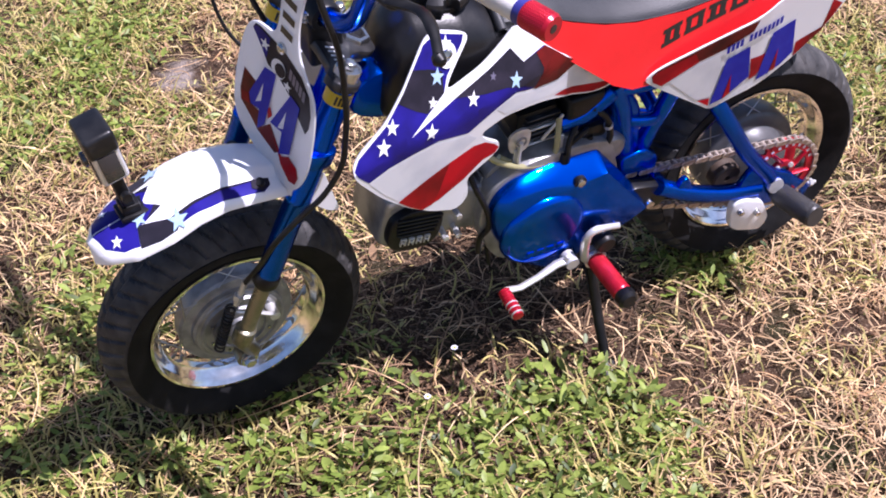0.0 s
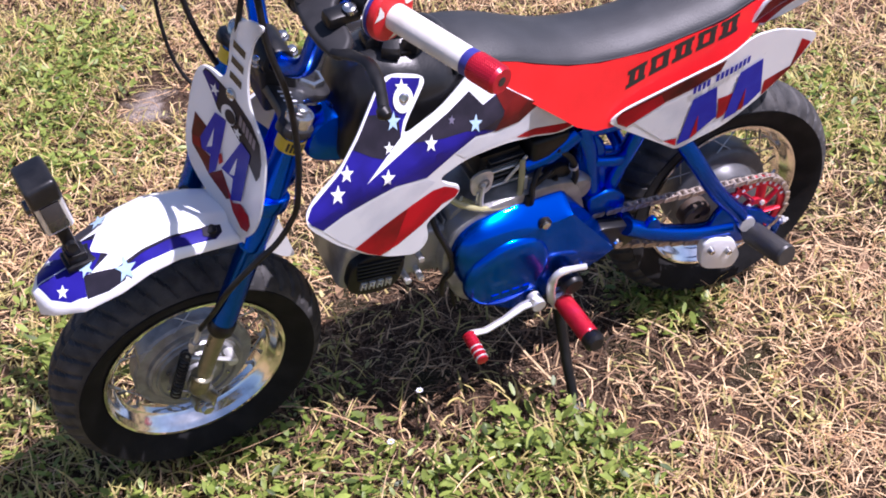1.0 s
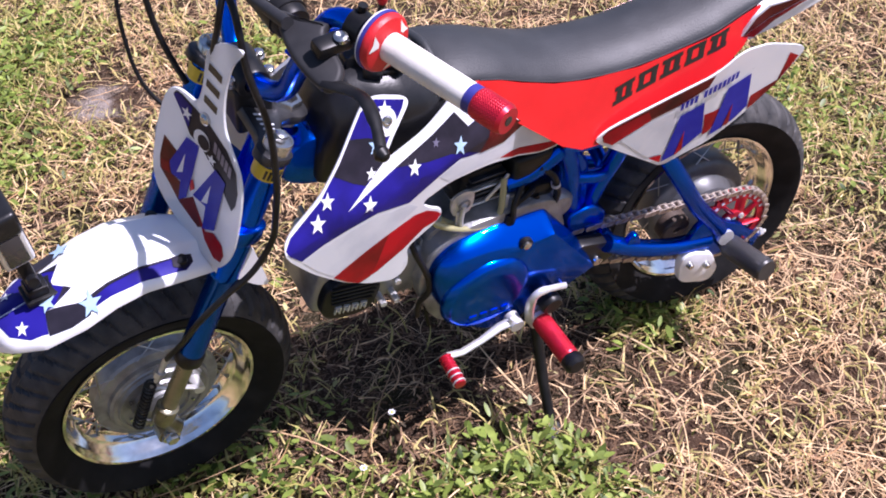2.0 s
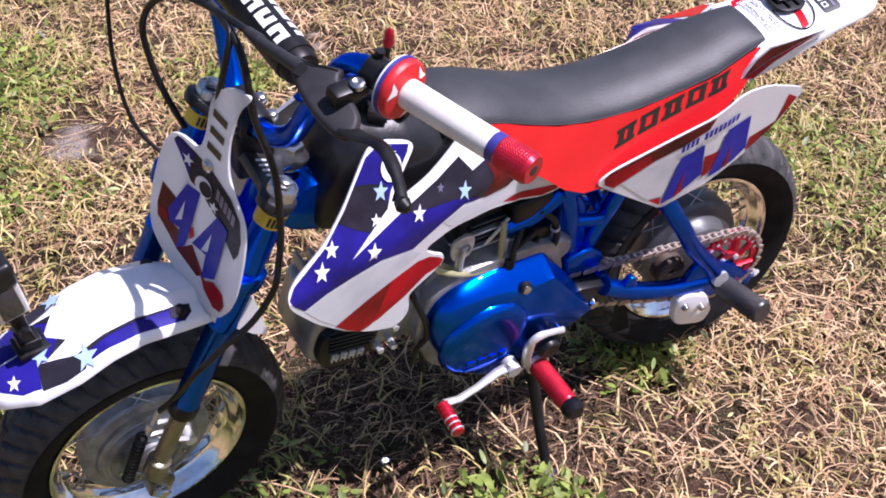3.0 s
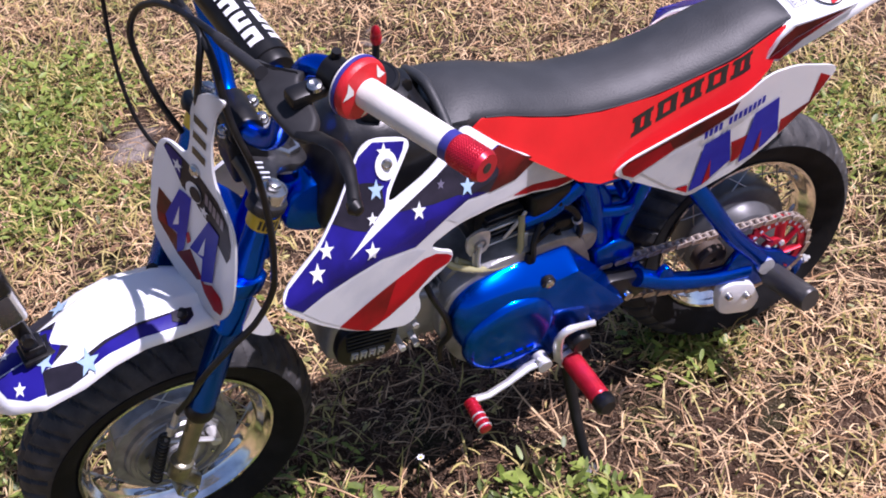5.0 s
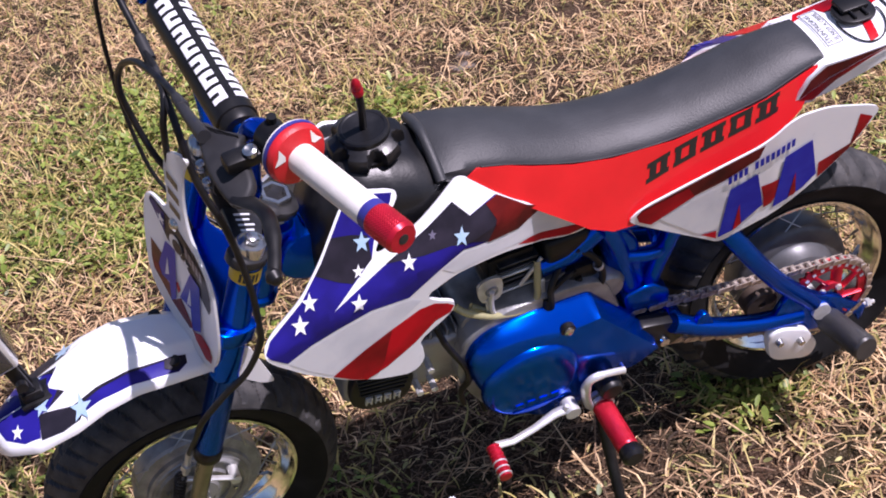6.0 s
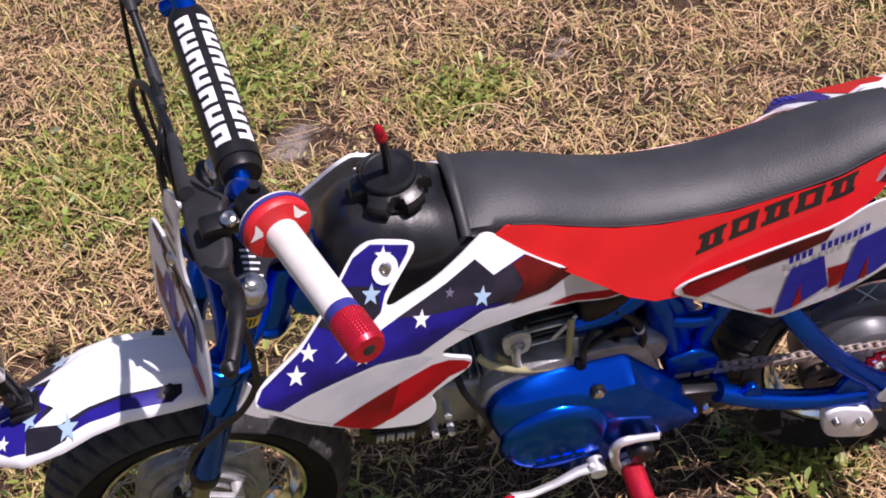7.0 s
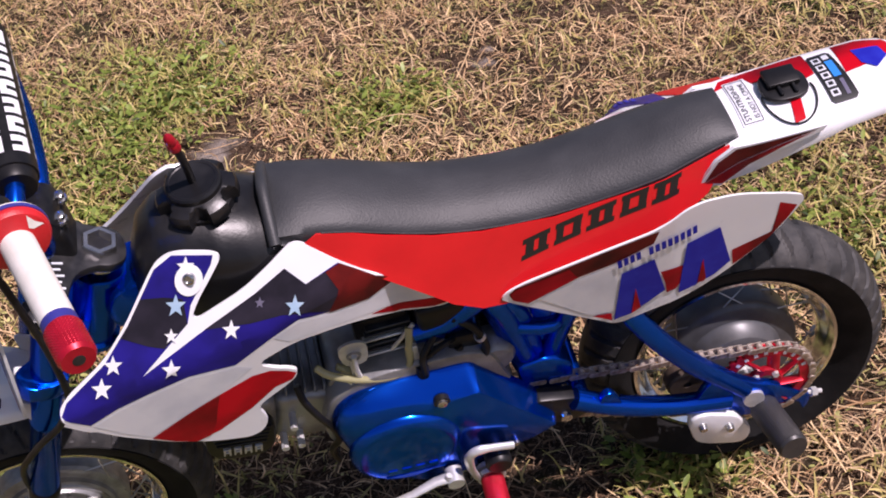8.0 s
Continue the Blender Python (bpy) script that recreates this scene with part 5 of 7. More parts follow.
def build_seat():
    xs = [-0.108 + 0.494 * i / 60 for i in range(61)]
    bm = bmesh.new()
    rings = []
    for i, x in enumerate(xs):
        e, l = seat_edge(x), seat_low(x)
        crown = 0.016 * (1 - 0.75 * math.exp(-(x + 0.108) / 0.030)) * (1 - 0.85 * math.exp(-(0.389 - x) / 0.022))
        row = []
        half = seat_half(x, e)
        for a in np.linspace(0, 1, 13):
            y = -half + 2 * half * a
            f = 1 - abs(2 * a - 1) ** 2.6
            row.append(Vector((x, y, e + crown * f)))
        low = seat_half(x, l) - 0.003
        ring = [Vector((x, -low, l + 0.004))] + [Vector((x, -(low + (half - low) * k) + 0.0015, l + (e - l) * k)) for k in (0.35, 0.7)] + row
        ring += [Vector((x, (low + (half - low) * k) - 0.0015, l + (e - l) * k)) for k in (0.7, 0.35)] + [Vector((x, low, l + 0.004)), Vector((x, 0.03, l + 0.012)), Vector((x, -0.03, l + 0.012))]
        rings.append([bm.verts.new(p) for p in ring])
    m = len(rings[0])
    for r0, r1 in zip(rings, rings[1:]):
        for k in range(m):
            bm.faces.new((r0[k], r0[(k + 1) % m], r1[(k + 1) % m], r1[k]))
    bm.faces.new(rings[0][::-1])
    bm.faces.new(rings[-1])
    bmesh.ops.recalc_face_normals(bm, faces=bm.faces)
    seat = part("seat", bm, SEAT_BLACK, BIKE, "black vinyl seat with red side panels", sharp=60)
    side = [(-0.092, 0.678), (-0.065, 0.689), (-0.03, 0.677), (0.0, 0.662), (0.05, 0.641), (0.10, 0.628), (0.18, 0.621), (0.28, 0.631), (0.34, 0.644), (0.374, 0.650), (0.372, 0.641),
            (0.345, 0.607), (0.30, 0.582), (0.24, 0.562), (0.18, 0.549), (0.12, 0.540), (0.085, 0.544), (0.055, 0.560), (0.0, 0.608), (-0.05, 0.652)]
    for s in (-1, 1):
        part("seat_side", skin(side if s < 0 else [(x, z - 0.006) for x, z in side], seat_side(s), 0.0030, 0.003), SEAT_RED, seat, "bright red vinyl seat side", sharp=60)
    # maker's name as six plain dark blocks with the strokes' spacing
    widths = [0.034, 0.033, 0.034, 0.032, 0.033]
    x, first = 0.137, seat_side(-1)
    for k, w in enumerate(widths):
        z0 = 0.5835 + 0.19 * (x - 0.137)
        h = 0.0225
        c = 0.19
        shapes = mark_strokes(k, w)
        bmm = None
        for poly in shapes:
            pts = [(x + u + 0.28 * v * h - 0.002, z0 + c * u + v * h) for u, v in poly]
            b2 = skin(pts, first, 0.0037, 0.0, 0.02)
            bmm = b2 if bmm is None else join(bmm, b2)
        part("side_mark", bmm, INK, seat, "heavy black printed block mark")
        x += w + 0.0035
    part("seat_seam", rod([(xx, -seat_half(xx, seat_edge(xx)) - 0.001, seat_edge(xx) + 0.0005) for xx in np.linspace(-0.06, 0.372, 40)], 0.0012, 6), SEAT_BLACK, seat)
    part("seat_lip", rod([(-0.107, y, 0.7 + 0.014 * (1 - (y / 0.056) ** 2) - 0.010 * abs(y) / 0.056) for y in np.linspace(-0.056, 0.056, 15)], 0.0065, 10), SEAT_BLACK, seat, "rolled black front lip")


def mark_strokes(k, w):
    """Plain heavy block shapes, wide at the feet, no letters."""
    foot = 0.24
    out = [[(0, 0), (w * 0.92, 0), (w * 0.92, foot), (0, foot)], [(0, 1 - foot), (w * 0.92, 1 - foot), (w * 0.92, 1), (0, 1)]]
    if k % 2 == 0:
        out.append([(w * 0.12, foot), (w * 0.40, foot), (w * 0.40, 1 - foot), (w * 0.12, 1 - foot)])
        out.append([(w * 0.56, foot), (w * 0.84, foot), (w * 0.84, 1 - foot), (w * 0.56, 1 - foot)])
    else:
        out.append([(w * 0.05, foot), (w * 0.30, foot), (w * 0.30, 1 - foot), (w * 0.05, 1 - foot)])
        out.append([(w * 0.62, foot), (w * 0.90, foot), (w * 0.90, 1 - foot), (w * 0.62, 1 - foot)])
    return out


build_seat()


# ---- tank and its wings ----
def wing_y(x, z):
    return -0.10 + 0.006 * min(1.0, max(0.0, (x + 0.09) / 0.07)) + 0.22 * (min(x, 0.0) + 0.10) + (0.62 * (z - 0.63) if z > 0.63 else 0.0)


def wing_surface(s):
    def surface(x, z):
        n = Vector((-0.20, -0.83, 0.50)) if z > 0.63 else Vector((-0.21, -0.97, 0.05))
        p = Vector((x, wing_y(x, z), z))
        if s > 0:
            nose = max(0.0, -0.20 - x)
            p, n = Vector((x, -p.y + 0.010 - 0.35 * nose, z - 0.016 - 0.30 * nose - 0.12 * max(0.0, x + 0.18))), Vector((n.x, -n.y, n.z))
        return p, n.normalized()
    return surface


KINKS = [((0, 0, 0.63), (0, 0, 1)), ((0, 0, 0), (1, 0, 0))]
WING = soften([(-0.214, 0.727), (-0.200, 0.727), (-0.164, 0.713), (-0.160, 0.706), (-0.166, 0.700), (-0.196, 0.676), (-0.205, 0.664), (-0.175, 0.668), (-0.149, 0.672), (-0.120, 0.682), (-0.104, 0.689), (-0.088, 0.695),
        (-0.051, 0.658), (0.0, 0.6145), (0.044, 0.5765), (0.074, 0.5545), (0.060, 0.545), (0.035, 0.543), (-0.010, 0.555), (-0.052, 0.574), (-0.090, 0.586), (-0.120, 0.590), (-0.161, 0.582),
        (-0.145, 0.562), (-0.128, 0.549), (-0.124, 0.538), (-0.132, 0.528), (-0.160, 0.518), (-0.178, 0.510), (-0.173, 0.491), (-0.174, 0.470), (-0.192, 0.460), (-0.232, 0.485),
        (-0.272, 0.520), (-0.312, 0.568), (-0.344, 0.617), (-0.350, 0.635), (-0.340, 0.647), (-0.294, 0.664), (-0.263, 0.686), (-0.224, 0.722)], 0.007)
DECALS = [
    ("blue_field", "blue", 1, [(-0.3465, 0.634), (-0.338, 0.6435), (-0.2930, 0.6612), (-0.2615, 0.6838), (-0.2225, 0.7193), (-0.203, 0.7245), (-0.166, 0.7105), (-0.170, 0.704), (-0.200, 0.678), (-0.208, 0.664), (-0.264, 0.637), (-0.203, 0.651),
                              (-0.139, 0.664), (-0.104, 0.674), (-0.088, 0.653), (-0.052, 0.657), (0.0, 0.613), (-0.048, 0.603), (-0.105, 0.623), (-0.137, 0.613), (-0.179, 0.597), (-0.225, 0.612), (-0.266, 0.613), (-0.298, 0.612), (-0.328, 0.605), (-0.342, 0.624)]),
    ("dark_field", "dark", 2, [(-0.2615, 0.6836), (-0.243, 0.7005), (-0.222, 0.694), (-0.205, 0.686), (-0.208, 0.664), (-0.236, 0.652), (-0.250, 0.660), (-0.2715, 0.6763)]),
    ("dark_field", "dark", 2, [(-0.195, 0.653), (-0.139, 0.664), (-0.104, 0.674), (-0.088, 0.653), (-0.063, 0.655), (-0.052, 0.630), (-0.073, 0.612), (-0.092, 0.627), (-0.119, 0.636), (-0.151, 0.641)]),
    ("brown_stripe", "brown", 3, [(-0.066, 0.6545), (-0.050, 0.656), (0.004, 0.612), (-0.031, 0.600), (-0.074, 0.611), (-0.058, 0.634)]),
    ("red_stripe", "red", 1, [(-0.126, 0.539), (-0.134, 0.549), (-0.150, 0.562), (-0.169, 0.567), (-0.205, 0.561), (-0.241, 0.553), (-0.285, 0.540), (-0.266, 0.517), (-0.248, 0.500), (-0.221, 0.501), (-0.182, 0.514), (-0.152, 0.531), (-0.132, 0.531)]),
    ("red_stripe", "deep", 2, [(-0.285, 0.540), (-0.266, 0.517), (-0.248, 0.500), (-0.232, 0.500), (-0.222, 0.516), (-0.214, 0.540), (-0.206, 0.5605), (-0.241, 0.5525)]),
    ("red_stripe", "red", 1, [(-0.033, 0.572), (-0.009, 0.570), (0.040, 0.560), (0.066, 0.555), (0.055, 0.548), (0.035, 0.546), (-0.010, 0.558)]),
]
STARS = [(-0.303, 0.642, 0.0125, "w"), (-0.286, 0.657, 0.0115, "w"), (-0.236, 0.632, 0.0120, "w"), (-0.170, 0.643, 0.0115, "w"), (-0.104, 0.639, 0.0125, "p"), (-0.213, 0.683, 0.0125, "p"), (-0.193, 0.711, 0.0110, "w"), (-0.226, 0.660, 0.0085, "w"), (-0.136, 0.655, 0.0065, "g")]


def build_tank():
    """The black moulded tank between the wings: lofted sections, narrow at the nose and full at the shoulders."""
    xs = [-0.262, -0.256, -0.24, -0.22, -0.19, -0.16, -0.13, -0.105, -0.090]
    top = [0.640, 0.672, 0.705, 0.722, 0.726, 0.722, 0.712, 0.700, 0.692]
    half = [0.035, 0.045, 0.054, 0.060, 0.066, 0.070, 0.070, 0.066, 0.060]
    low = [0.585, 0.575, 0.570, 0.565, 0.560, 0.560, 0.560, 0.570, 0.580]
    bm = bmesh.new()
    rings = []
    for x in np.linspace(-0.262, -0.085, 34):
        t, h, l = (float(np.interp(x, xs, q)) for q in (top, half, low))
        ring = []
        for k in range(36):
            a = 2 * math.pi * k / 36
            c, s = math.cos(a), math.sin(a)
            y = h * (abs(c) ** 0.62) * (1 if c > 0 else -1)
            z = (t + l) / 2 + (t - l) / 2 * (abs(s) ** 0.55) * (1 if s > 0 else -1)
            y *= 1 - 0.28 * max(0, (z - (t - 0.05)) / 0.05) ** 2
            ring.append(bm.verts.new((x, y, z)))
        rings.append(ring)
    for r0, r1 in zip(rings, rings[1:]):
        for k in range(36):
            bm.faces.new((r0[k], r0[(k + 1) % 36], r1[(k + 1) % 36], r1[k]))
    bm.faces.new(rings[0][::-1])
    bm.faces.new(rings[-1])
    bmesh.ops.recalc_face_normals(bm, faces=bm.faces)
    tank = part("fuel_tank", bm, TANK_BLACK, BIKE, "satin black moulded plastic fuel tank", sharp=60)
    part("tank_shelf", slab(curve2([(-0.20, 0.555), (-0.21, 0.60), (-0.15, 0.64), (-0.06, 0.632), (0.02, 0.59), (0.06, 0.556), (0.0, 0.545), (-0.1, 0.55)], 4), -0.060, 0.060, 0.008), TANK_BLACK, tank)
    # filler cap with lobes, vent hose and red valve
    cap_at = Vector((-0.169, 0.002, 0.722))
    bm = bmesh.new()
    rows = [(0.0, 0.041), (0.002, 0.042), (0.011, 0.042), (0.015, 0.040), (0.0185, 0.034), (0.020, 0.0300), (0.0205, 0.0285), (0.026, 0.0285), (0.028, 0.027), (0.0282, 0.024), (0.0275, 0.023), (0.0275, 0.0)]
    rings = []
    for z, r in rows:
        ring = []
        for k in range(96):
            a = 2 * math.pi * k / 96
            notch = 0.5 + 0.5 * math.cos(6 * a)
            rr = min(r, 0.042 - 0.0125 * (max(0, (0.50 - notch)) / 0.50) ** 0.55) if z < 0.020 else r
            ring.append(bm.verts.new(cap_at + Vector((max(rr, 1e-4) * math.cos(a), max(rr, 1e-4) * math.sin(a), z))))
        rings.append(ring)
    for r0, r1 in zip(rings, rings[1:]):
        for k in range(96):
            bm.faces.new((r0[k], r0[(k + 1) % 96], r1[(k + 1) % 96], r1[k]))
    bm.faces.new(rings[0][::-1])
    bmesh.ops.recalc_face_normals(bm, faces=bm.faces)
    cap = part("fuel_cap", bm, TANK_BLACK, tank, "black six-lobed plastic fuel cap", sharp=32)
    part("cap_neck", lathe([(-0.02, 0.034), (0.002, 0.034), (0.002, 0.0)], cap_at, (0, 0, 1), 32), TANK_BLACK, tank)
    part("vent_hose", rod([cap_at + Vector((0, 0, 0.024)), cap_at + Vector((0.001, -0.005, 0.055)), cap_at + Vector((0.0, -0.012, 0.090))], 0.0042, 10, 4), BLACK, tank, "short black vent hose")
    v0 = cap_at + Vector((0.0, -0.011, 0.085))
    part("vent_valve", lathe([(0.0, 0.004), (0.0, 0.0058), (0.008, 0.0062), (0.010, 0.0050), (0.013, 0.0056), (0.020, 0.0050), (0.024, 0.0030), (0.027, 0.0)], v0, (-0.10, -0.22, 1), 16), RED_ALLOY, tank, "red vent valve")
    # side wings with the flag print
    for s in (-1, 1):
        surf = wing_surface(s)
        wing = part("tank_wing", skin(WING, surf, 0.0, 0.004, kinks=KINKS), WHITE, BIKE, "white plastic tank wing printed with stars and stripes", sharp=50)
        mats = {"blue": FLAG_BLUE, "dark": FLAG_DARK, "red": FLAG_RED, "brown": FLAG_BROWN, "deep": FLAG_DEEP_RED}
        for name, key, layer, poly in DECALS:
            part(name, skin(poly, surf, 0.0004 * layer, 0, kinks=KINKS), mats[key], wing)
        part("white_stripe", skin([(-0.327, 0.602), (-0.298, 0.609), (-0.266, 0.610), (-0.225, 0.609), (-0.179, 0.594), (-0.165, 0.580), (-0.205, 0.563), (-0.285, 0.542), (-0.307, 0.570)], surf, 0.0004, 0, kinks=KINKS), FLAG_WHITE, wing, "pale grey-white stripe")
        part("white_stripe", skin([(-0.135, 0.611), (-0.105, 0.620), (-0.048, 0.600), (0.0, 0.611), (0.040, 0.578), (0.064, 0.558), (0.040, 0.562), (-0.033, 0.575), (-0.090, 0.590), (-0.12, 0.594)], surf, 0.0004, 0, kinks=KINKS), FLAG_WHITE, wing, "pale grey-white stripe")
        for x, z, r, key in STARS:
            part("star", skin(star(x, z, r * 0.82, 0.35 if s < 0 else -0.35), surf, 0.0018, 0, 0.03, KINKS), {"w": WHITE, "p": STAR_PALE, "g": INK_GREY}[key], wing)
        part("washer", skin(disc(-0.194, 0.699, 0.0135), surf, 0.0022, 0.0012, 0.05), WHITE, wing, "white plastic washer")
        p, n = surf(-0.193, 0.7005)
        part("wing_screw", lathe([(0.002, 0.0065), (0.0055, 0.006), (0.0065, 0.004), (0.0045, 0.0035), (0.0045, 0.0)], p, n, 16), BOLT_STEEL, wing, "button-head steel screw")


build_tank()


# ---- side panels and tail ----
def side_surface(s):
    def surface(x, z):
        if s > 0:
            # this one is bent outwards along its top
            f = min(1.0, max(0.0, (x - 0.255) / 0.05))
            return Vector((x, 0.080 * (1 - f) + f * (0.062 + 1.35 * min(0.045, max(0.0, 0.622 - z))), z)), Vector((0.05, 0.60, 0.80) if z > 0.577 else (0.05, 0.995, 0.05)).normalized()
        return Vector((x, s * (0.091 - 0.09 * max(0.0, x - 0.30)), z)), Vector((0.06, s * 0.995, 0.05)).normalized()
    return surface


SIDE = soften([(0.104, 0.555), (0.125, 0.568), (0.217, 0.588), (0.282, 0.601), (0.32, 0.626), (0.369, 0.619), (0.439, 0.587), (0.454, 0.575), (0.447, 0.562), (0.419, 0.526), (0.37, 0.49), (0.326, 0.468), (0.261, 0.454), (0.235, 0.446), (0.218, 0.46), (0.11, 0.545)])
SK = [((0.255, 0, 0), (1, 0, 0)), ((0.305, 0, 0), (1, 0, 0)), ((0.30, 0, 0), (1, 0, 0)), ((0, 0, 0.577), (0, 0, 1))]


def build_side_panels():
    for s in (-1, 1):
        surf = side_surface(s)
        p = part("side_panel", skin(SIDE, surf, 0.0, 0.0025, kinks=SK), WHITE, BIKE, "white plastic side panel with flag print and racing number", sharp=50)

        def lay(name, poly, mat, layer, label=""):
            part(name, skin(poly, surf, 0.0005 * layer, 0, kinks=SK), mat, p, label)
        lay("brown_stripe", [(0.114, 0.5575), (0.122, 0.5650), (0.217, 0.5865), (0.282, 0.5995), (0.276, 0.581), (0.232, 0.564), (0.191, 0.556), (0.134, 0.533), (0.118, 0.545)], FLAG_BROWN, 1)
        lay("red_stripe", [(0.116, 0.557), (0.122, 0.562), (0.162, 0.57), (0.182, 0.574), (0.191, 0.556), (0.134, 0.533), (0.118, 0.545)], FLAG_RED, 2)
        lay("grey_stripe", [(0.146, 0.536), (0.193, 0.552), (0.235, 0.562), (0.236, 0.518), (0.232, 0.486), (0.228, 0.476), (0.204, 0.478)], FLAG_WHITE, 1)
        lay("red_stripe", [(0.206, 0.476), (0.228, 0.473), (0.229, 0.458)], FLAG_RED, 2)
        lay("red_stripe", [(0.285, 0.527), (0.314, 0.528), (0.316, 0.507), (0.304, 0.488), (0.293, 0.485), (0.291, 0.504)], FLAG_RED, 2)
        lay("red_tail", [(0.37, 0.524), (0.417, 0.533), (0.421, 0.563), (0.422, 0.581), (0.444, 0.566), (0.436, 0.551), (0.415, 0.524), (0.382, 0.501), (0.373, 0.496)], FLAG_RED, 1)
        lay("racing_numeral", [(0.240, 0.543), (0.277, 0.554), (0.291, 0.492), (0.262, 0.470), (0.252, 0.463), (0.231, 0.459)], INK_BLUE, 3, "slanted blue racing numeral with red edges")
        lay("numeral_gap", [(0.2515, 0.4635), (0.2560, 0.510), (0.2625, 0.4705)], FLAG_RED, 4)
        lay("racing_numeral", [(0.314, 0.565), (0.352, 0.5745), (0.369, 0.506), (0.350, 0.4905), (0.340, 0.486), (0.329, 0.4815), (0.307, 0.4785)], INK_BLUE, 3, "slanted blue racing numeral with red edges")
        lay("numeral_gap", [(0.3290, 0.4820), (0.3345, 0.528), (0.3405, 0.4865)], FLAG_RED, 4)
        if s > 0:
            lay("blue_field", [(0.268, 0.560), (0.285, 0.595), (0.318, 0.602), (0.340, 0.615), (0.3515, 0.610), (0.351, 0.560)], FLAG_BLUE, 2)
            lay("red_flash", [(0.350, 0.560), (0.352, 0.590), (0.372, 0.612), (0.405, 0.606), (0.432, 0.590), (0.430, 0.575), (0.405, 0.535), (0.365, 0.52)], FLAG_RED, 2)
        # rider's line as plain bars
        for k in range(13):
            if k == 4:
                continue
            x = 0.236 + 0.0070 * k
            z = 0.5545 + 0.285 * (x - 0.236)
            lay("print_bar", [(x, z), (x + 0.0048, z + 0.0014), (x + 0.0036, z + 0.0144), (x - 0.0012, z + 0.013)], INK_BLUE, 4)
        for k in range(9):
            x = 0.258 + 0.010 * k
            z = 0.4585 + 0.32 * (x - 0.258)
            lay("print_bar", [(x, z), (x + 0.006, z + 0.0020), (x + 0.0064, z + 0.0060), (x + 0.0004, z + 0.004)], FLAG_WHITE, 5)


def build_tail():
    """The rear mudguard: an arched white shell that rises behind the seat."""
    xs = np.linspace(0.345, 0.592, 30)

    def half(x):
        return float(np.interp(x, [0.345, 0.40, 0.48, 0.55, 0.58, 0.592], [0.048, 0.053, 0.054, 0.050, 0.042, 0.026]))

    def mid(x):
        return float(np.interp(x, [0.345, 0.375, 0.43, 0.50, 0.56, 0.592], [0.646, 0.657, 0.660, 0.665, 0.671, 0.671]))

    def surface(x, y):
        h = half(x)
        u = min(1.0, abs(y) / h)
        return Vector((x, y, mid(x) - 0.010 * u ** 2.2)), Vector((-0.05, 0.25 * y / h, 1)).normalized()
    bm = bmesh.new()
    rows = []
    for x in xs:
        h = half(x)
        line = [surface(x, h * u)[0] for u in np.linspace(-1, 1, 15)]
        drop = 0.030 * max(0.0, min(1.0, (0.50 - x) / 0.12))
        line = [line[0] + Vector((0, -0.003, -0.006 - drop))] + line + [line[-1] + Vector((0, 0.003, -0.006 - drop))]
        rows.append([bm.verts.new(p) for p in line])
    for r0, r1 in zip(rows, rows[1:]):
        for k in range(len(r0) - 1):
            bm.faces.new((r0[k], r0[k + 1], r1[k + 1], r1[k]))
    bmesh.ops.recalc_face_normals(bm, faces=bm.faces)
    r = bmesh.ops.extrude_face_region(bm, geom=list(bm.faces))
    for v in r["geom"]:
        if isinstance(v, bmesh.types.BMVert):
            v.co.z -= 0.004
    bmesh.ops.recalc_face_normals(bm, faces=bm.faces)
    tail = part("rear_mudguard", bm, WHITE, BIKE, "white plastic rear mudguard with stickers", sharp=60)

    def lay(name, poly, mat, layer, label="", thick=0.0):
        return part(name, skin(poly, surface, 0.0006 * layer, thick, 0.008), mat, tail, label)
    lay("red_flash", [(0.384, 0.030), (0.396, 0.047), (0.430, 0.050), (0.492, 0.0505), (0.490, 0.012), (0.476, 0.008), (0.455, 0.024), (0.426, 0.026), (0.420, 0.040)], FLAG_RED, 1)
    lay("red_flash", [(0.520, 0.0), (0.524, 0.048), (0.550, 0.046), (0.577, 0.036), (0.582, 0.014), (0.560, 0.004)], FLAG_RED, 1)
    lay("blue_shield", [(0.538, 0.030), (0.566, 0.024), (0.568, 0.006), (0.552, -0.006), (0.540, 0.006)], INK_BLUE, 2)
    st = lay("paper_sticker", [(0.395, -0.030), (0.419, -0.029), (0.421, 0.038), (0.396, 0.038)], FLAG_WHITE, 2, "white sticker with two printed lines")
    for a, b in (((0.397, -0.028), (0.418, -0.0272)), ((0.397, 0.0352), (0.418, 0.036)), ((0.397, -0.028), (0.3978, 0.036)), ((0.4172, -0.028), (0.418, 0.036))):
        lay("sticker_border", [a, (b[0], a[1]), b, (a[0], b[1])], INK, 3)
    for text, x in (("STUNTRIDING", 0.4058), ("IS NOT A CRIME", 0.4156)):
        cu = bpy.data.curves.new("lettering", "FONT")
        cu.body, cu.size, cu.align_x = text, 0.0086 if len(text) < 12 else 0.0074, "CENTER"
        ob = new("tmp_text", cu)
        me = bpy.data.meshes.new_from_object(ob.evaluated_get(bpy.context.evaluated_depsgraph_get()))
        bpy.data.objects.remove(ob)
        bm2 = bmesh.new()
        bm2.from_mesh(me)
        for v in bm2.verts:
            px, py = x - v.co.y, 0.003 + v.co.x
            p, n = surface(px, py)
            v.co = p + n * 0.0021
        part("lettering", bm2, INK, tail)
    lay("black_sticker", [(0.4913, -0.030), (0.4945, -0.034), (0.5175, -0.034), (0.5208, -0.030), (0.5175, 0.036), (0.5142, 0.040), (0.4945, 0.040), (0.4913, 0.036)], INK, 2, "black sticker with pale and blue marks")
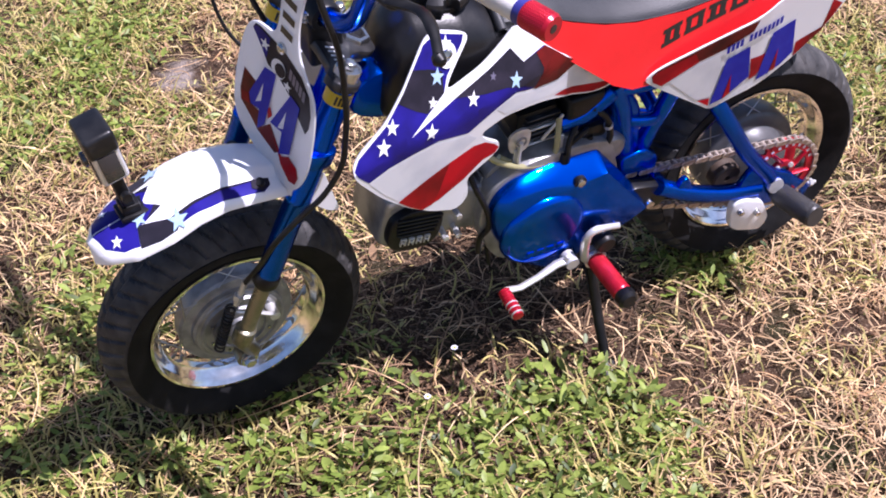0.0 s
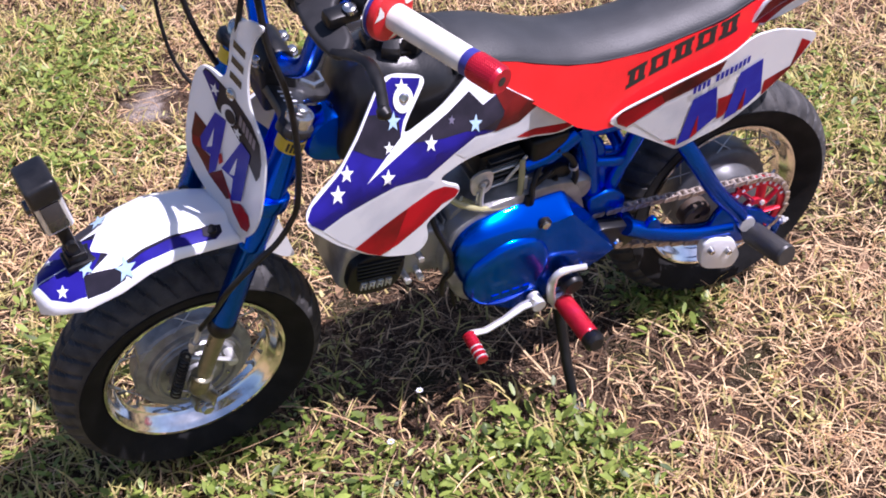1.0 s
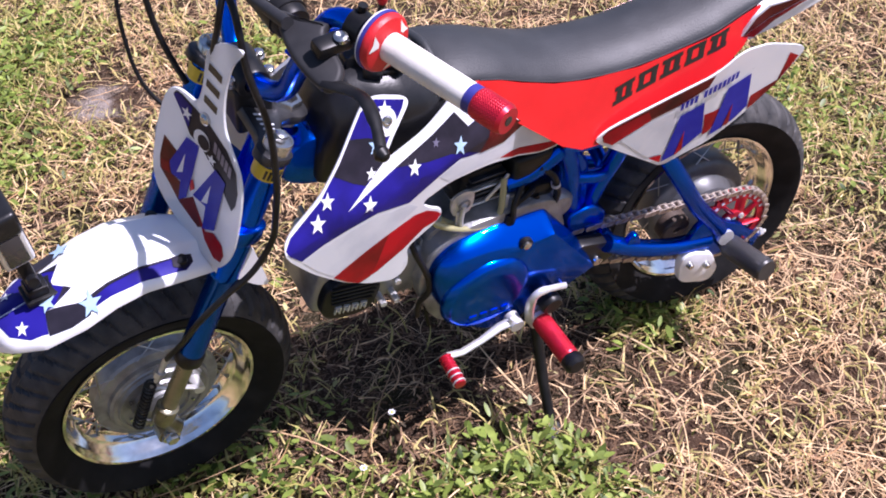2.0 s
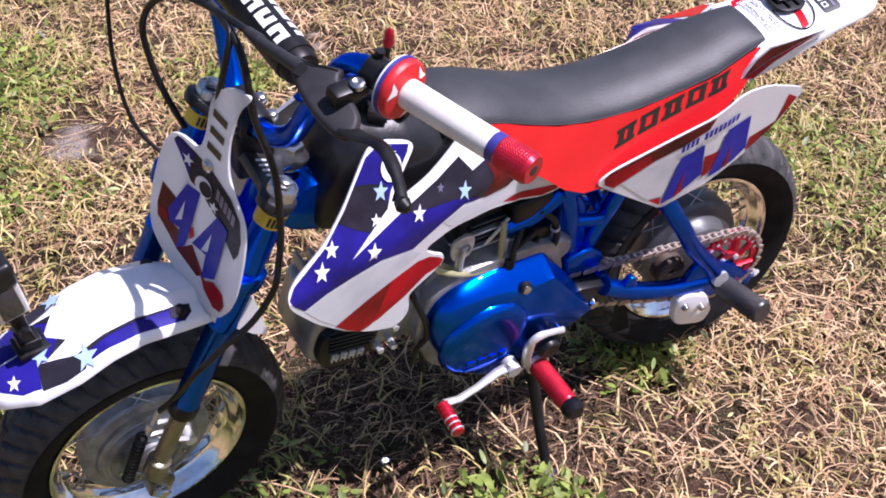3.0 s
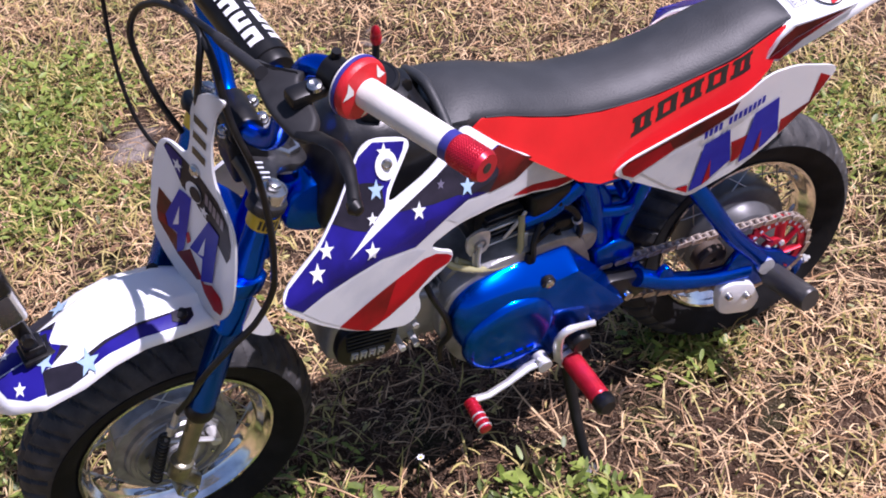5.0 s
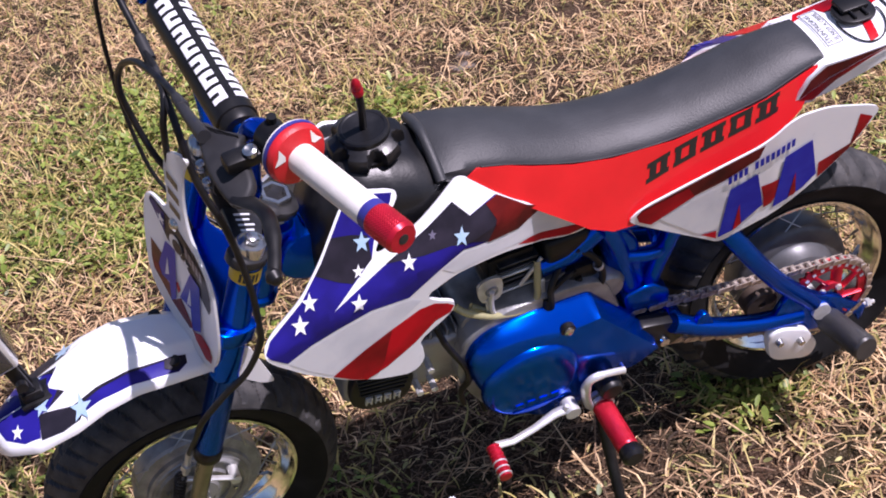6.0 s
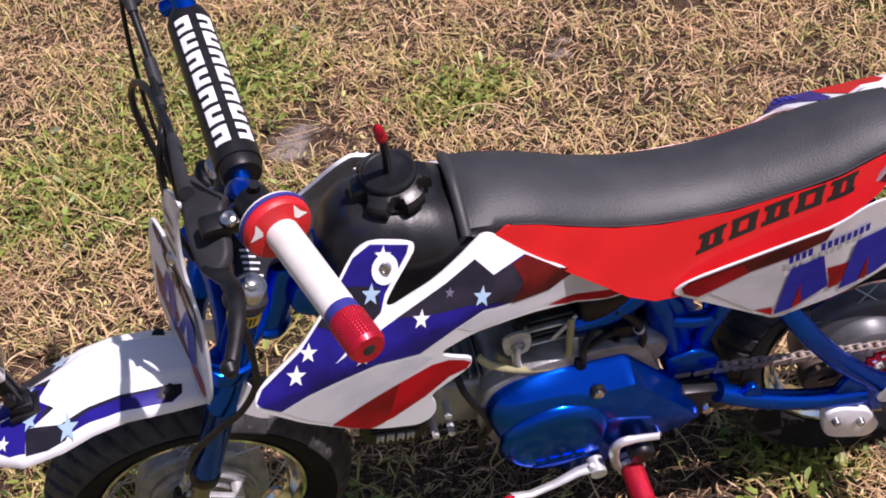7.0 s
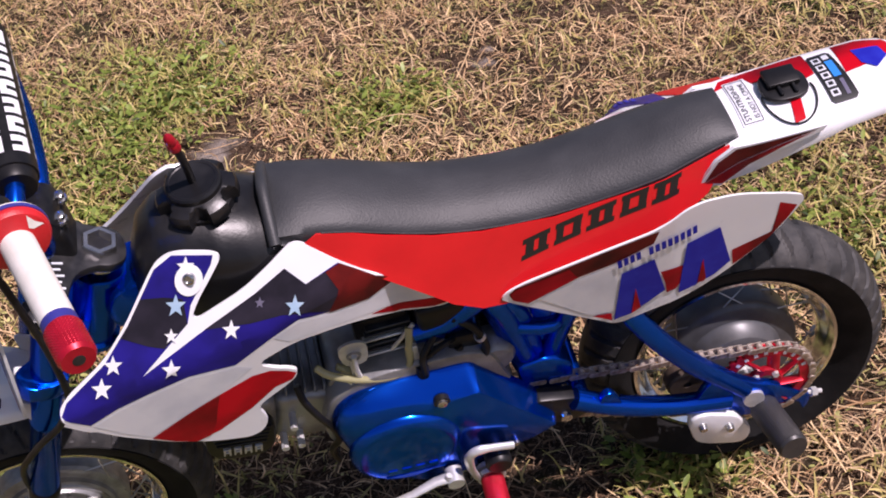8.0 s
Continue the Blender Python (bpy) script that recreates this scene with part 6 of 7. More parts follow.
    for k in range(5):
        y = -0.026 + 0.0125 * k
        lay("pale_mark", [(0.4945, y), (0.5036, y), (0.5036, y + 0.009), (0.4945, y + 0.009)], FLAG_WHITE, 3)
        lay("pale_mark_centre", [(0.4966, y + 0.0022), (0.5015, y + 0.0022), (0.5015, y + 0.0068), (0.4966, y + 0.0068)], INK, 4)
    lay("blue_mark", [(0.506, -0.002), (0.5142, -0.002), (0.5142, 0.024), (0.506, 0.024)], SKY_BLUE, 3)
    lay("pale_mark", [(0.5068, 0.027), (0.5134, 0.027), (0.5134, 0.035), (0.5068, 0.035)], FLAG_WHITE, 3)
    lay("pale_mark", [(0.5093, -0.028), (0.5134, -0.028), (0.5134, -0.006), (0.5093, -0.006)], INK_GREY, 3)
    lay("red_mark", [(0.447, -0.042), (0.459, -0.040), (0.464, -0.012), (0.453, -0.010)], FLAG_RED, 2)
    # dark flash down the side of the mudguard
    for s in (-1, 1):
        def flank(x, z, s=s):
            return Vector((x, s * (0.060 - 0.03 * max(0, x - 0.40)), z + (0.009 if s < 0 else -0.014))), Vector((0, s, 0.1)).normalized()
        f = part("tail_flank", skin([(0.338, 0.612), (0.352, 0.640), (0.372, 0.655), (0.420, 0.652), (0.475, 0.651), (0.470, 0.644), (0.430, 0.634), (0.400, 0.622), (0.380, 0.612), (0.360, 0.600)], flank, 0, 0.004), WHITE, BIKE, "white rear flank with a dark red flash")
        part("red_flash", skin([(0.342, 0.612), (0.355, 0.638), (0.374, 0.652), (0.466, 0.6495), (0.420, 0.642), (0.380, 0.632)], flank, 0.0006, 0), FLAG_BROWN, f)
        part("red_flash", skin([(0.342, 0.611), (0.380, 0.631), (0.420, 0.641), (0.462, 0.6485), (0.425, 0.637), (0.390, 0.624), (0.362, 0.604)], flank, 0.0010, 0), FLAG_DEEP_RED, f)
    return surface


def build_camera_mount(surface):
    """The round stick-on base with its clip, held by a thin tether loop."""
    p, n = surface(0.452, 0.006)
    at = Matrix.Translation(p + n * 0.001)
    base = [(0.026 * (abs(math.cos(a)) ** 0.8) * (1 if math.cos(a) > 0 else -1), 0.023 * (abs(math.sin(a)) ** 0.8) * (1 if math.sin(a) > 0 else -1)) for a in (2 * math.pi * k / 40 for k in range(40))]
    bm = slab(base, -0.006, 0.0, 0.0015)
    bm.transform(at @ Matrix.Rotation(radians(-90), 4, "X"))
    m = part("stick_on_mount", bm, BLACK, BIKE, "black plastic stick-on camera mount")
    for a, b in ((-0.010, -0.006), (0.006, 0.010)):
        part("mount_rail", block(a, b, -0.018, 0.020, 0.005, 0.010, 0.001, 1), BLACK, m, turn=at)
    part("mount_clip", block(-0.019, 0.017, -0.006, 0.020, 0.006, 0.013, 0.002, 2), BLACK, m, turn=at)
    loop = [surface(0.453 + 0.028 * math.cos(a), -0.006 + (0.038 if math.sin(a) < 0 else 0.02) * math.sin(a))[0] + Vector((0, 0, 0.002)) for a in np.linspace(math.pi * 0.9, 2.1 * math.pi, 24)]
    part("tether", sweep(bmesh.new(), loop, 0.0011, 6), BLACK, m, "thin black tether cord")


build_side_panels()
build_camera_mount(build_tail())


# ---- front end ----
def fork_point(z):
    return -0.340 - 0.3937 * (0.700 - z)


def build_fork():
    axis = Vector((0.3937, 0, 1)).normalized()
    for s in (-1, 1):
        y = 0.080 * s
        top, low = Vector((fork_point(0.712), y, 0.712)), Vector((fork_point(0.418), y, 0.418))
        end = Vector((FRONT.x + 0.006, y * 0.76, FRONT.z - 0.006))
        d = low - top
        leg = part("fork_leg", sweep(bmesh.new(), [top, top + d * 0.555, top + d * 0.56, top + d * 0.575, top + d * 0.58, low - d * 0.02, low], [0.0162, 0.0162, 0.0172, 0.0172, 0.0162, 0.0162, 0.0158], 28), CANDY, BIKE, "candy blue fork leg", STEER)
        part("wiper_seal", sweep(bmesh.new(), [low + d * 0.0, low + d * 0.012, low + d * 0.055, low + d * 0.075], [0.0158, 0.0178, 0.0175, 0.0130], 24), BLACK, leg, "black rubber wiper seal", STEER)
        slide = Vector((fork_point(0.285), y, 0.285))
        part("slider_tube", sweep(bmesh.new(), [low, slide], 0.0108, 20), TUBE_BROWN, leg, "bronze-tinted steel slider tube", STEER)
        part("axle_lug", join(sweep(bmesh.new(), [slide + Vector((0.012, 0, 0.034)), slide + Vector((0.011, 0, 0.031)), slide + Vector((0.002, 0, 0.008)), slide + Vector((0.0015, 0, 0.006)), Vector((FRONT.x + 0.010, y * 0.90, FRONT.z + 0.010))], [0.0108, 0.0148, 0.0148, 0.0118, 0.0112], 20), lathe([(-0.009, 0.006), (-0.009, 0.0165), (0.009, 0.0165), (0.009, 0.006)], (FRONT.x, y * 0.84, FRONT.z), (0, 1, 0), 24)), TUBE_BROWN, leg, "cast axle lug", STEER)
        part("axle_washer", join(lathe([(-0.003, 0.0), (-0.003, 0.0125), (0.0, 0.0130), (0.003, 0.0125)], (FRONT.x, y * 0.84 + 0.011 * s, FRONT.z), (0, -s, 0), 24), lathe([(-0.004, 0.0095), (0.006, 0.0095), (0.008, 0.008), (0.008, 0.0)], (FRONT.x, y * 0.84 + 0.013 * s, FRONT.z), (0, s, 0), 6)), BOLT_STEEL, leg, "steel axle nut and washer", STEER)
        part("fork_cap", join(lathe([(-0.006, 0.0160), (0.008, 0.0160), (0.010, 0.0150), (0.010, 0.0135), (0.008, 0.0125), (0.009, 0.0)], top + axis * 0.014, axis, 28), lathe([(0.010, 0.0), (0.010, 0.0075), (0.017, 0.0075), (0.018, 0.006), (0.018, 0.0)], top + axis * 0.014, axis, 6)), BOLT_STEEL, leg, "bright alloy fork cap with hex bolt", STEER)
        part("fork_sticker", sweep(bmesh.new(), [top - axis * 0.024, top - axis * 0.006], 0.0168, 28, False), YELLOW, leg, "yellow and black band sticker", STEER)
        for k in range(5):
            a = -2.3 + 0.28 * k
            e = Vector((math.cos(a), math.sin(a), 0))
            e = (e - axis * e.dot(axis)).normalized()
            c = top - axis * 0.015 + e * 0.0171
            t = axis.cross(e)
            bm = bmesh.new()
            bm.faces.new([bm.verts.new(c + t * u + axis * v) for u, v in ((-0.0016, -0.006), (0.0014, -0.006), (0.0018, 0.006), (-0.0012, 0.006))])
            part("sticker_bar", bm, INK, leg, turn=STEER)
    # triple clamps
    def clamp(zc, t, back, mat, name, label, wide=True):
        o = [(0.100, -0.022), (0.102, 0.0), (0.092, 0.020), (0.070, 0.022), (0.045, 0.030 + back), (0.020, 0.040 + back), (-0.020, 0.040 + back), (-0.045, 0.030 + back), (-0.070, 0.022), (-0.092, 0.020), (-0.102, 0.0), (-0.100, -0.022), (-0.078, -0.030), (-0.05, -0.010), (0.05, -0.010), (0.078, -0.030)]
        if not wide:
            o = [(0.097, -0.018), (0.099, 0.0), (0.090, 0.017), (0.066, 0.020), (0.040, 0.030), (0.028, 0.050), (0.026, 0.068), (0.014, 0.082), (-0.014, 0.082), (-0.026, 0.068), (-0.028, 0.050), (-0.040, 0.030), (-0.066, 0.020), (-0.090, 0.017), (-0.099, 0.0), (-0.097, -0.018), (-0.078, -0.025), (-0.05, -0.010), (0.05, -0.010), (0.078, -0.025)]
        bm = slab(curve2(o, 4), -t / 2, t / 2, 0.002)
        m = Matrix.Translation((fork_point(zc), 0, zc)) @ Matrix.Rotation(math.atan(0.3937 if wide else 0.54), 4, "Y") @ Matrix(((0, 0, 1, 0), (1, 0, 0, 0), (0, 1, 0, 0), (0, 0, 0, 1)))
        return part(name, bm, mat, BIKE, label, STEER @ m)
    tc = clamp(0.716, 0.012, 0.016, CLAMP_GREY, "top_clamp", "dark grey alloy top fork clamp", False)
    clamp(0.615, 0.022, 0.010, CANDY, "lower_clamp", "candy blue lower fork clamp")
    part("stem_nut", join(lathe([(-0.012, 0.012), (-0.012, 0.0195), (0.008, 0.0195), (0.010, 0.018), (0.010, 0.0135), (-0.001, 0.012)], HEAD + RAKE * 0.001, RAKE, 6, True), lathe([(-0.016, 0.013), (-0.016, 0.0245), (-0.012, 0.0245), (-0.012, 0.013)], HEAD + RAKE * 0.001, RAKE, 32, True)), BOLT_STEEL, tc, "bright hexagonal stem nut", STEER)
    part("stem_bolt", lathe([(-0.08, 0.011), (-0.01, 0.011), (-0.01, 0.0)], HEAD + RAKE * 0.001, RAKE, 24), BLACK, tc, turn=STEER)
    for k in range(5):
        a = Vector((fork_point(0.716) + 0.010, -0.058 + 0.008 * k, 0.7172))
        part("scale_mark", block(a.x - 0.008, a.x + 0.010 - 0.003 * (k % 2), a.y - 0.0012, a.y + 0.0012, a.z - 0.0006, a.z + 0.0012, 0, 1), FLAG_WHITE, tc, turn=STEER @ Matrix.Translation(a) @ Matrix.Rotation(math.atan(0.54), 4, "Y") @ Matrix.Translation(-a))
    # a tank bolt just behind the clamp
    part("tank_bolt", join(lathe([(0.0, 0.011), (0.003, 0.011), (0.003, 0.0)], (-0.250, -0.012, 0.655), RAKE, 20), lathe([(0.003, 0.007), (0.010, 0.0065), (0.010, 0.0)], (-0.250, -0.012, 0.655), RAKE, 6)), BOLT_STEEL, BIKE, "steel bolt and washer at the tank's nose")
    part("head_block", block(-0.262, -0.238, -0.030, 0.030, 0.580, 0.648, 0.006), BLACK, BIKE)


def build_bars():
    pts = [(-0.345, 0.0, 0.790), (-0.345, 0.050, 0.791), (-0.340, 0.084, 0.810), (-0.322, 0.125, 0.876), (-0.314, 0.158, 0.943), (-0.310, 0.181, 0.973), (-0.304, 0.205, 0.984), (-0.2935, 0.2325, 0.983), (-0.268, 0.352, 1.0005)]
    full = [BAR_SET @ Vector((x, -y, z)) for x, y, z in pts[:4:-1]]
    full += [Vector(q) for q in ((-0.296, -0.140, 0.920), (-0.301, -0.118, 0.878), (-0.304, -0.096, 0.835), (-0.306, -0.072, 0.789), (-0.312, -0.050, 0.766), (-0.319, -0.022, 0.754), (-0.321, 0.008, 0.750), (-0.320, 0.038, 0.754), (-0.316, 0.062, 0.774), (-0.313, 0.086, 0.815), (-0.315, 0.110, 0.862), (-0.322, 0.140, 0.905))]
    full += [BAR_SET @ Vector(q) for q in pts[5:]]
    bars = part("handlebar", rod(full, 0.0112, 20, 6), CANDY, BIKE, "candy blue tubular handlebar with crossbar")
    part("crossbar", rod([(-0.320, -0.130, 0.885), (-0.303, -0.10, 0.895), (-0.303, 0.10, 0.895), (-0.320, 0.130, 0.885)], 0.0085, 14, 4), CANDY, bars, turn=BAR_SET)
    axis_c = Vector((-0.302, 0, 0.894))
    pad = part("bar_pad", lathe([(-0.103, 0.009), (-0.103, 0.0175), (-0.100, 0.0190), (-0.092, 0.0193), (-0.0915, 0.0212), (0.0915, 0.0212), (0.092, 0.0193), (0.100, 0.0190), (0.103, 0.0175), (0.103, 0.009)], axis_c, (0, 1, 0), 40), BLACK, bars, "black foam bar pad with white block marks", BAR_SET)
    # four rows of white block marks along the pad, no letters
    for row in range(4):
        a0 = radians(-20 + 62 * row)
        for k in range(7):
            y = -0.078 + 0.0235 * k
            bm = bmesh.new()
            def at(u, v):
                return axis_c + Vector((0.0216 * math.sin(a0 + v), u, 0.0216 * math.cos(a0 + v)))
            for c0, c1, v0, v1 in ((0.0, 0.0068, -0.36, 0.36), (0.0118, 0.0190, -0.36, 0.36), (0.006, 0.0125, -0.36 if k % 2 else 0.08, -0.08 if k % 2 else 0.36)):
                quad = []
                for i in range(5):
                    quad.append((v0 + (v1 - v0) * i / 4))
                lo = [bm.verts.new(at(y + c0, v)) for v in quad]
                hi = [bm.verts.new(at(y + c1, v)) for v in quad]
                for i in range(4):
                    bm.faces.new((lo[i], hi[i], hi[i + 1], lo[i + 1]))
            bmesh.ops.recalc_face_normals(bm, faces=bm.faces)
            part("pad_mark", bm, WHITE, pad, turn=BAR_SET)
    part("bar_riser", block(-0.343, -0.300, -0.018, 0.034, 0.680, 0.744, 0.006, 3), BLACK, BIKE, "black alloy handlebar riser")
    part("riser_cap", lathe([(-0.026, 0.0112), (-0.026, 0.0180), (-0.023, 0.0195), (0.023, 0.0195), (0.026, 0.0180), (0.026, 0.0112)], (-0.321, 0.008, 0.750), (0, 1, 0), 28, True), BLACK, BIKE, "black alloy bar clamp cap")
    for x in (-0.342, -0.300):
        for y in (-0.006, 0.022):
            part("riser_bolt", join(lathe([(0.0, 0.0), (0.0, 0.0072), (0.003, 0.0072), (0.003, 0.0)], (x, y, 0.748), (0, 0, 1), 20), lathe([(0.003, 0.0058), (0.009, 0.0056), (0.010, 0.004), (0.010, 0.0)], (x, y, 0.748), (0, 0, 1), 12)), BOLT_STEEL, BIKE, "bright steel clamp bolt")
    for s in (-1, 1):
        g0, g1 = Vector((-0.2935, 0.2325 * s, 0.982)), Vector((-0.265, 0.366 * s, 1.003))
        ax = (g1 - g0).normalized()
        grip = part("grip", lathe([(0.0, 0.0115), (0.0, 0.0128), (0.006, 0.0134), (0.097, 0.0129), (0.098, 0.0115)], g0, ax, 32), GRIP_WHITE, bars, "soiled white rubber grip", BAR_SET)
        part("flange", lathe([(-0.008, 0.012), (-0.008, 0.0265), (-0.005, 0.0278), (-0.002, 0.0275), (0.001, 0.0255), (0.004, 0.0145)], g0, ax, 40), GRIP_RED, grip, "red rubber grip flange", BAR_SET)
        part("flange_ring", lathe([(-0.012, 0.012), (-0.012, 0.0276), (-0.0102, 0.0282), (-0.0082, 0.0276), (-0.008, 0.012)], g0, ax, 40), GRIP_WHITE, grip, "white outer ring", BAR_SET)
        part("flange_band", lathe([(-0.0098, 0.0284), (-0.0085, 0.0283), (-0.0065, 0.0280)], g0, ax, 40), GRIP_BLUE, grip, "dark blue band", BAR_SET)
        part("grip_band", lathe([(0.096, 0.0115), (0.096, 0.0132), (0.105, 0.0132), (0.105, 0.0115)], g0, ax, 32), GRIP_BLUE, grip, "dark blue band", BAR_SET)
        part("grip_end", knurled(g0 + ax * 0.102, g0 + ax * 0.137, 0.0140, 32, 0.0003), RED_ALLOY, grip, "crimson knurled grip end", BAR_SET)
        part("end_plug", lathe([(0.1366, 0.0046), (0.1374, 0.0046), (0.1376, 0.0030), (0.1372, 0.0)], g0, ax, 20), DARK_ALLOY, grip, "dark screw in the grip end", BAR_SET)
        # white wing flashes on the flange face
        u = ax.cross(Vector((0, 0, 1))).normalized()
        v = u.cross(ax)
        for k in range(3):
            a = 2 * math.pi * k / 3 + 0.5
            bm = bmesh.new()
            bm.faces.new([bm.verts.new(g0 + ax * (0.0046 - (r - 0.0145) * 0.28) + r * (math.cos(a + d) * u + math.sin(a + d) * v)) for r, d in ((0.0158, -0.10), (0.0245, -0.36), (0.0222, 0.0), (0.0245, 0.32), (0.0170, 0.14))])
            part("flange_mark", bm, GRIP_WHITE, grip, turn=BAR_SET)
        # clamp, cover and lever
        c = Vector((-0.304, 0.206 * s, 0.984))
        perch = part("lever_perch", join(lathe([(-0.008, 0.0112), (-0.008, 0.0148), (0.008, 0.0148), (0.008, 0.0112)], c, (0.22, s, 0.06), 24, True), block(c.x - 0.046, c.x - 0.010, c.y - 0.009, c.y + 0.009, c.z - 0.016, c.z - 0.002, 0.004)), BLACK, bars, "black lever perch and clamp", BAR_SET)
        part("perch_bolt", lathe([(0.0, 0.0), (0.0, 0.0060), (0.005, 0.0064), (0.0065, 0.004), (0.005, 0.0)], c + Vector((-0.022, 0.004 * s, -0.003)), (-0.2, 0, 1), 12), BOLT_STEEL, perch, turn=BAR_SET)
        part("perch_bolt", lathe([(0.0, 0.0), (0.0, 0.0045), (0.006, 0.0045), (0.006, 0.0)], c + Vector((0.002, -0.004 * s, 0.015)), (0.1, 0, 1), 8), BLACK, perch, turn=BAR_SET)
        flap = slab(curve2([(-0.008, 0.003), (0.010, 0.014), (0.030, 0.031), (0.037, 0.024), (0.056, 0.023), (0.078, 0.020), (0.089, 0.006), (0.080, -0.006), (0.040, -0.012), (0.004, -0.007)], 4), -0.006, 0.006, 0.005, 3)
        o, e1, e2 = Vector((-0.3305, -0.129, 0.931)), Vector((0.055, -0.98, -0.146)).normalized(), Vector((0.93, 0.03, 0.36)).normalized()
        e3 = e1.cross(e2).normalized()
        back = BAR_SET.inverted()
        for v in flap.verts:
            q = back @ (o + e1 * v.co.x + e2 * v.co.z + e3 * v.co.y)
            v.co = Vector((q.x, -s * q.y, q.z))
        bmesh.ops.recalc_face_normals(flap, faces=flap.faces)
        part("dust_cover", flap, COVER_RUBBER, perch, "dark grey rubber lever dust cover", BAR_SET)
        lev = [back @ Vector(q) for q in ((-0.326, -0.205, 0.920), (-0.313, -0.226, 0.925), (-0.308, -0.248, 0.930), (-0.312, -0.277, 0.929), (-0.3205, -0.304, 0.926))]
        lev = [Vector((q.x, -s * q.y, q.z)) for q in lev]
        part("lever", join(rod(lev, [0.0080] * 4 + [0.0068] * 8 + [0.0055] * 4 + [0.0048], 12, 4, 0.6), lathe([(-0.0078, 0.0), (-0.006, 0.0045), (0.0, 0.0074), (0.006, 0.0045), (0.0078, 0.0)], lev[-1], (0.1, s, 0.1), 20)), BLACK, perch, "black ball-ended lever", BAR_SET)
        part("cable_adjuster", rod([(-0.351, 0.164 * s, 0.970), (-0.351, 0.130 * s, 0.958), (-0.350, 0.100 * s, 0.946), (-0.349, 0.099 * s, 0.9455), (-0.349, 0.078 * s, 0.939)], [0.0064, 0.0058, 0.0048, 0.0062, 0.0050], 12), COVER_RUBBER, perch, "black cable adjuster boot", BAR_SET)


def build_cables():
    runs = [
        ("clutch_cable", 0.0037, [(-0.349, -0.080, 0.940), (-0.350, -0.045, 0.928), (-0.355, -0.005, 0.916), (-0.361, 0.028, 0.900), (-0.370, 0.058, 0.870), (-0.376, 0.068, 0.832), (-0.372, 0.056, 0.790), (-0.365, 0.036, 0.756), (-0.352, 0.020, 0.72)]),
        ("brake_cable", 0.0034, [(-0.349, 0.030, 0.922), (-0.350, -0.020, 0.920), (-0.356, -0.058, 0.926), (-0.366, -0.072, 0.905), (-0.370, -0.070, 0.860), (-0.372, -0.064, 0.800), (-0.366, -0.058, 0.735)]),
        ("throttle_cable", 0.0026, [(-0.335, 0.195, 0.965), (-0.352, 0.180, 0.90), (-0.364, 0.170, 0.80), (-0.366, 0.150, 0.69), (-0.355, 0.110, 0.62), (-0.31, 0.05, 0.58)]),
    ]
    part("cable_bell", lathe([(-0.024, 0.005), (-0.022, 0.0085), (-0.010, 0.0105), (0.010, 0.0108), (0.016, 0.0095), (0.020, 0.006), (0.022, 0.0036)], (-0.346, 0.108, 0.945), (0.05, -1, -0.33), 24), COVER_RUBBER, BIKE, "fat black rubber cable boot", BAR_SET)
    part("cable_joint", rod([(-0.348, 0.030, 0.924), (-0.348, 0.004, 0.916), (-0.349, 0.003, 0.9158), (-0.350, -0.026, 0.920)], [0.0062, 0.0062, 0.0050, 0.0048], 12), COVER_RUBBER, BIKE, "black cable adjuster sleeve", BAR_SET)
    front = [BAR_SET @ Vector(q) for q in ((-0.349, 0.080, 0.939), (-0.348, 0.010, 0.918))]
    front += [Vector(q) for q in ((-0.352, -0.052, 0.900), (-0.352, -0.085, 0.840), (-0.341, -0.105, 0.778), (-0.338, -0.112, 0.701), (-0.342, -0.114, 0.645), (-0.348, -0.114, 0.608), (-0.372, -0.113, 0.566), (-0.405, -0.110, 0.535), (-0.439, -0.104, 0.494), (-0.457, -0.088, 0.442), (-0.474, -0.063, 0.384))]
    part("front_brake_cable", rod(front, 0.0038, 10, 8), BLACK, BIKE, "black rubber-sheathed front brake cable")
    part("lower_adjuster", join(rod([(-0.473, -0.0630, 0.388), (-0.490, -0.058, 0.338)], 0.0042, 10), lathe([(-0.005, 0.0), (-0.005, 0.0072), (0.005, 0.0072), (0.005, 0.0)], (-0.485, -0.0595, 0.354), (-0.32, 0.10, -0.94), 6)), ALLOY_BRIGHT, BIKE, "bright steel brake cable adjuster")
    for name, r, pts in runs:
        part(name, rod(pts, r, 10, 8), BLACK, BIKE, "black rubber-sheathed control cable", BAR_SET)


def plate_surface(y, z):
    return Vector((-0.432 - 0.249 * y + 0.20 * (z - 0.6), y, z)), Vector((-0.95, -0.237, 0.19)).normalized()


PLATE = [(0.018, 0.755), (0.006, 0.766), (-0.012, 0.768), (-0.026, 0.767), (-0.031, 0.787), (-0.030, 0.807), (-0.029, 0.836), (-0.043, 0.857), (-0.072, 0.868), (-0.077, 0.862), (-0.064, 0.843), (-0.061, 0.801), (-0.066, 0.770), (-0.076, 0.752),
         (-0.098, 0.728), (-0.106, 0.710), (-0.110, 0.683), (-0.112, 0.640), (-0.110, 0.612), (-0.101, 0.586), (-0.090, 0.575), (-0.078, 0.574), (-0.052, 0.583), (-0.022, 0.593), (0.010, 0.610), (0.023, 0.626), (0.028, 0.650), (0.028, 0.688), (0.025, 0.725)]


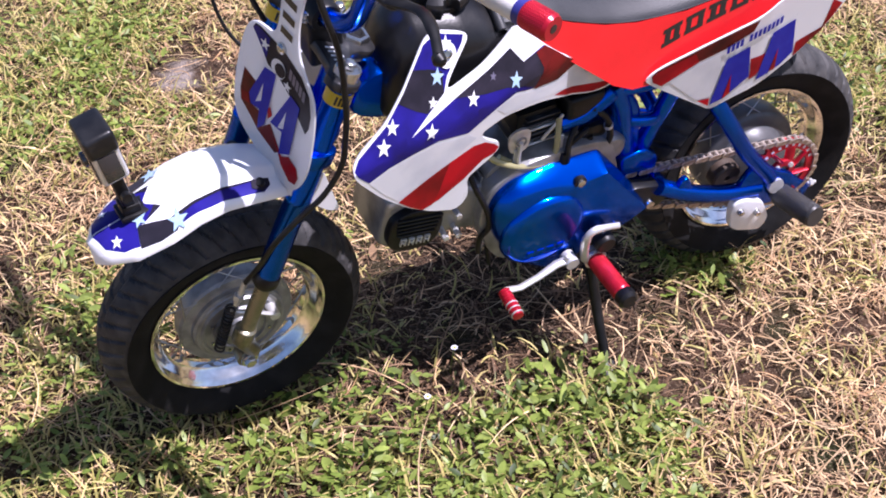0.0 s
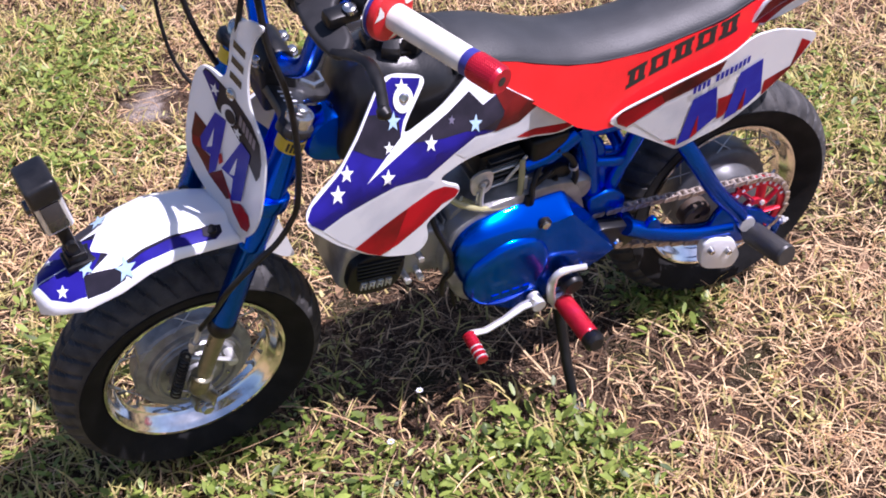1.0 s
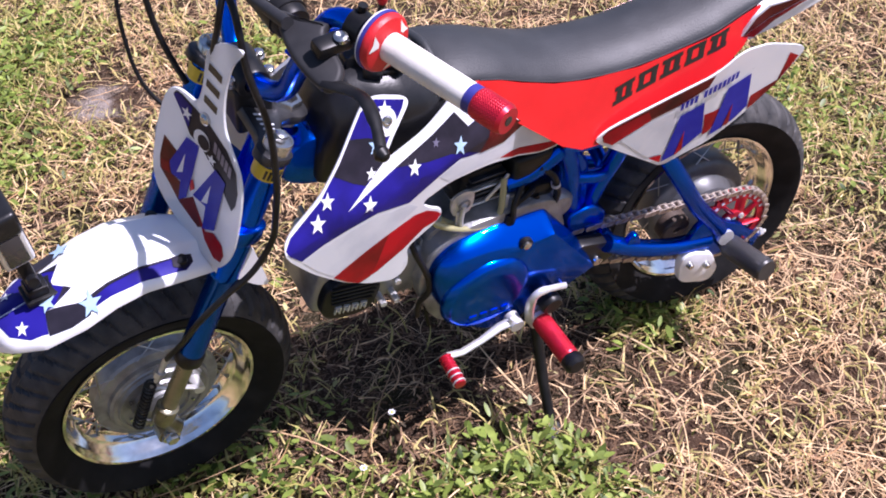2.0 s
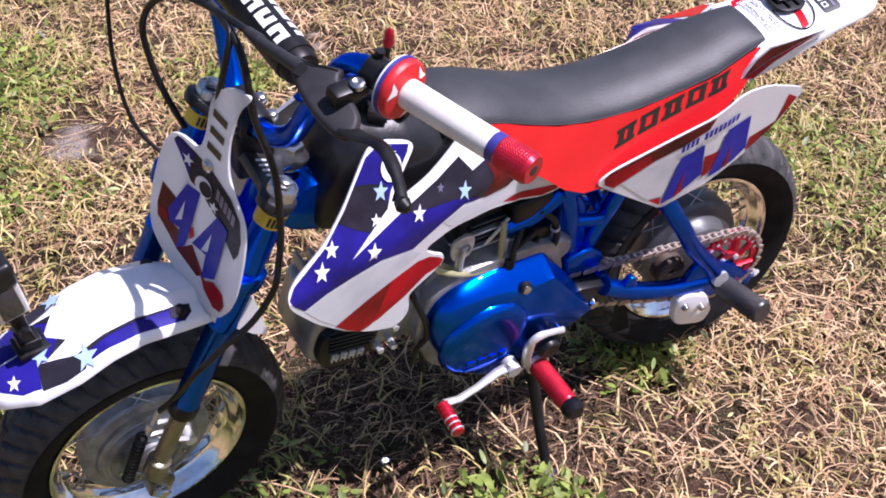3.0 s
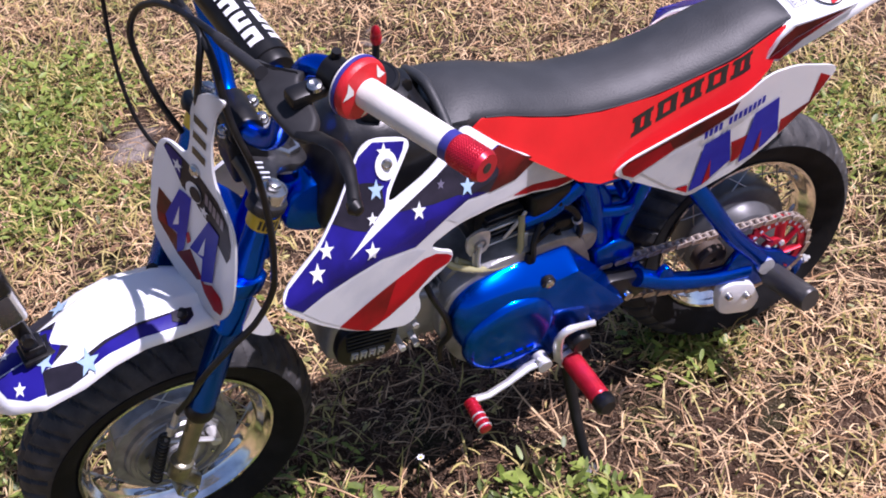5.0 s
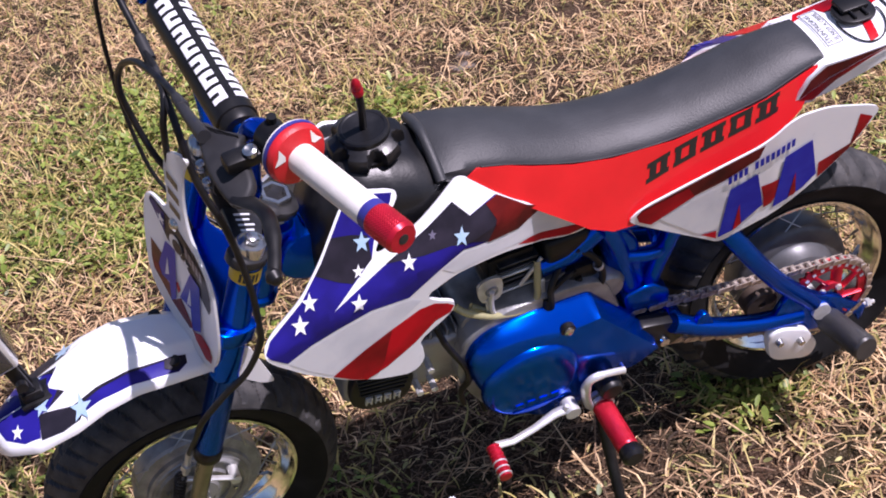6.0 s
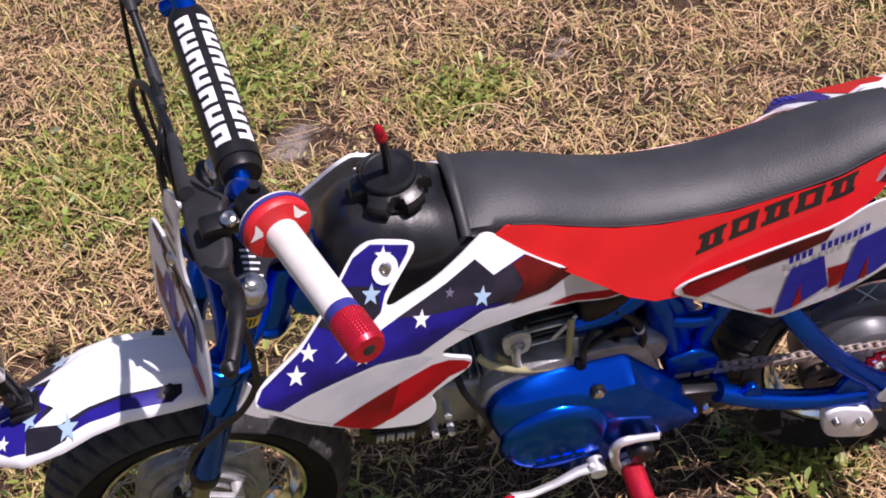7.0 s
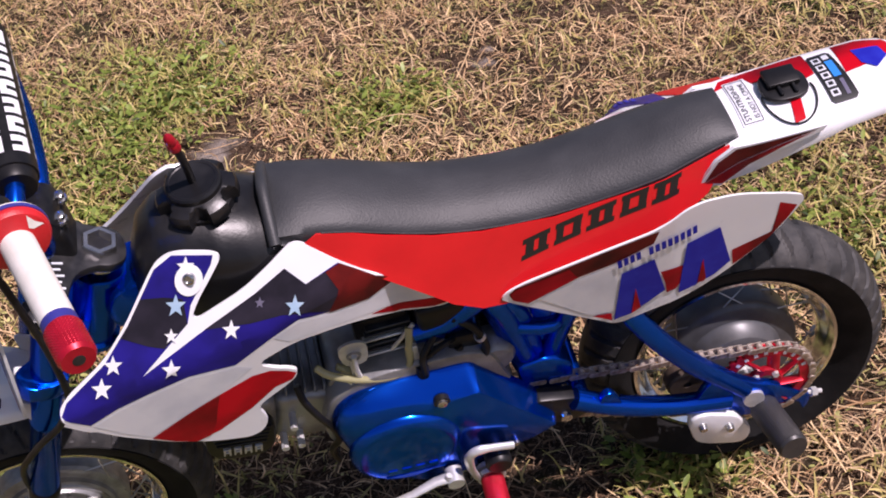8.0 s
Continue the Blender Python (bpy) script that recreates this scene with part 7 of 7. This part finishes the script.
def build_plate():
    plate = part("number_plate", skin(soften(PLATE, 0.008), plate_surface, 0.0, 0.003), PLATE_WHITE, BIKE, "white plastic front plate with flag print and racing number", STEER, 50)

    def lay(name, poly, mat, layer, label=""):
        return part(name, skin(poly, plate_surface, 0.0005 * layer, 0), mat, plate, label, STEER)
    lay("dark_field", [(0.008, 0.756), (0.004, 0.763), (-0.004, 0.764), (-0.046, 0.757), (-0.078, 0.742), (-0.095, 0.724), (-0.102, 0.700), (-0.102, 0.683), (-0.098, 0.672), (-0.078, 0.691), (-0.065, 0.705), (-0.043, 0.718), (-0.023, 0.723), (-0.010, 0.738)], FLAG_DARK, 1)
    lay("blue_field", [(0.007, 0.755), (0.003, 0.761), (-0.004, 0.762), (-0.022, 0.758), (-0.020, 0.730), (-0.010, 0.740)], FLAG_BLUE, 2)
    lay("brown_stripe", [(0.014, 0.694), (-0.009, 0.687), (0.0, 0.666), (-0.005, 0.652), (-0.019, 0.650), (-0.028, 0.632), (-0.041, 0.646), (-0.063, 0.618), (-0.055, 0.610), (-0.021, 0.622), (-0.005, 0.634), (0.014, 0.646), (0.017, 0.662)], FLAG_BROWN, 1)
    lay("red_stripe", [(0.015, 0.660), (0.002, 0.663), (-0.002, 0.650), (0.012, 0.647)], FLAG_RED, 2)
    lay("red_stripe", [(-0.033, 0.665), (-0.038, 0.669), (-0.042, 0.659), (-0.036, 0.650)], FLAG_RED, 2)
    lay("red_stripe", [(-0.050, 0.634), (-0.067, 0.614), (-0.079, 0.622), (-0.094, 0.615), (-0.099, 0.603), (-0.096, 0.590), (-0.085, 0.588), (-0.068, 0.602)], FLAG_RED, 2)
    for body, hole in (([(0.0, 0.666), (-0.020, 0.717), (-0.040, 0.720), (-0.037, 0.684), (-0.032, 0.638), (-0.021, 0.625), (-0.020, 0.654), (-0.005, 0.652)], [(-0.013, 0.661), (-0.022, 0.695), (-0.022, 0.668)]),
                       ([(-0.041, 0.649), (-0.067, 0.708), (-0.084, 0.701), (-0.082, 0.664), (-0.080, 0.627), (-0.062, 0.615), (-0.062, 0.649)], [(-0.055, 0.651), (-0.065, 0.683), (-0.064, 0.655)])):
        lay("racing_numeral", body, INK_BLUE, 3, "slanted blue racing numeral")
        lay("numeral_gap", hole, FLAG_WHITE, 4)
    lay("crescent", disc(-0.042, 0.729, 0.0125), WHITE, 3)
    lay("crescent_gap", disc(-0.0455, 0.729, 0.0090), FLAG_DARK, 4)
    lay("star", star(-0.016, 0.747, 0.0085), WHITE, 4)
    lay("star", star(-0.060, 0.716, 0.0075), WHITE, 4)
    for k in range(5):
        y, z = -0.060 - 0.0062 * k, 0.742 - 0.0035 * k
        lay("print_bar", [(y, z), (y - 0.0045, z - 0.002), (y - 0.0045, z - 0.016), (y, z - 0.014)], INK_GREY, 3)
    for k in range(3):
        z = 0.778 + 0.020 * k
        lay("slot_mark", [(-0.036, z), (-0.056, z - 0.004), (-0.056, z + 0.005), (-0.036, z + 0.009)], INK, 2)
    p, n = plate_surface(-0.042, 0.758)
    part("plate_screw", lathe([(0.0, 0.0075), (0.003, 0.007), (0.005, 0.004), (0.004, 0.0)], p, n, 16), BOLT_STEEL, plate, "domed steel plate screw", STEER)


def build_front_mudguard():
    """A long arched guard with a raised middle, turned-down edges and a point."""
    kx = [-0.668, -0.655, -0.62, -0.57, -0.53, -0.49, -0.44, -0.405, -0.385]
    kz = [0.512, 0.520, 0.527, 0.538, 0.550, 0.554, 0.546, 0.534, 0.524]
    kh = [0.012, 0.030, 0.050, 0.056, 0.056, 0.056, 0.055, 0.048, 0.040]

    def surface(x, y):
        z, h = float(np.interp(x, kx, kz)), float(np.interp(x, kx, kh))
        u = min(1.0, abs(y) / h)
        ridge = 0.010 * max(0.0, min(1.0, (x + 0.62) / 0.10)) * (1 if u < 0.52 else max(0.0, 1 - (u - 0.52) / 0.10))
        n = Vector((0.05, 0.35 * y / h, 1)).normalized()
        return Vector((x, y, z - 0.008 - 0.014 * u ** 2 + ridge)), n
    bm = bmesh.new()
    rows = []
    for x in np.linspace(-0.668, -0.385, 48):
        h = float(np.interp(x, kx, kh))
        line = [surface(x, h * u)[0] for u in np.linspace(-1, 1, 31)]
        lip = 0.007
        line = [line[0] + Vector((0, -0.002, -lip))] + line + [line[-1] + Vector((0, 0.002, -lip))]
        rows.append([bm.verts.new(p) for p in line])
    for r0, r1 in zip(rows, rows[1:]):
        for k in range(len(r0) - 1):
            bm.faces.new((r0[k], r0[k + 1], r1[k + 1], r1[k]))
    bmesh.ops.recalc_face_normals(bm, faces=bm.faces)
    r = bmesh.ops.extrude_face_region(bm, geom=list(bm.faces))
    for v in r["geom"]:
        if isinstance(v, bmesh.types.BMVert):
            v.co.z -= 0.0035
    bmesh.ops.recalc_face_normals(bm, faces=bm.faces)
    guard = part("front_mudguard", bm, GUARD_WHITE, BIKE, "white plastic front mudguard printed with stars", GUARD_SET, 60)

    def lay(name, poly, mat, layer, label=""):
        return part(name, skin(poly, surface, 0.0006 * layer, 0, 0.006), mat, guard, label, GUARD_SET)
    for s in (-1, 1):
        lay("blue_field", [(-0.660, 0.001 * s), (-0.652, 0.024 * s), (-0.632, 0.040 * s), (-0.612, 0.046 * s), (-0.605, 0.0245 * s), (-0.5955, 0.0262 * s), (-0.567, 0.020 * s), (-0.585, 0.001 * s)], FLAG_BLUE, 1)
        lay("dark_field", [(-0.612, 0.0485 * s), (-0.585, 0.0540 * s), (-0.561, 0.0540 * s), (-0.548, 0.042 * s), (-0.5645, 0.0365 * s), (-0.5965, 0.0275 * s), (-0.605, 0.0245 * s)], FLAG_DARK, 2)
        lay("dark_notch", [(-0.592, 0.0252 * s), (-0.567, 0.020 * s), (-0.574, 0.0125 * s), (-0.581, 0.0185 * s)], FLAG_DARK, 2)
        lay("star", star(-0.556, 0.0450 * s, 0.0145, 0.3), STAR_PALE, 4)
        lay("star", star(-0.599, 0.0185 * s, 0.0115, 0.1), STAR_PALE, 3)
        lay("star", star(-0.636, 0.026 * s, 0.008, 0.5), WHITE, 3)
        part("guard_screw", lathe([(0.0, 0.008), (0.003, 0.0075), (0.004, 0.0)], surface(-0.435, 0.040 * s)[0], (0, 0, 1), 14), BLACK, guard, turn=GUARD_SET)
        if s > 0:
            continue
        lay("blue_stripe", [(-0.561, 0.0505 * s), (-0.538, 0.0500 * s), (-0.510, 0.0515 * s), (-0.473, 0.0525 * s), (-0.435, 0.0522 * s), (-0.4215, 0.043 * s), (-0.4195, 0.034 * s), (-0.445, 0.0355 * s), (-0.482, 0.0360 * s), (-0.524, 0.0355 * s), (-0.5635, 0.0368 * s)], FLAG_BLUE, 1)
        lay("stripe_edge", [(-0.563, 0.0368 * s), (-0.524, 0.0355 * s), (-0.482, 0.0360 * s), (-0.445, 0.0355 * s), (-0.445, 0.0372 * s), (-0.482, 0.0388 * s), (-0.524, 0.0390 * s), (-0.552, 0.0410 * s)], FLAG_DARK, 2)
        lay("dark_end", [(-0.4195, 0.034 * s), (-0.445, 0.0355 * s), (-0.449, 0.046 * s), (-0.437, 0.0518 * s), (-0.4215, 0.043 * s)], FLAG_DARK, 3)
    for s in (-1, 1):
        part("rear_flap", skin(soften([(-0.400, 0.530), (-0.372, 0.512), (-0.346, 0.520), (-0.328, 0.450), (-0.345, 0.455), (-0.372, 0.478), (-0.400, 0.500)], 0.004), lambda x, z, s=s: (Vector((x, s * (0.050 + 0.10 * (x + 0.40)), z)), Vector((-0.1, s, 0)).normalized()), 0, 0.003), WHITE, guard, "white flap behind the fork", GUARD_SET)
    return surface


build_fork()
build_bars()
build_cables()
build_plate()
GUARD = build_front_mudguard()


# ---- action camera standing on the front mudguard ----
def build_action_camera():
    root = new("action_camera")
    base, _n = GUARD(-0.602, 0.0)
    root.matrix_world = BIKE.matrix_world @ GUARD_SET @ Matrix.Translation(base)
    tagged(root, "small black and silver action camera clamped to the front mudguard", "camera")
    part("mount_base", join(block(-0.018, 0.022, -0.016, 0.016, -0.002, 0.006, 0.002), block(-0.014, 0.012, -0.012, 0.012, 0.004, 0.018, 0.003)), BLACK, root, "black stick-on mount")
    tilt = Matrix.Rotation(radians(-9), 4, "Y")
    part("mount_arm", join(block(-0.008, 0.009, -0.010, -0.004, 0.008, 0.066, 0.003), block(-0.008, 0.009, 0.004, 0.010, 0.008, 0.066, 0.003), block(-0.006, 0.007, -0.003, 0.003, 0.026, 0.076, 0.002)), BLACK, root, "black folding mount arm", tilt)
    part("thumb_screw", lathe([(-0.020, 0.0), (-0.020, 0.007), (-0.013, 0.007), (-0.012, 0.004), (0.013, 0.004), (0.013, 0.0)], (0.001, 0, 0.038), (0, 1, 0), 10), BLACK, root, turn=tilt)
    part("body", block(-0.019, 0.018, -0.024, 0.024, 0.070, 0.122, 0.005, 3), ALLOY_BRIGHT, root, "silver-grey camera body", tilt)
    part("housing", block(-0.021, 0.020, -0.027, 0.027, 0.112, 0.142, 0.006, 3), TANK_BLACK, root, "black camera housing", tilt)
    part("near_panel", block(-0.013, 0.012, -0.0262, -0.0225, 0.075, 0.114, 0.002), LENS, root, "glossy black side door", tilt)
    part("front_panel", block(-0.0215, -0.0175, -0.020, 0.021, 0.074, 0.114, 0.002), LENS, root, "glossy black front panel", tilt)
    part("back_panel", block(0.0165, 0.0195, -0.018, 0.018, 0.076, 0.112, 0.002), LENS, root, "glossy black rear screen", tilt)
    part("lens", lathe([(-0.028, 0.0), (-0.028, 0.007), (-0.026, 0.0095), (-0.018, 0.010)], (0, 0.009, 0.095), (1, 0, 0), 24), LENS, root, "round glass lens", tilt)


build_action_camera()


# ---- a lone flower in the grass ----
def build_flower(x, y):
    z0 = fall(x, y)
    flower = new("white_flower")
    flower.matrix_world = pose(x, y, z0 - 0.004)
    tagged(flower, "tiny white wild flower standing in the lawn", "flower", "wild flowers")
    part("stem", rod([(0, 0, 0), (0.004, -0.003, 0.030), (0.010, -0.006, 0.062)], 0.0010, 6, 4), LEAF, flower, "thin green stem")
    top = Vector((0.010, -0.006, 0.062))
    for k in range(7):
        a = 2 * math.pi * k / 7
        d, s = Vector((math.cos(a), math.sin(a), 0.25)), Vector((-math.sin(a), math.cos(a), 0))
        bm = bmesh.new()
        bm.faces.new([bm.verts.new(top + d * r + s * w) for r, w in ((0.001, 0.0), (0.003, -0.0020), (0.0054, -0.0012), (0.0057, 0.0012), (0.003, 0.0020))])
        part("petal", bm, FLAG_WHITE, flower)
    part("flower_centre", lathe([(-0.001, 0.0024), (0.001, 0.0022), (0.0018, 0.0)], top, (0, 0, 1), 10), YELLOW, flower, "yellow centre")


for _x, _y in ((-0.240, -0.087), (-0.165, 0.0)):
    build_flower(_x, _y)
